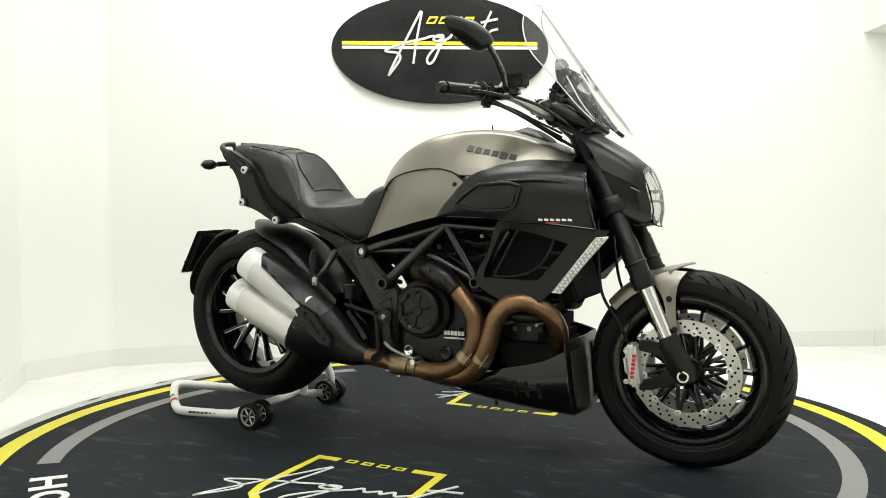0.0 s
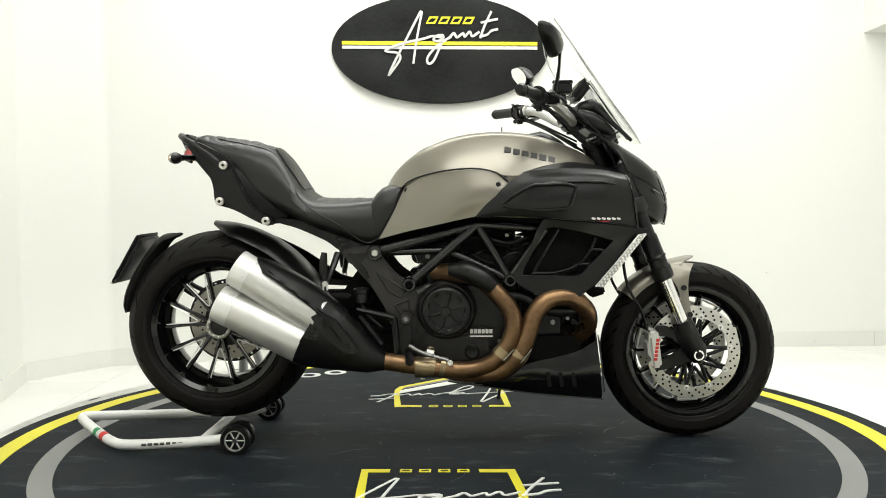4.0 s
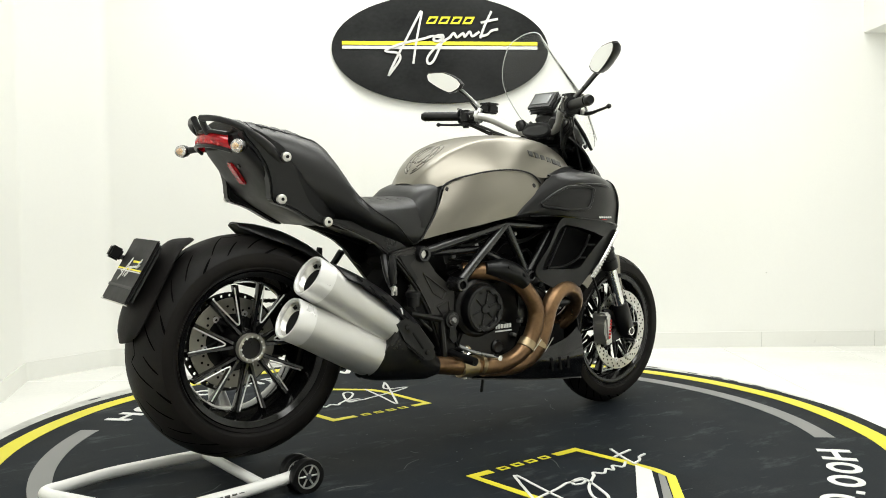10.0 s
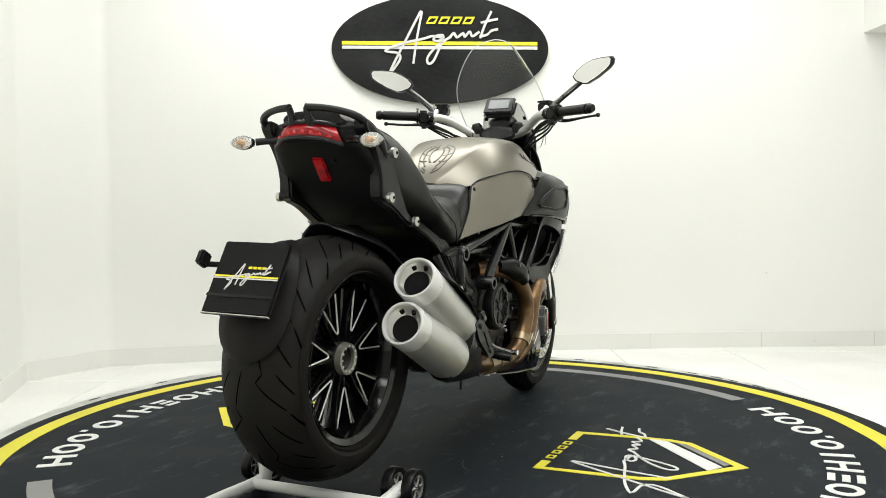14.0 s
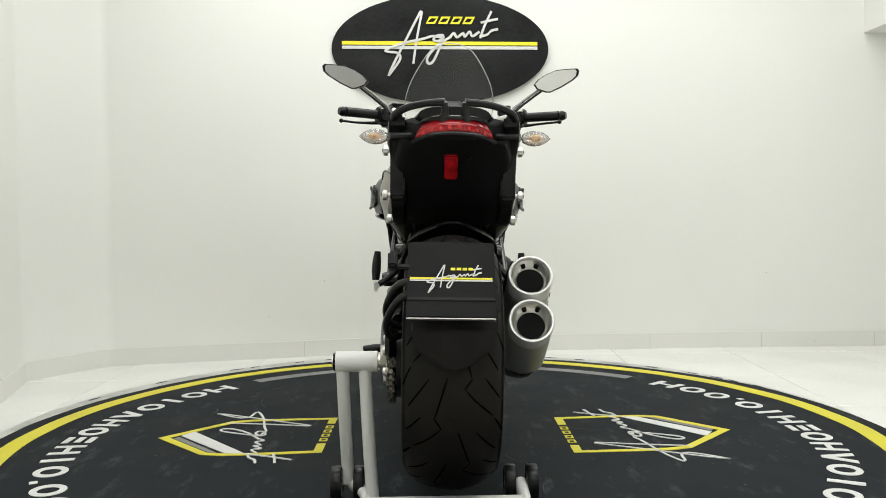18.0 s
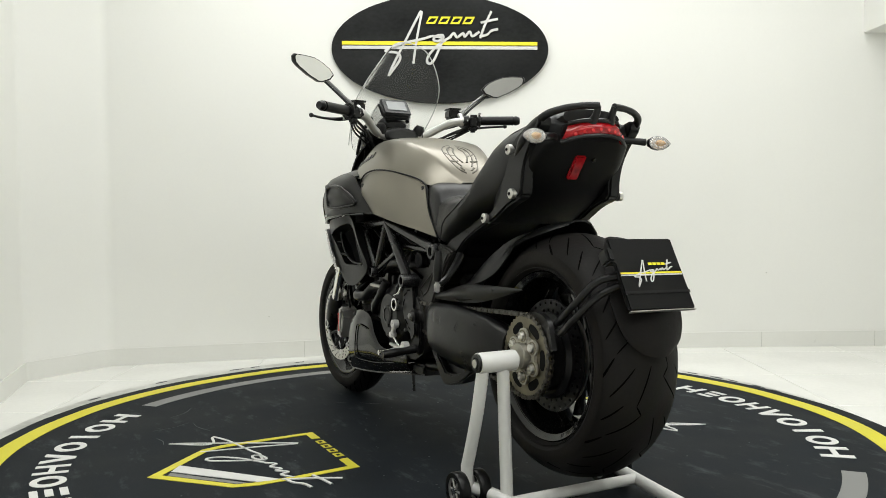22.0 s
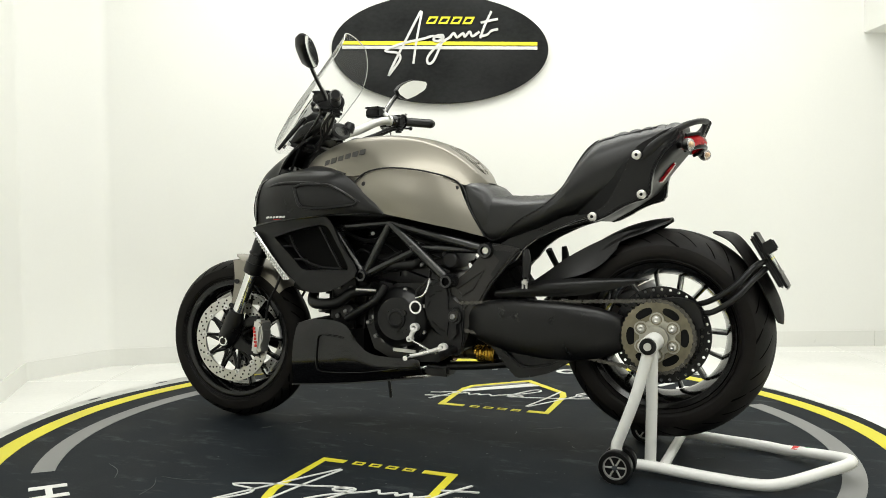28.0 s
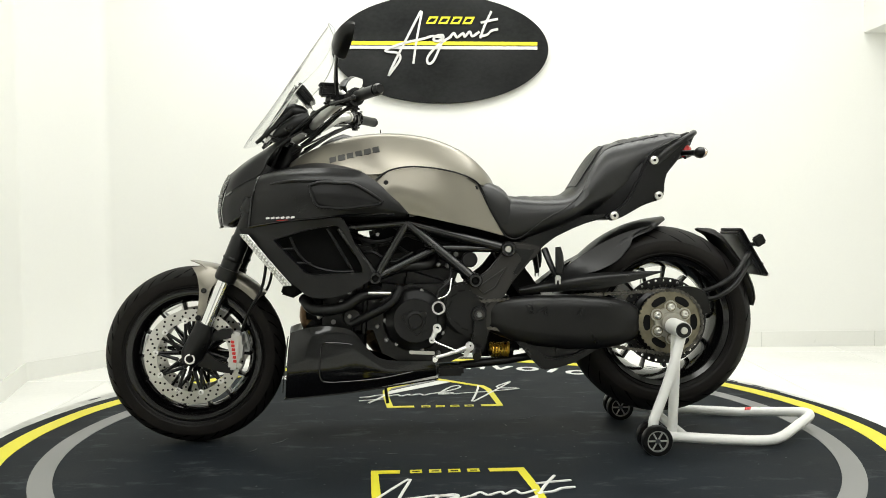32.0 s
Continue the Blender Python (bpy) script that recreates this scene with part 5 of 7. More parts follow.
for x in (0.345, 0.385, 0.425):
    part("pan_slot", box((x, -0.1715, 0.228), (0.014, 0.004, 0.050), 0.002, (0, -8, 0)), GAPBLK, bike)
# added near-black block that closes and darkens the gap inside the pan
part("sump_filler", box((0.375, 0, 0.32), (0.22, 0.24, 0.14), 0.03), GAPBLK, bike)
part("belly_floor", skin([[(0.524, -0.145, 0.160), (0.30, -0.150, 0.180), (0.020, -0.120, 0.214)], [(0.524, 0, 0.150), (0.30, 0, 0.170), (0.020, 0, 0.205)], [(0.524, 0.145, 0.160), (0.30, 0.150, 0.180), (0.020, 0.120, 0.214)]], 12, 6, 0.005), BLKG, bike)
part("pan_front", skin([[(0.500, -0.147, 0.374), (0.511, -0.162, 0.25), (0.520, -0.145, 0.160)], [(0.516, 0, 0.378), (0.528, 0, 0.25), (0.535, 0, 0.155)], [(0.500, 0.147, 0.374), (0.511, 0.162, 0.25), (0.520, 0.145, 0.160)]], 10, 12, 0.005), BLKS, bike, "black pan front")
for s in (-1, 1):
    part("cooler_mesh", skin([[(0.514, 0.135 * s, 0.345), (0.524, 0.142 * s, 0.25), (0.531, 0.130 * s, 0.176)], [(0.523, 0.040 * s, 0.350), (0.535, 0.040 * s, 0.25), (0.543, 0.040 * s, 0.170)]], 8, 4, 0.003), MESHG, bike, "grey oil cooler mesh")
part("pan_rib", tube([(0.300, 0.172, 0.336), (0.345, 0.174, 0.342), (0.393, 0.174, 0.340), (0.402, 0.177, 0.30), (0.404, 0.178, 0.235), (0.385, 0.175, 0.216), (0.30, 0.168, 0.216), (0.20, 0.160, 0.224), (0.105, 0.147, 0.240)], 0.0024, 8), BLKG, bike)
part("side_stand", tube([(0.20, 0.03, 0.19), (0.19, 0.03, 0.115)], 0.0055, 8, smooth=False), BLKM, bike)
part("shock_spring", tube([Vector((-0.155 - 0.0011 * k, 0.085 + 0.022 * math.cos(k * 0.7), 0.300 + 0.022 * math.sin(k * 0.7))) for k in range(60)], 0.0055, 8, 240), GOLD, bike, "gold shock absorber spring")
part("shock_body", tube([(-0.15, 0.07, 0.30), (-0.23, 0.07, 0.30)], 0.019, 14, smooth=False), BLKM, bike)
part("linkage", tube([(-0.05, 0.09, 0.25), (-0.20, 0.08, 0.262), (-0.34, 0.08, 0.285)], 0.014, 10), BLKM, bike)
part("sump_bracket", box((-0.02, 0.08, 0.235), (0.09, 0.07, 0.035), 0.008), BLKM, bike)

# braces behind the right footrest
for p, q in (((-0.270, -0.172, 0.458), (-0.150, -0.172, 0.430)), ((-0.150, -0.172, 0.430), (-0.140, -0.176, 0.300)), ((-0.262, -0.172, 0.436), (-0.190, -0.176, 0.345))):
    part("silencer_brace", tube([p, q], 0.010, 8, smooth=False), BLKM, bike)

# footrests and levers
part("gear_pedal", tube([(-0.079, 0.190, 0.326), (-0.04, 0.198, 0.313), (0.000, 0.203, 0.302), (0.034, 0.206, 0.294)], [0.009, 0.0075, 0.006, 0.006], 10), ALUB, bike, "silver gear pedal")
part("pedal_pivot", lathe([(0.006, -0.010), (0.014, -0.010), (0.014, 0.010), (0.006, 0.010)], (-0.079, 0.190, 0.327), (0, 1, 0), 18, True), ALUB, bike)
part("pedal_web", plate([(-0.090, 0.325), (-0.068, 0.322), (-0.058, 0.298), (-0.070, 0.290)], 0.184, 0.192, 0.002), ALUB, bike)
part("pedal_end", tube([(0.034, 0.198, 0.292), (0.034, 0.236, 0.292)], 0.0085, 10, smooth=False), POLISH, bike)
part("gear_rod", tube([(0.036, 0.184, 0.344), (-0.060, 0.187, 0.302)], 0.0042, 8, smooth=False), POLISH, bike)
part("gear_arm", tube([(0.025, 0.180, 0.386), (0.043, 0.182, 0.348)], [0.0095, 0.0075], 10, smooth=False), ALUB, bike)
for x, z, r in ((0.025, 0.386, 0.014), (0.042, 0.348, 0.010)):
    part("arm_eye", lathe([(r * 0.45, -0.009), (r, -0.009), (r, 0.011), (r * 0.45, 0.011)], (x, 0.180, z), (0, 1, 0), 18, True), ALUB, bike)
part("brake_pedal", tube([(-0.100, -0.200, 0.345), (-0.06, -0.215, 0.325), (0.010, -0.222, 0.305), (0.035, -0.222, 0.298)], 0.0062, 10), STALK, bike, "dark grey brake pedal")
part("pedal_end", tube([(0.030, -0.205, 0.299), (0.030, -0.250, 0.299)], 0.009, 10, smooth=False), POLISH, bike)
both("footrest", tube([(-0.105, 0.165, 0.318), (-0.100, 0.215, 0.312), (-0.095, 0.275, 0.305)], [0.014, 0.012, 0.015, 0.013], 10), BLKM, bike)
both("footrest_bracket", plate([(-0.135, 0.415), (-0.10, 0.405), (-0.085, 0.33), (-0.095, 0.30), (-0.125, 0.30), (-0.140, 0.35)], 0.150, 0.166, 0.004), BLKM, bike)
both("heel_guard", plate([(-0.118, 0.440), (-0.098, 0.440), (-0.088, 0.36), (-0.105, 0.345), (-0.125, 0.37)], 0.172, 0.178, 0.003), BLKM, bike)
both("passenger_footrest", tube([(-0.364, 0.214, 0.645), (-0.368, 0.217, 0.605), (-0.366, 0.219, 0.560)], [0.009, 0.013, 0.014, 0.011], 12), BLKS, bike, "folded black passenger footrest")
both("footrest_hinge", box((-0.362, 0.216, 0.546), (0.018, 0.018, 0.016), 0.004), ALU, bike)
for dx in (-0.006, 0.006):
    both("hinge_prong", box((-0.362 + dx, 0.218, 0.534), (0.005, 0.012, 0.018), 0.002), ALU, bike)
both("passenger_bracket", plate([(-0.226, 0.640), (-0.300, 0.690), (-0.340, 0.712), (-0.400, 0.730), (-0.466, 0.746), (-0.535, 0.752), (-0.540, 0.742), (-0.495, 0.730), (-0.430, 0.704), (-0.370, 0.676), (-0.325, 0.642), (-0.300, 0.606), (-0.265, 0.585)], 0.108, 0.134, 0.004), BLKM, bike)
both("peg_pivot", tube([(-0.335, 0.125, 0.635), (-0.345, 0.150, 0.600), (-0.355, 0.182, 0.565), (-0.362, 0.210, 0.546)], [0.012, 0.009], 8), BLKM, bike)

# ---- seat and tail ----
def seat_ring(x, zt, zb, w, n=24, p=2.6):
    zc, h = (zt + zb) / 2, (zt - zb) / 2
    out = []
    for j in range(n):
        a = 2 * math.pi * j / n
        c, s = math.cos(a), math.sin(a)
        out.append(Vector((x, w * abs(c) ** (2 / p) * (1 if c > 0 else -1) * (1 - 0.10 * max(0, s)), zc + h * abs(s) ** (2 / p) * (1 if s > 0 else -1))))
    return out


stations = [(-0.128, 0.840, 0.79, 0.126), (-0.155, 0.835, 0.742, 0.138), (-0.186, 0.826, 0.690, 0.144), (-0.214, 0.817, 0.660, 0.146), (-0.273, 0.812, 0.664, 0.160), (-0.34, 0.811, 0.687, 0.178), (-0.41, 0.817, 0.713, 0.184), (-0.450, 0.850, 0.730, 0.178), (-0.485, 0.906, 0.742, 0.170), (-0.520, 0.958, 0.752, 0.160), (-0.555, 0.987, 0.765, 0.154), (-0.61, 1.000, 0.800, 0.146), (-0.68, 1.011, 0.865, 0.128), (-0.75, 1.020, 0.930, 0.114), (-0.805, 1.025, 0.985, 0.088)]
NS = 160
soft = [5.0, 5.0, 4.8, 4.5, 4.0, 3.4, 3.0] + [2.7] * 8
seat_rows = [seat_ring(*q, 24, p) for q, p in zip(stations, soft)]
cols = [spline([r[j] for r in seat_rows], NS) for j in range(24)]
rings = [[c[i] for c in cols] for i in range(NS + 1)]


def pleat(p, j):
    """Height of the quilting on the seat's upper side."""
    s = math.sin(2 * math.pi * j / 24)
    if s < 0.55:
        return 0.0
    for x0, x1, n, w, h in ((-0.795, -0.600, 5, 0.092, 0.0065), (-0.440, -0.262, 5, 0.112, 0.0040)):
        if x0 < p.x < x1 and abs(p.y) < w:
            edge = min(1.0, (w - abs(p.y)) / 0.022)
            return h * edge * abs(math.sin(math.pi * n * (p.x - x0) / (x1 - x0))) ** 0.6
    return 0.0


rings = [[p + Vector((0, 0, pleat(p, j))) for j, p in enumerate(r)] for r in rings]
part("seat", loft(rings), LEATHER, bike, "black stitched vinyl seat")


def seat_top(x, y):
    """Height of the seat's top surface."""
    i = min(range(NS + 1), key=lambda k: abs(rings[k][6].x - x))
    up = sorted(((p.y, p.z) for p in rings[i][0:13]))
    for (y0, z0), (y1, z1) in zip(up, up[1:]):
        if y0 <= y <= y1:
            return z0 + (z1 - z0) * (y - y0) / max(1e-6, y1 - y0)
    return up[0][1]


for x0, x1, n, w in ((-0.795, -0.600, 5, 0.090), (-0.440, -0.262, 5, 0.108)):
    for k in range(n + 1):
        x = x0 + (x1 - x0) * k / n
        part("stitch_line", tube([(x, y * w, seat_top(x, y * w) + 0.0004) for y in (-1, -0.8, -0.6, -0.4, -0.2, 0, 0.2, 0.4, 0.6, 0.8, 1)], 0.0011, 6, 24), THREAD, bike)
pad = []
for i in range(NS + 1):
    x = rings[i][6].x
    if -0.548 < x < -0.446:
        f = (x + 0.548) / 0.102
        w = 0.098 * min(1.0, 0.45 + 0.55 * math.sin(math.pi * min(1, 0.08 + 1.7 * f) / 2)) * (1 - 0.12 * f * f)
        pad.append([(x + 0.0012, y * w, seat_top(x, y * w) + 0.0016) for y in (-1, -0.9, -0.75, -0.5, -0.25, 0, 0.25, 0.5, 0.75, 0.9, 1)])
part("seat_insert", grid(pad), LEATHER, bike, "padded insert on the seat hump")
loop = [Vector(r[0]) for r in pad[::3]] + [Vector(p) for p in pad[-1][1:-1:2]] + [Vector(r[-1]) for r in reversed(pad[::3])] + [Vector(p) for p in pad[0][-2:0:-2]]
part("insert_seam", tube(loop + loop[:1], 0.0022, 6, 120), LEATHER, bike)
nose_rows = [seat_ring(*q, 24, 4.6) for q in ((-0.110, 0.848, 0.81, 0.124), (-0.118, 0.862, 0.79, 0.132), (-0.140, 0.863, 0.75, 0.141), (-0.166, 0.858, 0.71, 0.146), (-0.192, 0.847, 0.69, 0.1475), (-0.210, 0.830, 0.69, 0.1475), (-0.222, 0.812, 0.70, 0.144), (-0.234, 0.800, 0.71, 0.136))]
part("seat_nose", loft(nose_rows), LEATHER, bike, "raised front pad of the seat")


def seat_side(x, turn_deg):
    """A point on the seat's skin at a station and an angle round it."""
    r = min(rings, key=lambda q: abs(q[0].x - x))
    k = turn_deg / 15.0
    a, b = r[int(k) % 24], r[(int(k) + 1) % 24]
    p = a.lerp(b, k - int(k))
    return p + Vector((0, 0.0008, 0))


piping = [seat_side(x, a) for x, a in ((-0.222, -38), (-0.270, -24), (-0.330, -8), (-0.400, 10), (-0.445, 24), (-0.480, 40), (-0.520, 50), (-0.580, 54), (-0.660, 54), (-0.740, 52))]
both("seat_piping", tube(piping, 0.0020, 6, 60), LEATHER, bike, "welted seam along the seat")
tail_line = spline([(x, 0.0, z) for x, z in ((-0.806, 1.004), (-0.770, 0.996), (-0.720, 0.970), (-0.688, 0.953), (-0.662, 0.915), (-0.636, 0.858), (-0.604, 0.797), (-0.573, 0.766), (-0.543, 0.750), (-0.533, 0.736), (-0.550, 0.727), (-0.590, 0.741), (-0.650, 0.774), (-0.692, 0.790), (-0.716, 0.796), (-0.727, 0.815), (-0.728, 0.850), (-0.742, 0.895), (-0.768, 0.935), (-0.806, 0.978), (-0.806, 1.004))], 48)[:-1]
tail = plate([(p[0], p[2]) for p in tail_line], 0.122, 0.160, 0.006)
both("tail_side", tail, BLKS, bike, "black tail side plate")
for s in (-1, 1):
    for x, z in ((-0.688, 0.923), (-0.703, 0.808), (-0.557, 0.744)):
        y = 0.176 if x < -0.6 else 0.172
        part("tail_bolt", lathe([(0, 0.006), (0.007, 0.006), (0.0135, 0.003), (0.0135, -0.008), (0.006, -0.009), (0.006, -0.03), (0, -0.03)], (x, y * s, z), (0, s, 0), 18), STEEL, bike, "bright tail bolt")
        part("bolt_recess", lathe([(0, 0.0075), (0.005, 0.0075), (0.005, 0.004), (0, 0.004)], (x, y * s, z), (0, s, 0), 6), GAPBLK, bike)
grab = [(-0.690, 0.150, 0.905), (-0.735, 0.152, 0.950), (-0.782, 0.151, 0.984), (-0.815, 0.142, 1.004), (-0.840, 0.112, 1.017), (-0.857, 0.068, 1.025), (-0.866, 0.024, 1.027)]
both("grab_handle", tube(grab, [0.010, 0.017, 0.014, 0.0105, 0.0090, 0.0085, 0.0095], 12, 44), BLKS, bike, "black grab handle")
both("handle_prong", tube([(-0.866, 0.026, 1.027), (-0.858, 0.024, 1.008), (-0.842, 0.028, 0.984)], [0.0085, 0.0095, 0.014], 10), BLKS, bike)
part("tail_cover", loft([seat_ring(x, zt, zb, w, 28, 6.0) for x, zt, zb, w in ((-0.50, 0.80, 0.735, 0.115), (-0.56, 0.86, 0.730, 0.138), (-0.64, 0.92, 0.776, 0.147), (-0.70, 0.96, 0.815, 0.150), (-0.75, 0.985, 0.885, 0.148), (-0.785, 1.0, 0.925, 0.134), (-0.806, 0.985, 0.944, 0.100))]), PLATEB, bike, "black plastic tail underside")
part("tail_screw", lathe([(0, 0), (0.007, 0), (0.006, 0.004), (0, 0.005)], (-0.764, -0.040, 0.900), (-0.8, 0, -0.6), 12), BLKM, bike)
HALFL = [[(-0.812, 0.076, 0.982), (-0.843, 0.046, 0.988), (-0.853, 0.0, 0.989)], [(-0.818, 0.090, 0.960), (-0.852, 0.053, 0.971), (-0.864, 0.0, 0.974)], [(-0.812, 0.098, 0.940), (-0.847, 0.057, 0.953), (-0.859, 0.0, 0.957)]]
light = skin([r + [(x, -y, z) for x, y, z in reversed(r[:-1])] for r in HALFL], 30, 8, 0.008)
tl = part("tail_light", light, REDL, bike, "red LED tail light")
lower = HALFL[2] + [(x, -y, z) for x, y, z in reversed(HALFL[2][:-1])]
upper = HALFL[0] + [(x, -y, z) for x, y, z in reversed(HALFL[0][:-1])]
for run, dz in ((lower, -0.003), (upper, 0.003)):
    part("light_frame", tube([(x - 0.002, y * 1.03, z + dz) for x, y, z in run], 0.0055, 8, 40), BLKS, bike)
for y in (-0.074, -0.054, -0.034, -0.012, 0.012, 0.034, 0.054, 0.074):
    part("led", lathe([(0, 0.0015), (0.0042, 0.0010), (0.0056, -0.001), (0, -0.002)], (-0.8635 + 4.2 * y * y, y, 0.969 - 2.4 * y * y), (-1, 7.5 * y, 0.1), 14), REDB, tl)
part("tail_light_housing", box((-0.772, 0, 0.966), (0.07, 0.235, 0.070), 0.024, (0, 0, 0), 3), BLKS, bike)
part("reflector", box((-0.750, 0.006, 0.880), (0.012, 0.034, 0.074), 0.004, (0, -36, 0)), REDL, bike, "red reflector strip")
for s, y in ((1, 0.183), (-1, -0.185)):
    part("indicator_stalk", tube([(-0.79, 0.10 * s, 0.952), (-0.815, 0.135 * s, 0.950), (-0.825, y - 0.025 * s, 0.948)], [0.012, 0.0085, 0.010], 10), BLKS, bike)
    tip = [(0, -0.034), (0.010, -0.030), (0.0165, -0.018), (0.0190, -0.002), (0.0165, 0.014), (0.010, 0.027), (0, 0.038)]
    c = Vector((-0.836, y + 0.010 * s, 0.946))
    for name, sign_x, m, words, k in (("indicator", -1, ICLEAR, "clear indicator lens with amber inside", 1.0), ("indicator_shell", 1, BLKS, "black indicator shell", 1.0)):
        bm = lathe([(r * k, h * k) for r, h in tip], c, (-0.15, s, 0), 24)
        bmesh.ops.bisect_plane(bm, geom=bm.verts[:] + bm.edges[:] + bm.faces[:], plane_co=c - Vector((0.002, 0, 0)), plane_no=(sign_x, 0, 0), clear_inner=True)
        made = part(name, bm, m, bike, words)
        if sign_x < 0:
            dish = lathe([(r * 0.94, h * 0.94) for r, h in tip], c, (-0.15, s, 0), 24)
            bmesh.ops.bisect_plane(dish, geom=dish.verts[:] + dish.edges[:] + dish.faces[:], plane_co=c - Vector((0.004, 0, 0)), plane_no=(1, 0, 0), clear_inner=True)
            part("reflector", dish, REFLM, made, "bright reflector")
            part("insert", lathe([(r * 0.46, h * 0.44) for r, h in tip], c - Vector((0.009, 0, 0)), (-0.15, s, 0), 16), AMBERL, made, "amber insert")
part("subframe", tube([(-0.25, 0.10, 0.66), (-0.36, 0.10, 0.70), (-0.52, 0.10, 0.745)], 0.013, 10), BLKM, bike)
part("subframe", tube([(-0.25, -0.10, 0.66), (-0.36, -0.10, 0.70), (-0.52, -0.10, 0.745)], 0.013, 10), BLKM, bike)
part("battery_box", box((-0.225, 0, 0.630), (0.09, 0.18, 0.10), 0.02, (0, 35, 0)), GAPBLK, bike)

# ---- rear mudguard, swingarm, chain ----
rails = []
for y, dr in ((-0.125, -0.024), (-0.11, -0.006), (-0.06, 0.012), (0.0, 0.016), (0.06, 0.012), (0.11, -0.006), (0.125, -0.024)):
    rails.append([(RA.x + (0.326 + dr * min(1, k * 1.1) + 0.016 * (1 - min(1, k * 1.1)) + ex) * math.cos(radians(a)), y * k, RA.z + (0.326 + dr * min(1, k * 1.1) + 0.016 * (1 - min(1, k * 1.1)) + ex) * math.sin(radians(a))) for a, ex, k in ((14, 0.03, 0.9), (30, 0.016, 1), (50, 0.004, 1), (68, 0.002, 0.98), (82, 0.006, 0.82), (93, 0.012, 0.30))])
part("rear_mudguard", skin(rails, 26, 18, 0.005), BLKS, bike, "black rear tyre hugger")
sw = [(-0.13, 0.10, 0.418, 0.045), (-0.185, 0.125, 0.412, 0.062), (-0.23, 0.145, 0.408, 0.074), (-0.30, 0.152, 0.404, 0.084), (-0.40, 0.155, 0.398, 0.090), (-0.50, 0.155, 0.394, 0.088), (-0.57, 0.150, 0.394, 0.078), (-0.615, 0.138, 0.394, 0.064), (-0.64, 0.118, 0.391, 0.052)]
part("swingarm", loft([[Vector((x, y + 0.040 * c * (1 if c > 0 else 0.7), z + h * s)) for c, s in ((math.copysign(abs(math.cos(a)) ** 0.6, math.cos(a)), math.copysign(abs(math.sin(a)) ** 0.75, math.sin(a))) for a in (2 * math.pi * j / 24 for j in range(24)))] for x, y, z, h in sw]), BLKM, bike, "matte black single-sided swingarm")
part("swingarm_fin", plate([(-0.205, 0.372), (-0.292, 0.268), (-0.320, 0.242), (-0.362, 0.247), (-0.428, 0.266), (-0.552, 0.338), (-0.560, 0.372), (-0.545, 0.352), (-0.428, 0.292), (-0.365, 0.280), (-0.330, 0.284), (-0.245, 0.356)], 0.125, 0.172, 0.005), BLKM, bike, "angular fin under the swingarm")
part("fin_web", plate([(-0.205, 0.372), (-0.245, 0.338), (-0.292, 0.272), (-0.320, 0.246), (-0.362, 0.250), (-0.428, 0.268), (-0.552, 0.338), (-0.560, 0.372)], 0.112, 0.150, 0.003), BLKM, bike)
part("fin_panel", plate([(-0.365, 0.290), (-0.362, 0.360), (-0.545, 0.350), (-0.428, 0.296)], 0.110, 0.160, 0.003), BLKM, bike)
part("hub_housing", lathe([(0.03, 0.060), (0.108, 0.060), (0.112, 0.068), (0.112, 0.086), (0.100, 0.096), (0.03, 0.098)], RA, (0, 1, 0), 48, True), BLKM, bike, "black eccentric hub housing")


def drilled_ring(c, r0, r1, y, th, n, rows_n, hole):
    """A flat ring with true round holes through it, cell by cell."""
    bm = bmesh.new()
    for k in range(rows_n):
        ra, rb = r0 + (r1 - r0) * k / rows_n, r0 + (r1 - r0) * (k + 1) / rows_n
        for i in range(n):
            ac, half = 2 * math.pi * (i + 0.5 * k) / n, math.pi / n
            rc = (ra + rb) / 2
            rim, bore = [], []
            for u, v in ((1, 0), (1, 1), (0, 1), (-1, 1), (-1, 0), (-1, -1), (0, -1), (1, -1)):
                r, a = rc + v * (rb - ra) / 2, ac + u * half
                rim.append((r * math.cos(a), r * math.sin(a)))
                q = math.hypot(u, v)
                r, a = rc + v / q * hole, ac + u / q * hole / rc
                bore.append((r * math.cos(a), r * math.sin(a)))
            vs = [[bm.verts.new((c.x + x, yy, c.z + z)) for x, z in ring] for yy in (y - th / 2, y + th / 2) for ring in (rim, bore)]
            for j in range(8):
                m = (j + 1) % 8
                for p, q in ((0, 1), (2, 3), (1, 3), (0, 2)):
                    if (p, q) == (0, 2) and not ((k == 0 and j in (5, 6)) or (k == rows_n - 1 and j in (1, 2))):
                        continue
                    bm.faces.new((vs[p][j], vs[p][m], vs[q][m], vs[q][j]))
    bmesh.ops.remove_doubles(bm, verts=bm.verts[:], dist=0.0002)
    bmesh.ops.recalc_face_normals(bm, faces=bm.faces[:])
    return bm


part("drilled_disc", drilled_ring(RA, 0.108, 0.146, 0.074, 0.006, 34, 2, 0.0046), BLKM, bike, "black drilled ring behind the sprocket", False)
part("swingarm_eye", lathe([(0.055, -0.045), (0.092, -0.045), (0.094, 0.035), (0.055, 0.035)], (RA.x, 0.100, RA.z), (0, 1, 0), 40, True), BLKM, bike)
part("chain_guard", skin([[(-0.245, 0.150, 0.512), (-0.362, 0.158, 0.538), (-0.435, 0.160, 0.553), (-0.563, 0.160, 0.560), (-0.722, 0.150, 0.561)], [(-0.245, 0.166, 0.505), (-0.362, 0.176, 0.522), (-0.435, 0.180, 0.534), (-0.563, 0.174, 0.546), (-0.722, 0.152, 0.558)], [(-0.245, 0.162, 0.494), (-0.386, 0.170, 0.499), (-0.499, 0.172, 0.505), (-0.600, 0.166, 0.524), (-0.718, 0.151, 0.556)]], 24, 8, 0.005), BLKS, bike, "long pointed chain guard")
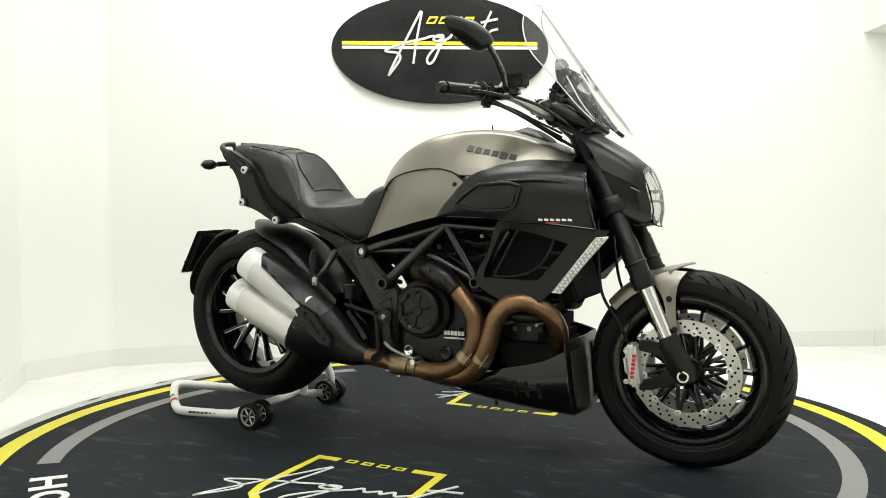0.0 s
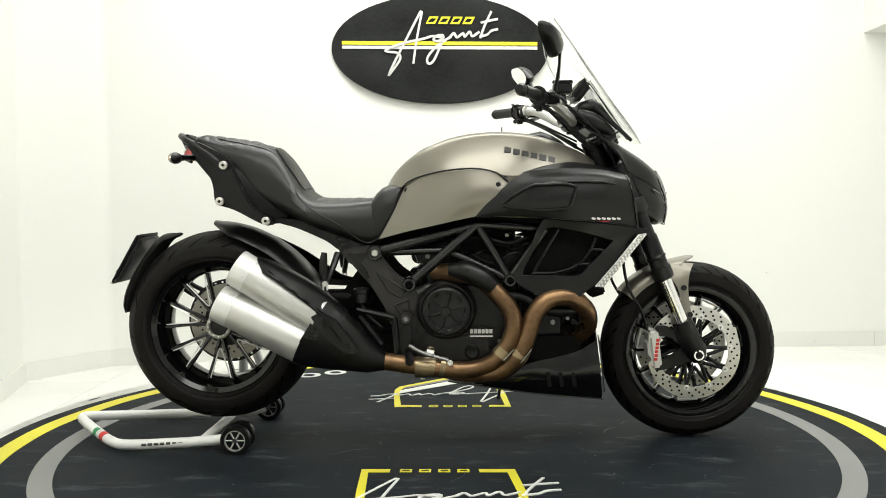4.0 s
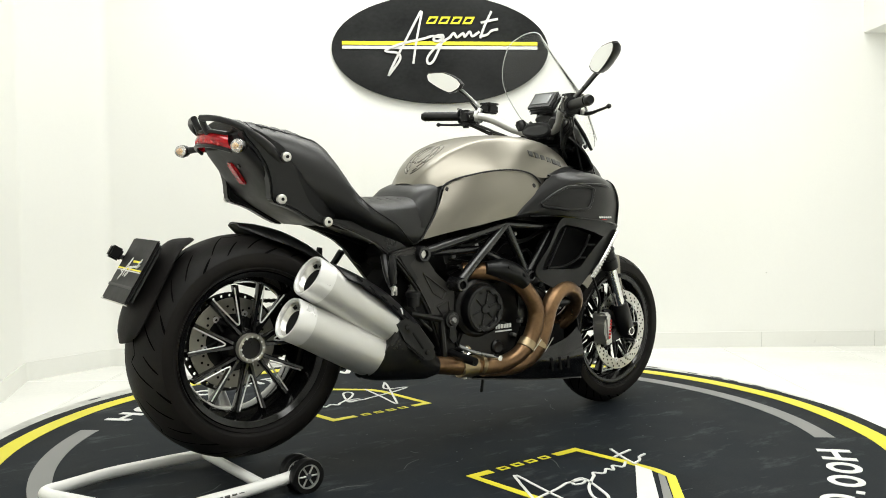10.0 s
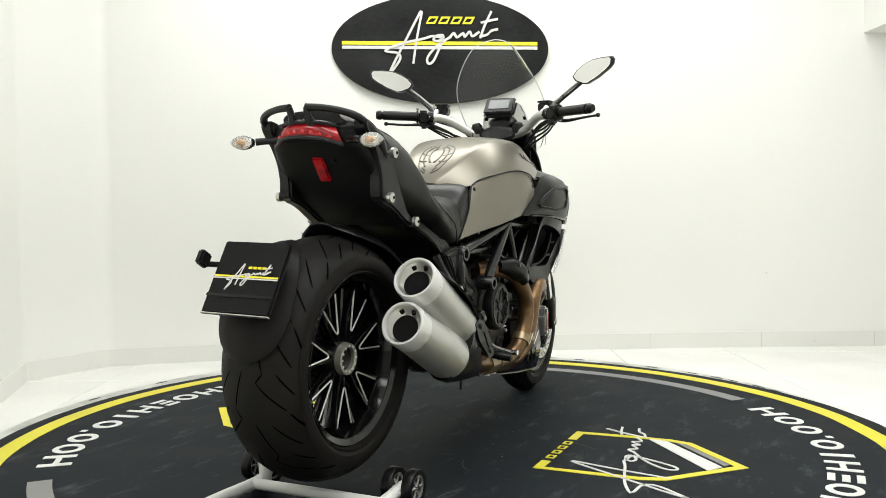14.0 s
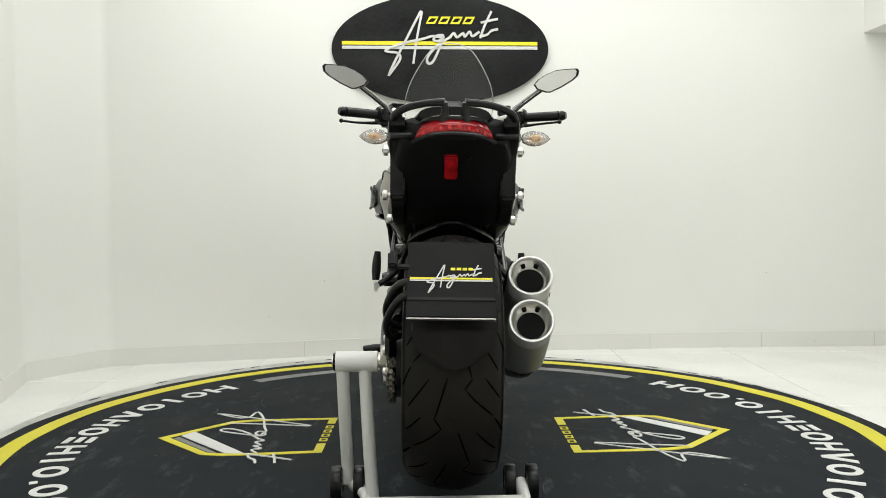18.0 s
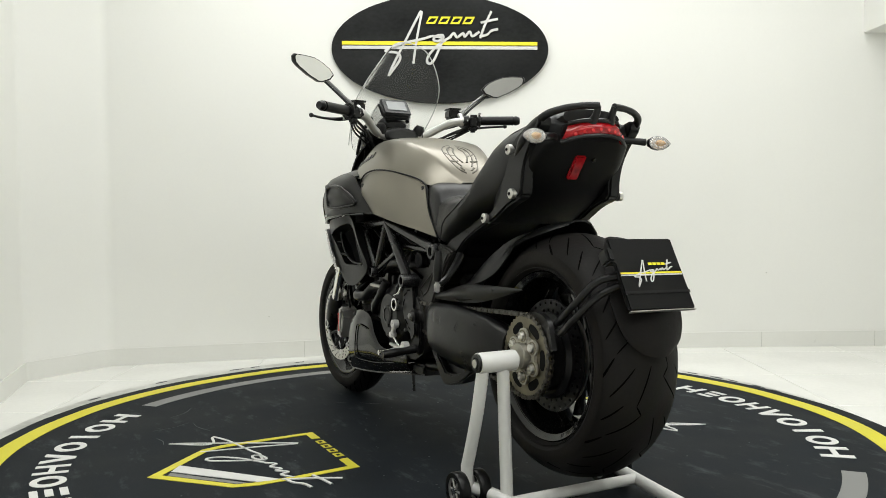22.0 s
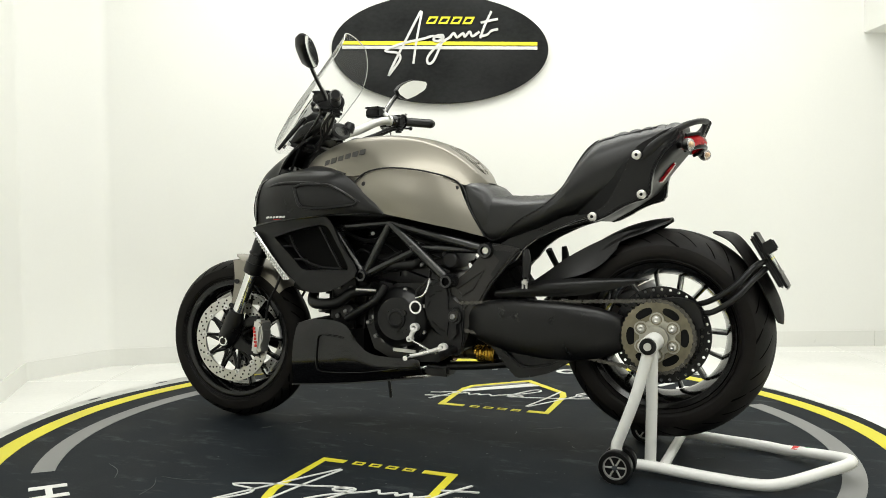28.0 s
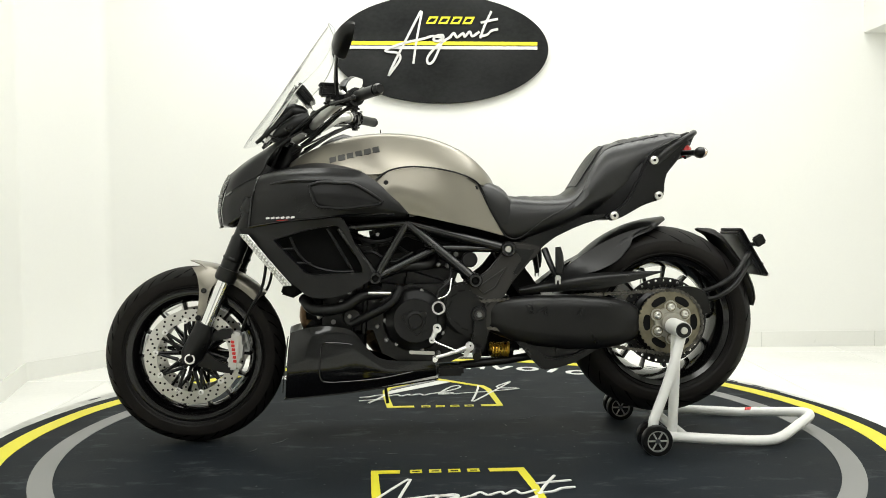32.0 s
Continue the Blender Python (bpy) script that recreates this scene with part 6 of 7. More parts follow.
part("guard_web", skin([[(-0.300, 0.120, 0.505), (-0.387, 0.118, 0.563), (-0.482, 0.116, 0.628), (-0.596, 0.112, 0.684), (-0.700, 0.108, 0.712)], [(-0.320, 0.140, 0.515), (-0.405, 0.136, 0.556), (-0.490, 0.130, 0.600), (-0.570, 0.124, 0.640), (-0.640, 0.120, 0.682)], [(-0.350, 0.158, 0.528), (-0.430, 0.158, 0.549), (-0.510, 0.152, 0.566), (-0.575, 0.143, 0.598), (-0.620, 0.132, 0.645)]], 20, 8, 0.004), BLKS, bike, "black side panel of the tyre hugger")
part("guard_hole", plate([(-0.394, 0.508), (-0.511, 0.517), (-0.434, 0.503)], 0.1715, 0.1765, 0), GAPBLK, bike)
SC = Vector((RA.x, 0.148, RA.z + 0.002))
teeth = []
for i in range(43 * 2):
    a = 2 * math.pi * i / 86
    r = 0.1085 if i % 2 else 0.103
    teeth.append((SC.x + r * math.cos(a), SC.z + r * math.sin(a)))
sp = part("rear_sprocket", plate(teeth, SC.y - 0.004, SC.y + 0.004, 0), SPROCK, bike, "worn steel rear sprocket", False)
for i in range(6):
    a0 = math.pi / 3 * i
    rows = [[SC + Vector((r * math.cos(a0 + b), 0.0048, r * math.sin(a0 + b))) for r in (0.079 - w, 0.079 + w)] for b, w in ((-0.33, 0.002), (-0.31, 0.0065), (-0.26, 0.0095), (-0.13, 0.0115), (0, 0.012), (0.13, 0.0115), (0.26, 0.0095), (0.31, 0.0065), (0.33, 0.002))]
    part("sprocket_window", grid(rows), GAPBLK, sp)
    c = SC + Vector((0.052 * math.cos(a0 + 0.5), 0.008, 0.052 * math.sin(a0 + 0.5)))
    part("carrier_lobe", lathe([(0, 0), (0.021, 0), (0.021, 0.006), (0, 0.006)], c, (0, 1, 0), 16), WARMS, sp)
    part("nut_seat", lathe([(0.0135, 0), (0.0165, 0), (0.0165, 0.0008), (0.0135, 0.0008)], c + Vector((0, 0.006, 0)), (0, 1, 0), 16, True), SPROCK, sp)
    part("nut", lathe([(0, 0), (0.012, 0), (0.011, 0.008), (0.006, 0.010), (0, 0.007)], c + Vector((0, 0.006, 0)), (0, 1, 0), 12), STEEL, sp)
part("sprocket_carrier", lathe([(0, 0), (0.054, 0), (0.052, 0.012), (0.040, 0.013), (0.040, 0.009), (0.034, 0.009), (0.034, 0.030), (0, 0.030)], SC, (0, 1, 0), 32), WARMS, sp)
FS = Vector((-0.075, 0.148, 0.43))
loop = [SC + Vector((0.1065 * math.cos(radians(a)), 0, 0.1065 * math.sin(radians(a)))) for a in range(84, 285, 6)] + [FS + Vector((0.038 * math.cos(radians(a)), 0, 0.038 * math.sin(radians(a)))) for a in range(-88, 85, 20)]
loop = loop + [loop[0]]
dense = []
for a, b in zip(loop, loop[1:]):
    k = max(1, int((b - a).length / 0.002))
    dense += [a.lerp(b, i / k) for i in range(k)]
links, run, last = [dense[0]], 0.0, dense[0]
for q in dense[1:]:
    run += (q - last).length
    last = q
    if run >= 0.0159:
        links.append(q)
        run = 0.0
chain = bmesh.new()
for n, (a, b) in enumerate(zip(links, links[1:])):
    d = (b - a).normalized()
    up = Vector((-d.z, 0, d.x))
    chain = add(chain, lathe([(0, -0.0098), (0.0028, -0.0098), (0.0028, 0.0098), (0, 0.0098)], a, (0, 1, 0), 8))
    for y0, y1 in (((-0.0085, -0.0062), (0.0062, 0.0085)) if n % 2 else ((-0.0058, -0.0036), (0.0036, 0.0058))):
        bm = bmesh.new()
        prof = [(-0.006, 0), (-0.004, 0.0048), (0.002, 0.0062), (0.008, 0.0030), (0.014, 0.0062), (0.020, 0.0048), (0.022, 0), (0.020, -0.0048), (0.014, -0.0062), (0.008, -0.0030), (0.002, -0.0062), (-0.004, -0.0048)]
        lo = [bm.verts.new(a + d * p + up * q + Vector((0, y0, 0))) for p, q in prof]
        hi = [bm.verts.new(a + d * p + up * q + Vector((0, y1, 0))) for p, q in prof]
        bm.faces.new(lo)
        bm.faces.new(hi)
        for k in range(12):
            bm.faces.new((lo[k], lo[(k + 1) % 12], hi[(k + 1) % 12], hi[k]))
        chain = add(chain, bm)
ch = part("chain", chain, CHAINM, bike, "greasy drive chain", False)
ch["kind"] = "stuff"

# ---- plate holder ----
PC = Vector((-1.050, 0.008, 0.618))
PM = pose(PC.x, PC.y, PC.z, 0, 30, 0)
holder = part("plate_holder", moved(box((0.010, 0, 0), (0.014, 0.178, 0.170), 0.006), PM), BLKS, bike, "black number plate holder")
part("number_plate", moved(box((-0.002, 0, 0.0), (0.008, 0.192, 0.184), 0.004), PM), PLATEB, bike, "black show plate with stripe and flourish")
part("plate_edge", moved(box((-0.002, 0, -0.093), (0.010, 0.192, 0.0025), 0.0008), PM), STEEL, bike)
part("plate_stripe", moved(box((-0.0065, 0, 0.001), (0.002, 0.180, 0.004), 0), PM), YELLOWT, bike, "yellow stripe")
part("plate_stripe", moved(box((-0.0065, 0, -0.004), (0.002, 0.180, 0.003), 0), PM), WHITEP, bike, "white stripe")
for k in range(4):
    part("lettering_bar", moved(box((-0.0065, -0.004 - 0.013 * k, 0.024), (0.002, 0.010, 0.006), 0), PM), YELLOWT, bike, "yellow bar")
sc = script(bike, 0, 0, 0.058, 0.0026, -0.001, 0.0006, WHITEP)
sc.data.transform(PM @ Matrix.Translation((-0.0072, -0.005, 0.006)) @ Matrix(((0, 0, -1, 0), (-1, 0, 0, 0), (0, 1, 0, 0), (0, 0, 0, 1))))
part("plate_strap", moved(box((-0.007, 0, -0.048), (0.003, 0.190, 0.008), 0.001), PM), BLKS, bike)
part("plate_light_arm", moved(box((-0.002, 0.108, 0.030), (0.012, 0.040, 0.012), 0.003), PM), BLKS, bike)
part("plate_light", moved(box((-0.022, 0.128, 0.034), (0.036, 0.020, 0.036), 0.005), PM), BLKS, bike, "small plate light")
part("plate_mudguard", skin([[(-0.885 - 0.007 * (1 - k * k), 0.012 * k, 0.698 + 0.004 * (1 - k * k)), (-0.945 - 0.013 * (1 - k * k), 0.062 * k, 0.668 + 0.022 * (1 - k * k)), (-1.002 - 0.022 * (1 - k * k), 0.092 * k, 0.590 + 0.014 * (1 - k * k)), (-1.040 - 0.028 * (1 - k * k), 0.098 * k, 0.522), (-1.062 - 0.024 * (1 - k * k), 0.078 * k, 0.465), (-1.072 - 0.014 * (1 - k * k), 0.042 * k, 0.436 - 0.008 * (1 - k * k))] for k in (-1, -0.6, 0, 0.6, 1)], 24, 14, 0.005), RUBBER, bike, "black plate mudguard")
for dz in (0.0, 0.035):
    part("plate_arm", tube([(-0.850, 0.125, 0.465 + dz * 0.6), (-0.900, 0.148, 0.470 + dz), (-0.960, 0.154, 0.510 + dz), (-1.010, 0.128, 0.565 + dz), (-1.040, 0.085, 0.595 + dz * 0.6)], 0.0085, 10), BLKS, bike, "black tubular plate arm")
part("arm_bracket", skin([[(-0.85, 0.135, 0.415), (-0.82, 0.135, 0.455), (-0.78, 0.130, 0.470), (-0.72, 0.130, 0.470)], [(-0.885, 0.150, 0.425), (-0.862, 0.150, 0.492), (-0.80, 0.140, 0.510), (-0.74, 0.130, 0.500)]], 12, 3, 0.012), BLKS, bike)

# ---- headlight, cowl and windscreen ----
def cowl_ring(x, zt, zb, w, n=24):
    zc, h = (zt + zb) / 2, (zt - zb) / 2
    return [Vector((x, w * math.copysign(abs(math.cos(a)) ** 0.8, math.cos(a)), zc + h * math.copysign(abs(math.sin(a)) ** 0.9, math.sin(a)))) for a in (2 * math.pi * j / n for j in range(n))]


part("headlight_cowl", moved(loft([cowl_ring(*q) for q in ((0.600, 0.935, 0.83, 0.075), (0.65, 0.905, 0.755, 0.088), (0.690, 0.880, 0.735, 0.084), (0.712, 0.870, 0.730, 0.066))]), STEER), BLKG, bike, "gloss black headlight cowl")
NAC = [[(0.467, 0.115, 1.033), (0.530, 0.126, 0.990), (0.572, 0.131, 0.940), (0.596, 0.131, 0.893), (0.640, 0.122, 0.868), (0.688, 0.104, 0.842), (0.722, 0.074, 0.818)],
       [(0.468, 0.085, 1.042), (0.540, 0.096, 1.000), (0.588, 0.100, 0.960), (0.634, 0.100, 0.926), (0.670, 0.092, 0.900), (0.698, 0.078, 0.876), (0.714, 0.063, 0.858)],
       [(0.469, 0.045, 1.048), (0.546, 0.050, 1.005), (0.600, 0.052, 0.970), (0.650, 0.050, 0.938), (0.684, 0.046, 0.912), (0.704, 0.042, 0.894), (0.712, 0.036, 0.886)],
       [(0.470, 0.0, 1.050), (0.550, 0.0, 1.007), (0.605, 0.0, 0.973), (0.655, 0.0, 0.942), (0.690, 0.0, 0.914), (0.708, 0.0, 0.900), (0.715, 0.0, 0.894)]]
part("headlight_nacelle", moved(skin(NAC + [[(x, -y, z) for x, y, z in r] for r in NAC[-2::-1]], 36, 24, 0.006), STEER), BLKS, bike, "satin black headlight nacelle")
shell = skin([[(0.594, 0.128, 0.889), (0.640, 0.120, 0.865), (0.688, 0.102, 0.839), (0.724, 0.074, 0.815)], [(0.618, 0.123, 0.81), (0.656, 0.117, 0.80), (0.698, 0.100, 0.788), (0.732, 0.070, 0.772)], [(0.648, 0.098, 0.748), (0.670, 0.094, 0.733), (0.700, 0.082, 0.724), (0.730, 0.058, 0.728)], [(0.652, 0.0, 0.738), (0.674, 0.0, 0.726), (0.702, 0.0, 0.716), (0.736, 0.0, 0.718)]], 18, 16, 0.005)
for bm in (shell, mirror(shell)):
    part("headlight_shell", moved(bm, STEER), BLKG, bike, "gloss black lower headlight shell")
both("nacelle_slot", moved(box((0.705, 0.096, 0.828), (0.028, 0.003, 0.004), 0.001, (0, 28, -28)), STEER), STALK, bike)
LEN = [[(0.702, 0.062, 0.880), (0.716, 0.066, 0.85), (0.728, 0.067, 0.815), (0.736, 0.064, 0.77), (0.734, 0.052, 0.730)], [(0.714, 0.036, 0.893), (0.732, 0.040, 0.858), (0.744, 0.042, 0.818), (0.750, 0.040, 0.767), (0.744, 0.032, 0.722)], [(0.717, 0.0, 0.897), (0.737, 0.0, 0.860), (0.750, 0.0, 0.820), (0.756, 0.0, 0.765), (0.748, 0.0, 0.719)]]
part("headlight_glass", moved(skin(LEN + [[(x, -y, z) for x, y, z in r] for r in LEN[-2::-1]], 18, 16, 0), STEER), LENS, bike, "clear headlight glass")
part("headlight_reflector", moved(loft([cowl_ring(*q) for q in ((0.690, 0.884, 0.724, 0.066), (0.710, 0.880, 0.726, 0.064), (0.724, 0.856, 0.729, 0.059), (0.736, 0.825, 0.734, 0.048))]), STEER), POLISH, bike, "bright headlight reflector")
for z in (0.792, 0.822):
    part("headlight_bar", moved(tube([(0.728, -0.064, z), (0.744, -0.038, z), (0.749, 0, z), (0.744, 0.038, z), (0.728, 0.064, z)], 0.0036, 8), STEER), STALK, bike, "dark headlight bar")
part("lamp_rim", moved(tube([(x + 0.001, y, z) for x, y, z in LEN[0]] + [(0.750, 0.0, 0.716)] + [(x + 0.001, -y, z) for x, y, z in reversed(LEN[0])], 0.0022, 8, 60), STEER), BLKG, bike)
SCREEN_HALF = [[(0.668, 0.0, 0.985), (0.655, 0.05, 0.99), (0.625, 0.10, 1.005), (0.575, 0.135, 1.03)], [(0.645, 0.0, 1.021), (0.628, 0.06, 1.03), (0.595, 0.12, 1.045), (0.535, 0.155, 1.075)], [(0.575, 0.0, 1.115), (0.560, 0.065, 1.12), (0.525, 0.130, 1.135), (0.465, 0.172, 1.165)], [(0.500, 0.0, 1.225), (0.487, 0.062, 1.225), (0.452, 0.120, 1.23), (0.403, 0.160, 1.235)], [(0.425, 0.0, 1.335), (0.418, 0.045, 1.33), (0.396, 0.090, 1.32), (0.366, 0.126, 1.302)], [(0.376, 0.0, 1.403), (0.374, 0.026, 1.400), (0.367, 0.054, 1.390), (0.354, 0.084, 1.364)]]
part("windscreen", moved(skin([[(x, -y, z) for x, y, z in reversed(r[1:])] + r for r in SCREEN_HALF], 28, 26, 0), STEER), SHIELDG, bike, "tall clear windscreen")
rim = [(0.585, 0.142, 1.025), (0.540, 0.156, 1.073), (0.466, 0.173, 1.165), (0.403, 0.161, 1.235), (0.366, 0.127, 1.303), (0.354, 0.085, 1.365), (0.367, 0.054, 1.391), (0.374, 0.026, 1.402), (0.377, 0.0, 1.406)]
for bm in (tube(rim, 0.0018, 6, 40), mirror(tube(rim, 0.0018, 6, 40))):
    part("windscreen_edge", moved(bm, STEER), EDGEM, bike)
side_rail = [(0.482, 0.072, 1.172), (0.508, 0.086, 1.130), (0.532, 0.096, 1.090), (0.562, 0.100, 1.050), (0.600, 0.090, 1.000)]
smoked = [side_rail, [(0.494, 0.050, 1.184), (0.510, 0.060, 1.158), (0.528, 0.076, 1.122), (0.566, 0.074, 1.066), (0.608, 0.066, 1.008)], [(0.498, 0.0, 1.188), (0.516, 0.0, 1.162), (0.536, 0.0, 1.126), (0.574, 0.0, 1.070), (0.614, 0.0, 1.012)]]
part("smoked_screen", moved(skin(smoked + [[(x, -y, z) for x, y, z in r] for r in smoked[-2::-1]], 20, 18, 0), STEER), SMOKE, bike, "smoked inner screen")
for bm in (tube(side_rail, 0.0022, 6, 30), mirror(tube(side_rail, 0.0022, 6, 30))):
    part("smoked_edge", moved(bm, STEER), EDGEM, bike)
sill = tube([(0.495, 0.108, 1.098), (0.552, 0.106, 1.046), (0.615, 0.092, 0.993)], [0.007, 0.008, 0.006], 8)
for bm in (sill, mirror(sill)):
    part("screen_sill", moved(bm, STEER), BLKM, bike)
part("dashboard", moved(moved(box((0.016, 0, 0), (0.026, 0.124, 0.088), 0.012, (0, 0, 0), 3), pose(0.452, 0.004, 1.166, 0, 38, 0)), STEER), BLKS, bike, "black instrument cluster")
part("display_frame", moved(moved(box((-0.001, 0, 0.002), (0.012, 0.118, 0.080), 0.009, (0, 0, 0), 3), pose(0.452, 0.004, 1.166, 0, 38, 0)), STEER), BLKS, bike)
part("display", moved(moved(box((-0.0075, 0, 0.003), (0.004, 0.084, 0.048), 0.004), pose(0.452, 0.004, 1.166, 0, 38, 0)), STEER), SCREEN, bike, "glassy grey display")
for k in (-1, 0, 1):
    part("display_button", moved(moved(box((-0.007, 0.016 * k, -0.031), (0.003, 0.007, 0.004), 0.001), pose(0.452, 0.004, 1.166, 0, 38, 0)), STEER), BLKG, bike)
part("dash_base", moved(loft([cowl_ring(*q) for q in ((0.450, 1.112, 1.088, 0.040), (0.465, 1.126, 1.080, 0.052), (0.500, 1.136, 1.072, 0.056), (0.540, 1.116, 1.058, 0.048))]), STEER), BLKS, bike)
part("tank_display", moved(loft([[Vector((x, -0.003 + w * math.cos(q), z + h * math.sin(q))) for q in (2 * math.pi * k / 28 for k in range(28))] for x, z, w, h in ((0.408, 1.057, 0.066, 0.022), (0.412, 1.058, 0.074, 0.029), (0.440, 1.060, 0.075, 0.031), (0.476, 1.058, 0.060, 0.024))]), STEER), BLKS, bike, "black lower display hood")
part("tank_screen", moved(loft([[Vector((x, -0.003 + 0.060 * math.cos(q), 1.057 + 0.0175 * math.sin(q))) for q in (2 * math.pi * k / 28 for k in range(28))] for x in (0.4055, 0.412)]), STEER), DARKGLASS, bike, "dark lower display glass")
part("dash_bracket", moved(box((0.53, 0, 1.06), (0.07, 0.07, 0.09), 0.02, (0, -30, 0)), STEER), BLKM, bike)
for s in (-1, 1):
    for p in ((0.640, 0.072, 1.027), (0.552, 0.078, 1.150)):
        part("screen_bolt", moved(lathe([(0, 0.009), (0.006, 0.0085), (0.008, 0.006), (0.008, 0), (0, 0)], (p[0] - 0.040, p[1] * s, p[2] - 0.026), (0.75, 0.25 * s, 0.6), 12), STEER), BLKM, bike)
    part("riser_cover", moved(tube([(0.440, 0.088 * s, 1.078), (0.470, 0.090 * s, 1.066), (0.520, 0.092 * s, 1.038), (0.556, 0.092 * s, 1.016)], [0.018, 0.027, 0.024, 0.010], 14), STEER), BLKS, bike, "black riser cover")
    part("clamp_knob", moved(lathe([(0, 0.022), (0.014, 0.020), (0.021, 0.008), (0.021, -0.016), (0.012, -0.022), (0, -0.022)], (0.420, 0.082 * s, 1.080), (-0.3, 0.2 * s, 1), 16), STEER), BLKS, bike)

# ---- handlebar, levers and mirrors ----
part("handlebar", moved(tube([(0.300, -0.235, 1.118), (0.345, -0.180, 1.110), (0.405, -0.115, 1.070), (0.430, -0.06, 1.055), (0.432, 0.0, 1.055), (0.430, 0.06, 1.055), (0.405, 0.115, 1.070), (0.345, 0.180, 1.110), (0.300, 0.235, 1.118)], 0.0155, 16, 60), STEER), GREYM, bike, "silver tapered handlebar")
for s in (-1, 1):
    G = lambda f, dx=0.0, dz=0.0: Vector((0.312 - 0.092 * f + dx, s * (0.225 + 0.178 * f), 1.118 + 0.004 * f + dz))
    grip = part("grip", moved(tube([G(0.30), G(0.35), G(0.90), G(0.93)], [0.017, 0.0175, 0.0175, 0.0185], 16, smooth=False), STEER), BLKS, bike, "black rubber grip")
    part("bar_end", moved(tube([G(0.93), G(0.97), G(1.0), G(1.06)], [0.013, 0.018, 0.018, 0.013], 14, smooth=False), STEER), BLKM, bike)
    part("switch_unit", moved(moved(box((0, 0, 0), (0.046, 0.050, 0.054), 0.012, (0, 0, 0), 3), pose(*G(0.17, 0.0, -0.004), 0, 0, 27 * s)), STEER), BLKS, bike, "black switch housing")
    part("switch_collar", moved(tube([G(-0.02), G(0.02), G(0.08)], 0.021, 14, smooth=False), STEER), BLKM, bike)
    part("lever_clamp", moved(moved(box((0, 0, 0), (0.042, 0.040, 0.034), 0.008), pose(*G(0.06, 0.030, -0.006), 0, 0, 27 * s)), STEER), BLKM, bike)
    part("lever", moved(tube([G(0.06, 0.052, -0.012), G(0.30, 0.080 - 0.004 * s, -0.022), G(0.70, 0.090 - 0.006 * s, -0.022 - 0.005 * s), G(1.04, 0.086 - 0.008 * s, -0.020 - 0.006 * s)], [0.009, 0.0072, 0.005, 0.0045, 0.0045], 10), STEER), BLKM, bike, "black hand lever")
    part("lever_ball", moved(lathe([(0, -0.0085), (0.006, -0.006), (0.0085, 0), (0.006, 0.006), (0, 0.0085)], G(1.04, 0.086 - 0.008 * s, -0.020 - 0.006 * s), (0, 1, 0), 14), STEER), BLKM, bike)
    for k, (dx, dz, sz) in enumerate(((-0.026, 0.012, 0.010), (-0.026, -0.006, 0.008), (-0.022, 0.026, 0.007))):
        part("switch_button", moved(moved(box((0, 0, 0), (0.008, sz * 1.6, sz), 0.002), pose(*G(0.13 + 0.05 * k, dx, dz), 0, 0, 27 * s)), STEER), STALK if k == 2 else BLKM, bike)
    part("banjo", moved(lathe([(0, -0.006), (0.009, -0.006), (0.009, 0.006), (0, 0.006)], G(-0.08, 0.058, 0.0), (1, 0, 0.3), 14), STEER), STEEL, bike)
    part("lever_adjuster", moved(lathe([(0, -0.008), (0.007, -0.008), (0.007, 0.008), (0, 0.008)], G(0.20, 0.066, -0.016), (0, 0, 1), 12), STEER), STEEL, bike)
    part("switch_flange", moved(tube([G(0.262), G(0.268), G(0.288), G(0.293)], [0.022, 0.0285, 0.0285, 0.022], 20, smooth=False), STEER), BLKS, bike)
    part("switch_lobe", moved(moved(box((0, 0, 0), (0.030, 0.034, 0.022), 0.008, (0, 0, 0), 3), pose(*G(0.14, -0.006, -0.034), 0, 0, 27 * s)), STEER), BLKM, bike)
    part("mirror_clamp", moved(tube([G(-0.09), G(-0.03)], 0.0205, 16, smooth=False), STEER), ALU, bike, "silver mirror clamp")
    part("clamp_bolt", moved(lathe([(0, 0.004), (0.005, 0.004), (0.005, -0.004), (0, -0.004)], G(-0.06, -0.020, -0.006), (-1, 0, 0), 10), STEER), BLKM, bike)
    part("mirror_post", moved(tube([G(-0.06, 0.006, 0.012), G(-0.05, 0.020, 0.026)], [0.011, 0.010], 12, smooth=False), STEER), ALU, bike)
    part("grip_ring", moved(tube([G(0.295), G(0.31)], 0.0205, 16, smooth=False), STEER), BLKM, bike)
    part("master_cylinder", moved(tube([G(-0.05, 0.055, 0.0), G(0.10, 0.052, -0.002)], 0.013, 12, smooth=False), STEER), BLKM, bike)
    part("fluid_reservoir", moved(moved(box((0, 0, 0), (0.060, 0.048, 0.034), 0.006), pose(0.372, s * 0.206, 1.146, 0, 0, 10 * s)), STEER), BLKS, bike, "black fluid reservoir")
    part("reservoir_lid", moved(moved(box((0, 0, 0.020), (0.064, 0.052, 0.007), 0.003), pose(0.372, s * 0.206, 1.146, 0, 0, 10 * s)), STEER), BLKM, bike)
    for k in range(3):
        part("cable", moved(tube([G(0.10 + 0.04 * k, 0.012 * k - 0.008, -0.030), G(-0.10, 0.030 + 0.012 * k, -0.045 - 0.010 * k), (0.400 + 0.012 * k, 0.130 * s, 1.040 - 0.014 * k), (0.470, 0.085 * s, 1.000 - 0.012 * k)], 0.0036, 8, 24), STEER), BLKS, bike)
    part("cable", moved(tube([G(0.12, 0.0, -0.02), (0.36, 0.17 * s, 1.060), (0.44, 0.10 * s, 1.00), (0.50, 0.07 * s, 0.96)], 0.005, 8), STEER), BLKS, bike)
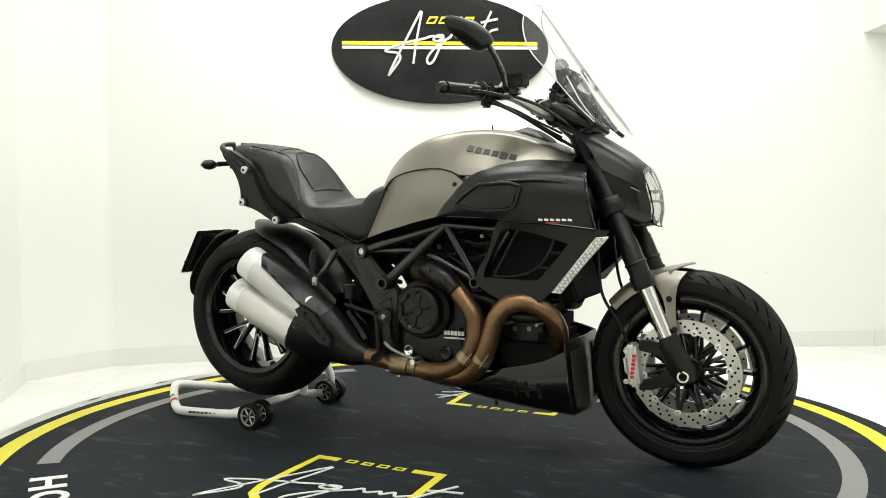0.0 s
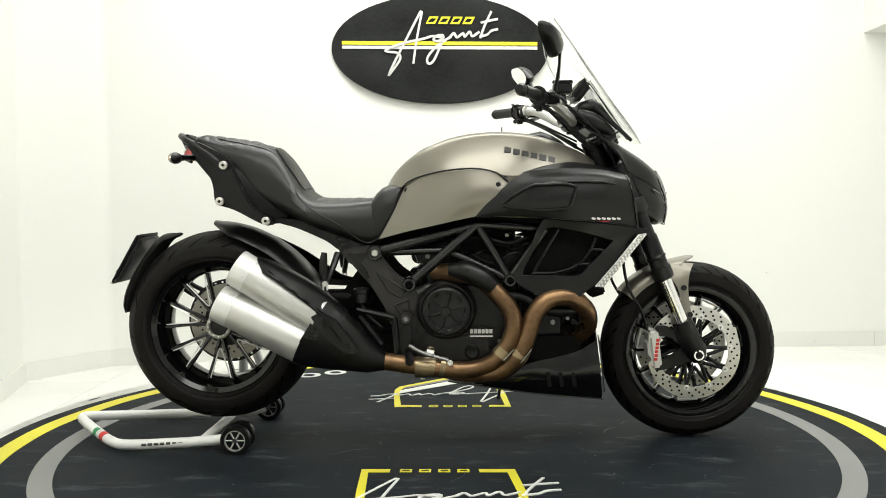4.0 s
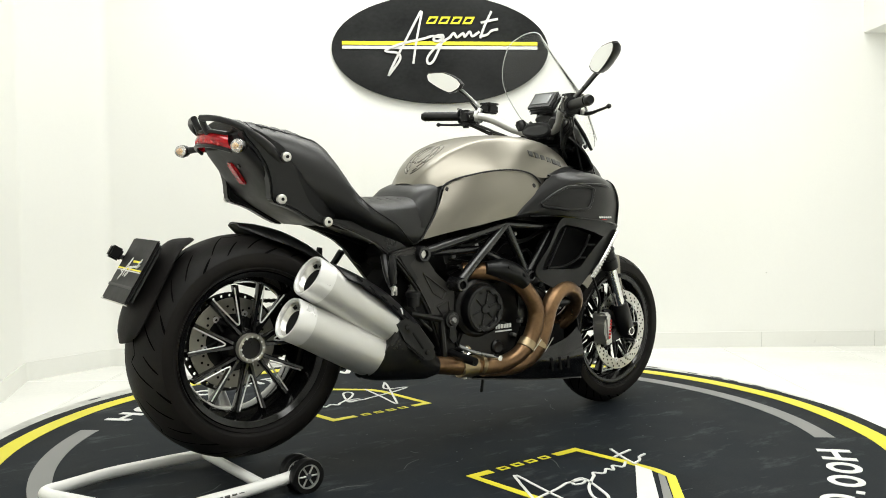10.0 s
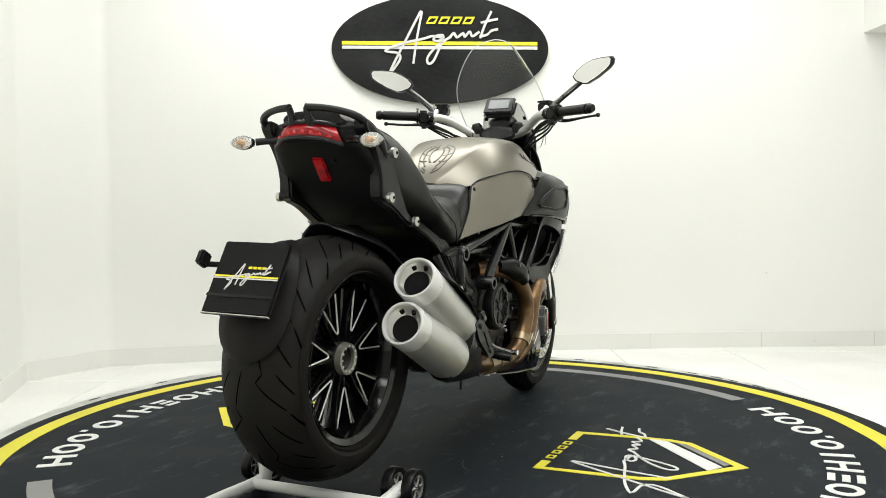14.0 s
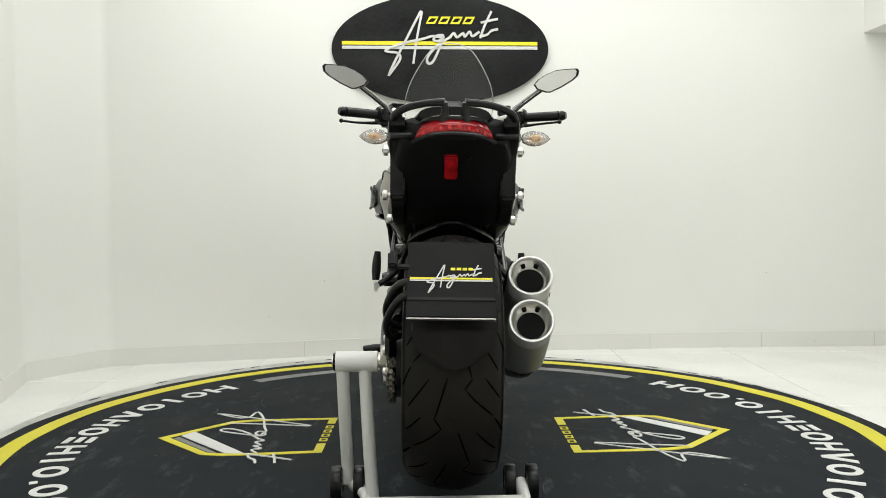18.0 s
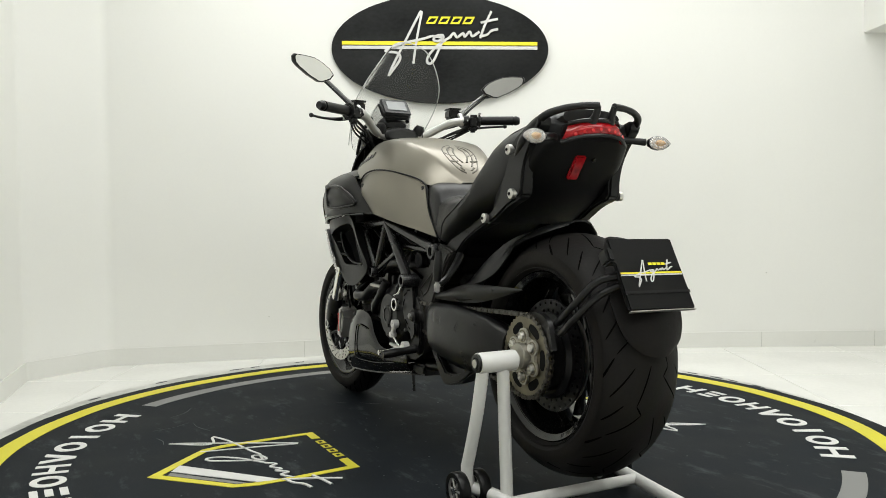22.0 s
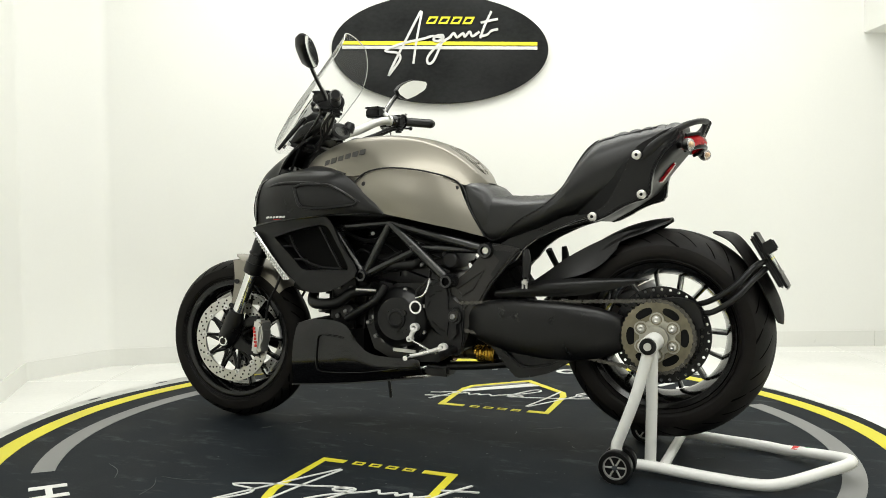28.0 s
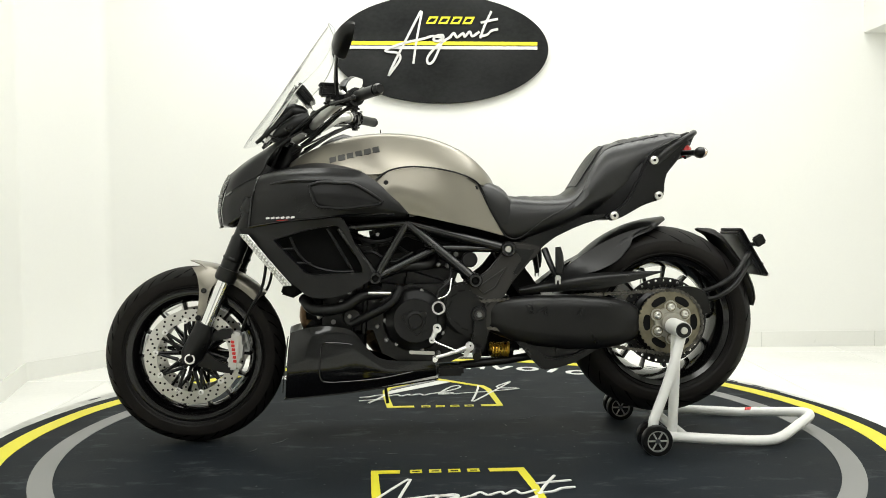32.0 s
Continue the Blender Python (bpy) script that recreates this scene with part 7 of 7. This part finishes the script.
    part("cable", moved(tube([G(0.02, 0.05, -0.01), (0.43, 0.15 * s, 1.075), (0.52, 0.10 * s, 1.00), (0.57, 0.09 * s, 0.90)], 0.005, 8), STEER), BLKS, bike)
    part("bar_clamp", moved(box((0.44, 0.045 * s, 1.040), (0.040, 0.026, 0.036), 0.008), STEER), BLKM, bike)
    # mirror: stalk, shell, glass
    mi = Vector((0.334, 0.314 * s, 1.246))
    stalk0 = Vector((0.345, 0.225 * s, 1.130))
    part("mirror_stalk", moved(tube([stalk0, Vector((0.347, 0.240 * s, 1.158)), Vector((0.350, 0.262 * s, 1.176)), Vector((0.347, 0.300 * s, 1.207)), Vector((0.342, 0.350 * s, 1.242))], [0.0075, 0.0055, 0.0048, 0.0048], 10), STEER), STALK, bike, "slim mirror stalk")
    part("stalk_rib", moved(tube([stalk0 + Vector((0, 0.006 * s, -0.004)), Vector((0.345, 0.252 * s, 1.154)), Vector((0.345, 0.306 * s, 1.198)), Vector((0.340, 0.352 * s, 1.232))], [0.006, 0.0046, 0.0044, 0.0044], 8), STEER), BLKS, bike)
    shape = [(0.0, 0.002), (0.018, 0.022), (0.050, 0.040), (0.085, 0.053), (0.125, 0.056), (0.163, 0.056), (0.170, 0.048), (0.166, 0.030), (0.150, 0.016), (0.105, -0.010), (0.062, -0.028), (0.045, -0.027), (0.012, -0.014)]
    MM = Matrix.Translation(mi) @ Matrix.Rotation(radians(13 if s > 0 else -23), 4, "Z") @ Matrix.Rotation(radians(-4), 4, "Y")

    def mring(k, dx):
        cx, cz = 0.085, 0.018
        return [MM @ Vector((dx, s * (cx + (a - cx) * k), cz + (b - cz) * k)) for a, b in shape]
    rings = [mring(1.0, -0.006), mring(1.03, 0.0), mring(1.0, 0.012), mring(0.80, 0.028), mring(0.45, 0.036)]
    shell = part("mirror_housing", moved(loft(rings), STEER), BLKS, bike, "black rear-view mirror")
    bm = bmesh.new()
    bm.faces.new([bm.verts.new(q) for q in mring(0.93, -0.0075)])
    part("mirror_glass", moved(bm, STEER), MIRROR, shell, "mirror glass", False)

# inner filler shapes between the frame tubes, dark in place of inner shade
part("linkage_filler", box((-0.185, -0.03, 0.325), (0.16, 0.10, 0.12), 0.02), GAPBLK, bike)
part("rear_inner_filler", box((-0.258, -0.01, 0.518), (0.10, 0.15, 0.15), 0.03, (0, 35, 0)), GAPBLK, bike)
part("airbox_gap_filler", box((0.25, 0, 0.738), (0.30, 0.30, 0.04), 0.01), GAPBLK, bike)
part("upper_frame_filler", box((0.08, 0, 0.685), (0.32, 0.20, 0.13), 0.02, (0, 10, 0)), GAPBLK, bike)
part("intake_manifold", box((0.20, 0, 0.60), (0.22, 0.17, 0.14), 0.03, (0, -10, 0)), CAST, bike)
part("hose_filler", box((0.42, 0, 0.425), (0.08, 0.15, 0.10), 0.03), GAPBLK, bike)
part("radiator_filler", box((0.40, 0, 0.52), (0.10, 0.18, 0.09), 0.02), GAPBLK, bike)
part("underseat_filler", box((-0.12, 0, 0.72), (0.18, 0.17, 0.16), 0.03, (0, 20, 0)), GAPBLK, bike)

# ---- paddock stand ----
stand = tagged(new("paddock_stand"), "white tubular single-sided paddock stand with small black wheels", "bike stand")
ST = 0.0165
part("base_rail", tube([(-0.652, 0.250, 0.046), (-0.735, 0.205, 0.034), (-0.90, 0.222, 0.026), (-1.03, 0.228, 0.022), (-1.10, 0.200, 0.026), (-1.20, 0.112, 0.044), (-1.255, 0.062, 0.055), (-1.268, 0.028, 0.058), (-1.245, -0.010, 0.054), (-1.16, -0.095, 0.036), (-1.09, -0.155, 0.022), (-1.03, -0.188, 0.020), (-0.90, -0.196, 0.026), (-0.78, -0.200, 0.034), (-0.66, -0.200, 0.046)], ST, 14, 90), WHITE, stand, "white bent base rail")
part("cross_rail", tube([(-0.775, 0.205, 0.034), (-0.775, -0.198, 0.036)], ST * 0.9, 12, smooth=False), WHITE, stand)
part("upright", tube([(-0.745, 0.205, 0.380), (-0.742, 0.198, 0.20), (-0.737, 0.190, 0.034)], ST, 14), WHITE, stand)
part("upright", tube([(-0.745, 0.262, 0.380), (-0.710, 0.262, 0.25), (-0.668, 0.262, 0.135), (-0.655, 0.262, 0.10), (-0.655, 0.260, 0.050)], ST, 14), WHITE, stand)
part("pin_sleeve", tube([(-0.745, 0.172, 0.391), (-0.745, 0.278, 0.391)], 0.0265, 20, smooth=False), WHITE, stand)
part("pin", tube([(-0.745, 0.120, 0.391), (-0.745, 0.175, 0.391)], 0.017, 16, smooth=False), STEEL, stand)
part("pin_cap", lathe([(0, 0), (0.024, 0), (0.023, 0.006), (0.015, 0.007), (0.012, 0.004), (0, 0.004)], (-0.745, 0.278, 0.391), (0, 1, 0), 20), BLKS, stand)
part("pin_bolt", lathe([(0, 0), (0.011, 0), (0.011, 0.006), (0, 0.006)], (-0.745, 0.282, 0.391), (0, 1, 0), 14), STEEL, stand)
for y in (0.230, 0.290, -0.170, -0.230):
    c = Vector((-0.658, y, 0.046))
    w = part("castor_wheel", lathe([(0.034, -0.014), (0.046, -0.014), (0.048, -0.010), (0.048, 0.010), (0.046, 0.014), (0.034, 0.014)], c, (0, 1, 0), 32, True), BLKS, stand, "small black plastic wheel")
    part("rim", lathe([(0.030, -0.012), (0.035, -0.012), (0.035, 0.012), (0.030, 0.012)], c, (0, 1, 0), 24, True), GREYM, w)
    part("disc", lathe([(0, -0.006), (0.031, -0.006), (0.031, 0.006), (0, 0.006)], c, (0, 1, 0), 20), BLKS, w)
    for i in range(6):
        a = math.pi / 3 * i
        for f in (-1, 1):
            part("spoke", tube([c + Vector((0.006 * math.cos(a), 0.008 * f, 0.006 * math.sin(a))), c + Vector((0.031 * math.cos(a), 0.008 * f, 0.031 * math.sin(a)))], 0.0028, 6, smooth=False), GREYM, w)
    part("hub", lathe([(0, -0.014), (0.008, -0.014), (0.008, 0.014), (0, 0.014)], c, (0, 1, 0), 12), CHROME, w)
part("axle", tube([(-0.658, 0.22, 0.046), (-0.658, 0.30, 0.046)], 0.006, 8, smooth=False), STEEL, stand)
part("axle", tube([(-0.658, -0.16, 0.046), (-0.658, -0.24, 0.046)], 0.006, 8, smooth=False), STEEL, stand)
for k in range(8):
    part("lettering_bar", tube([(-0.815 - 0.020 * k, -0.2105, 0.034 - 0.0012 * k), (-0.829 - 0.020 * k, -0.2100, 0.0335 - 0.0012 * k)], 0.0045, 6, smooth=False), LETTER, stand, "black bar")
for k, m in enumerate((RED, WHITEP, GREEN)):
    p, q = Vector((-1.115, -0.134, 0.0275)), Vector((-1.165, -0.090, 0.037))
    o = Vector((-0.0013, -0.0015, 0.0))
    part("sticker", tube([p.lerp(q, k / 3) + o, p.lerp(q, (k + 1) / 3) + o], ST, 18, smooth=False), m, stand, "small tricolour sticker")


# ---- movement ----
def motions():
    times = [2.0 * i for i in range(17)]
    walk(table, [(t, pose(0.010, 0.012, -0.004, 0, 0, turn(t))) for t in times])
    walk(bike, [(t, pose(0, 0, 0, 0, 0, turn(t)) @ pose(0, -0.006, 0, 1.21, 0, 0)) for t in times])
    walk(stand, [(t, pose(0, 0, -0.004, 0, 0, turn(t)) @ pose(0, 0, 0, 0, 0, 0)) for t in times])


motions()
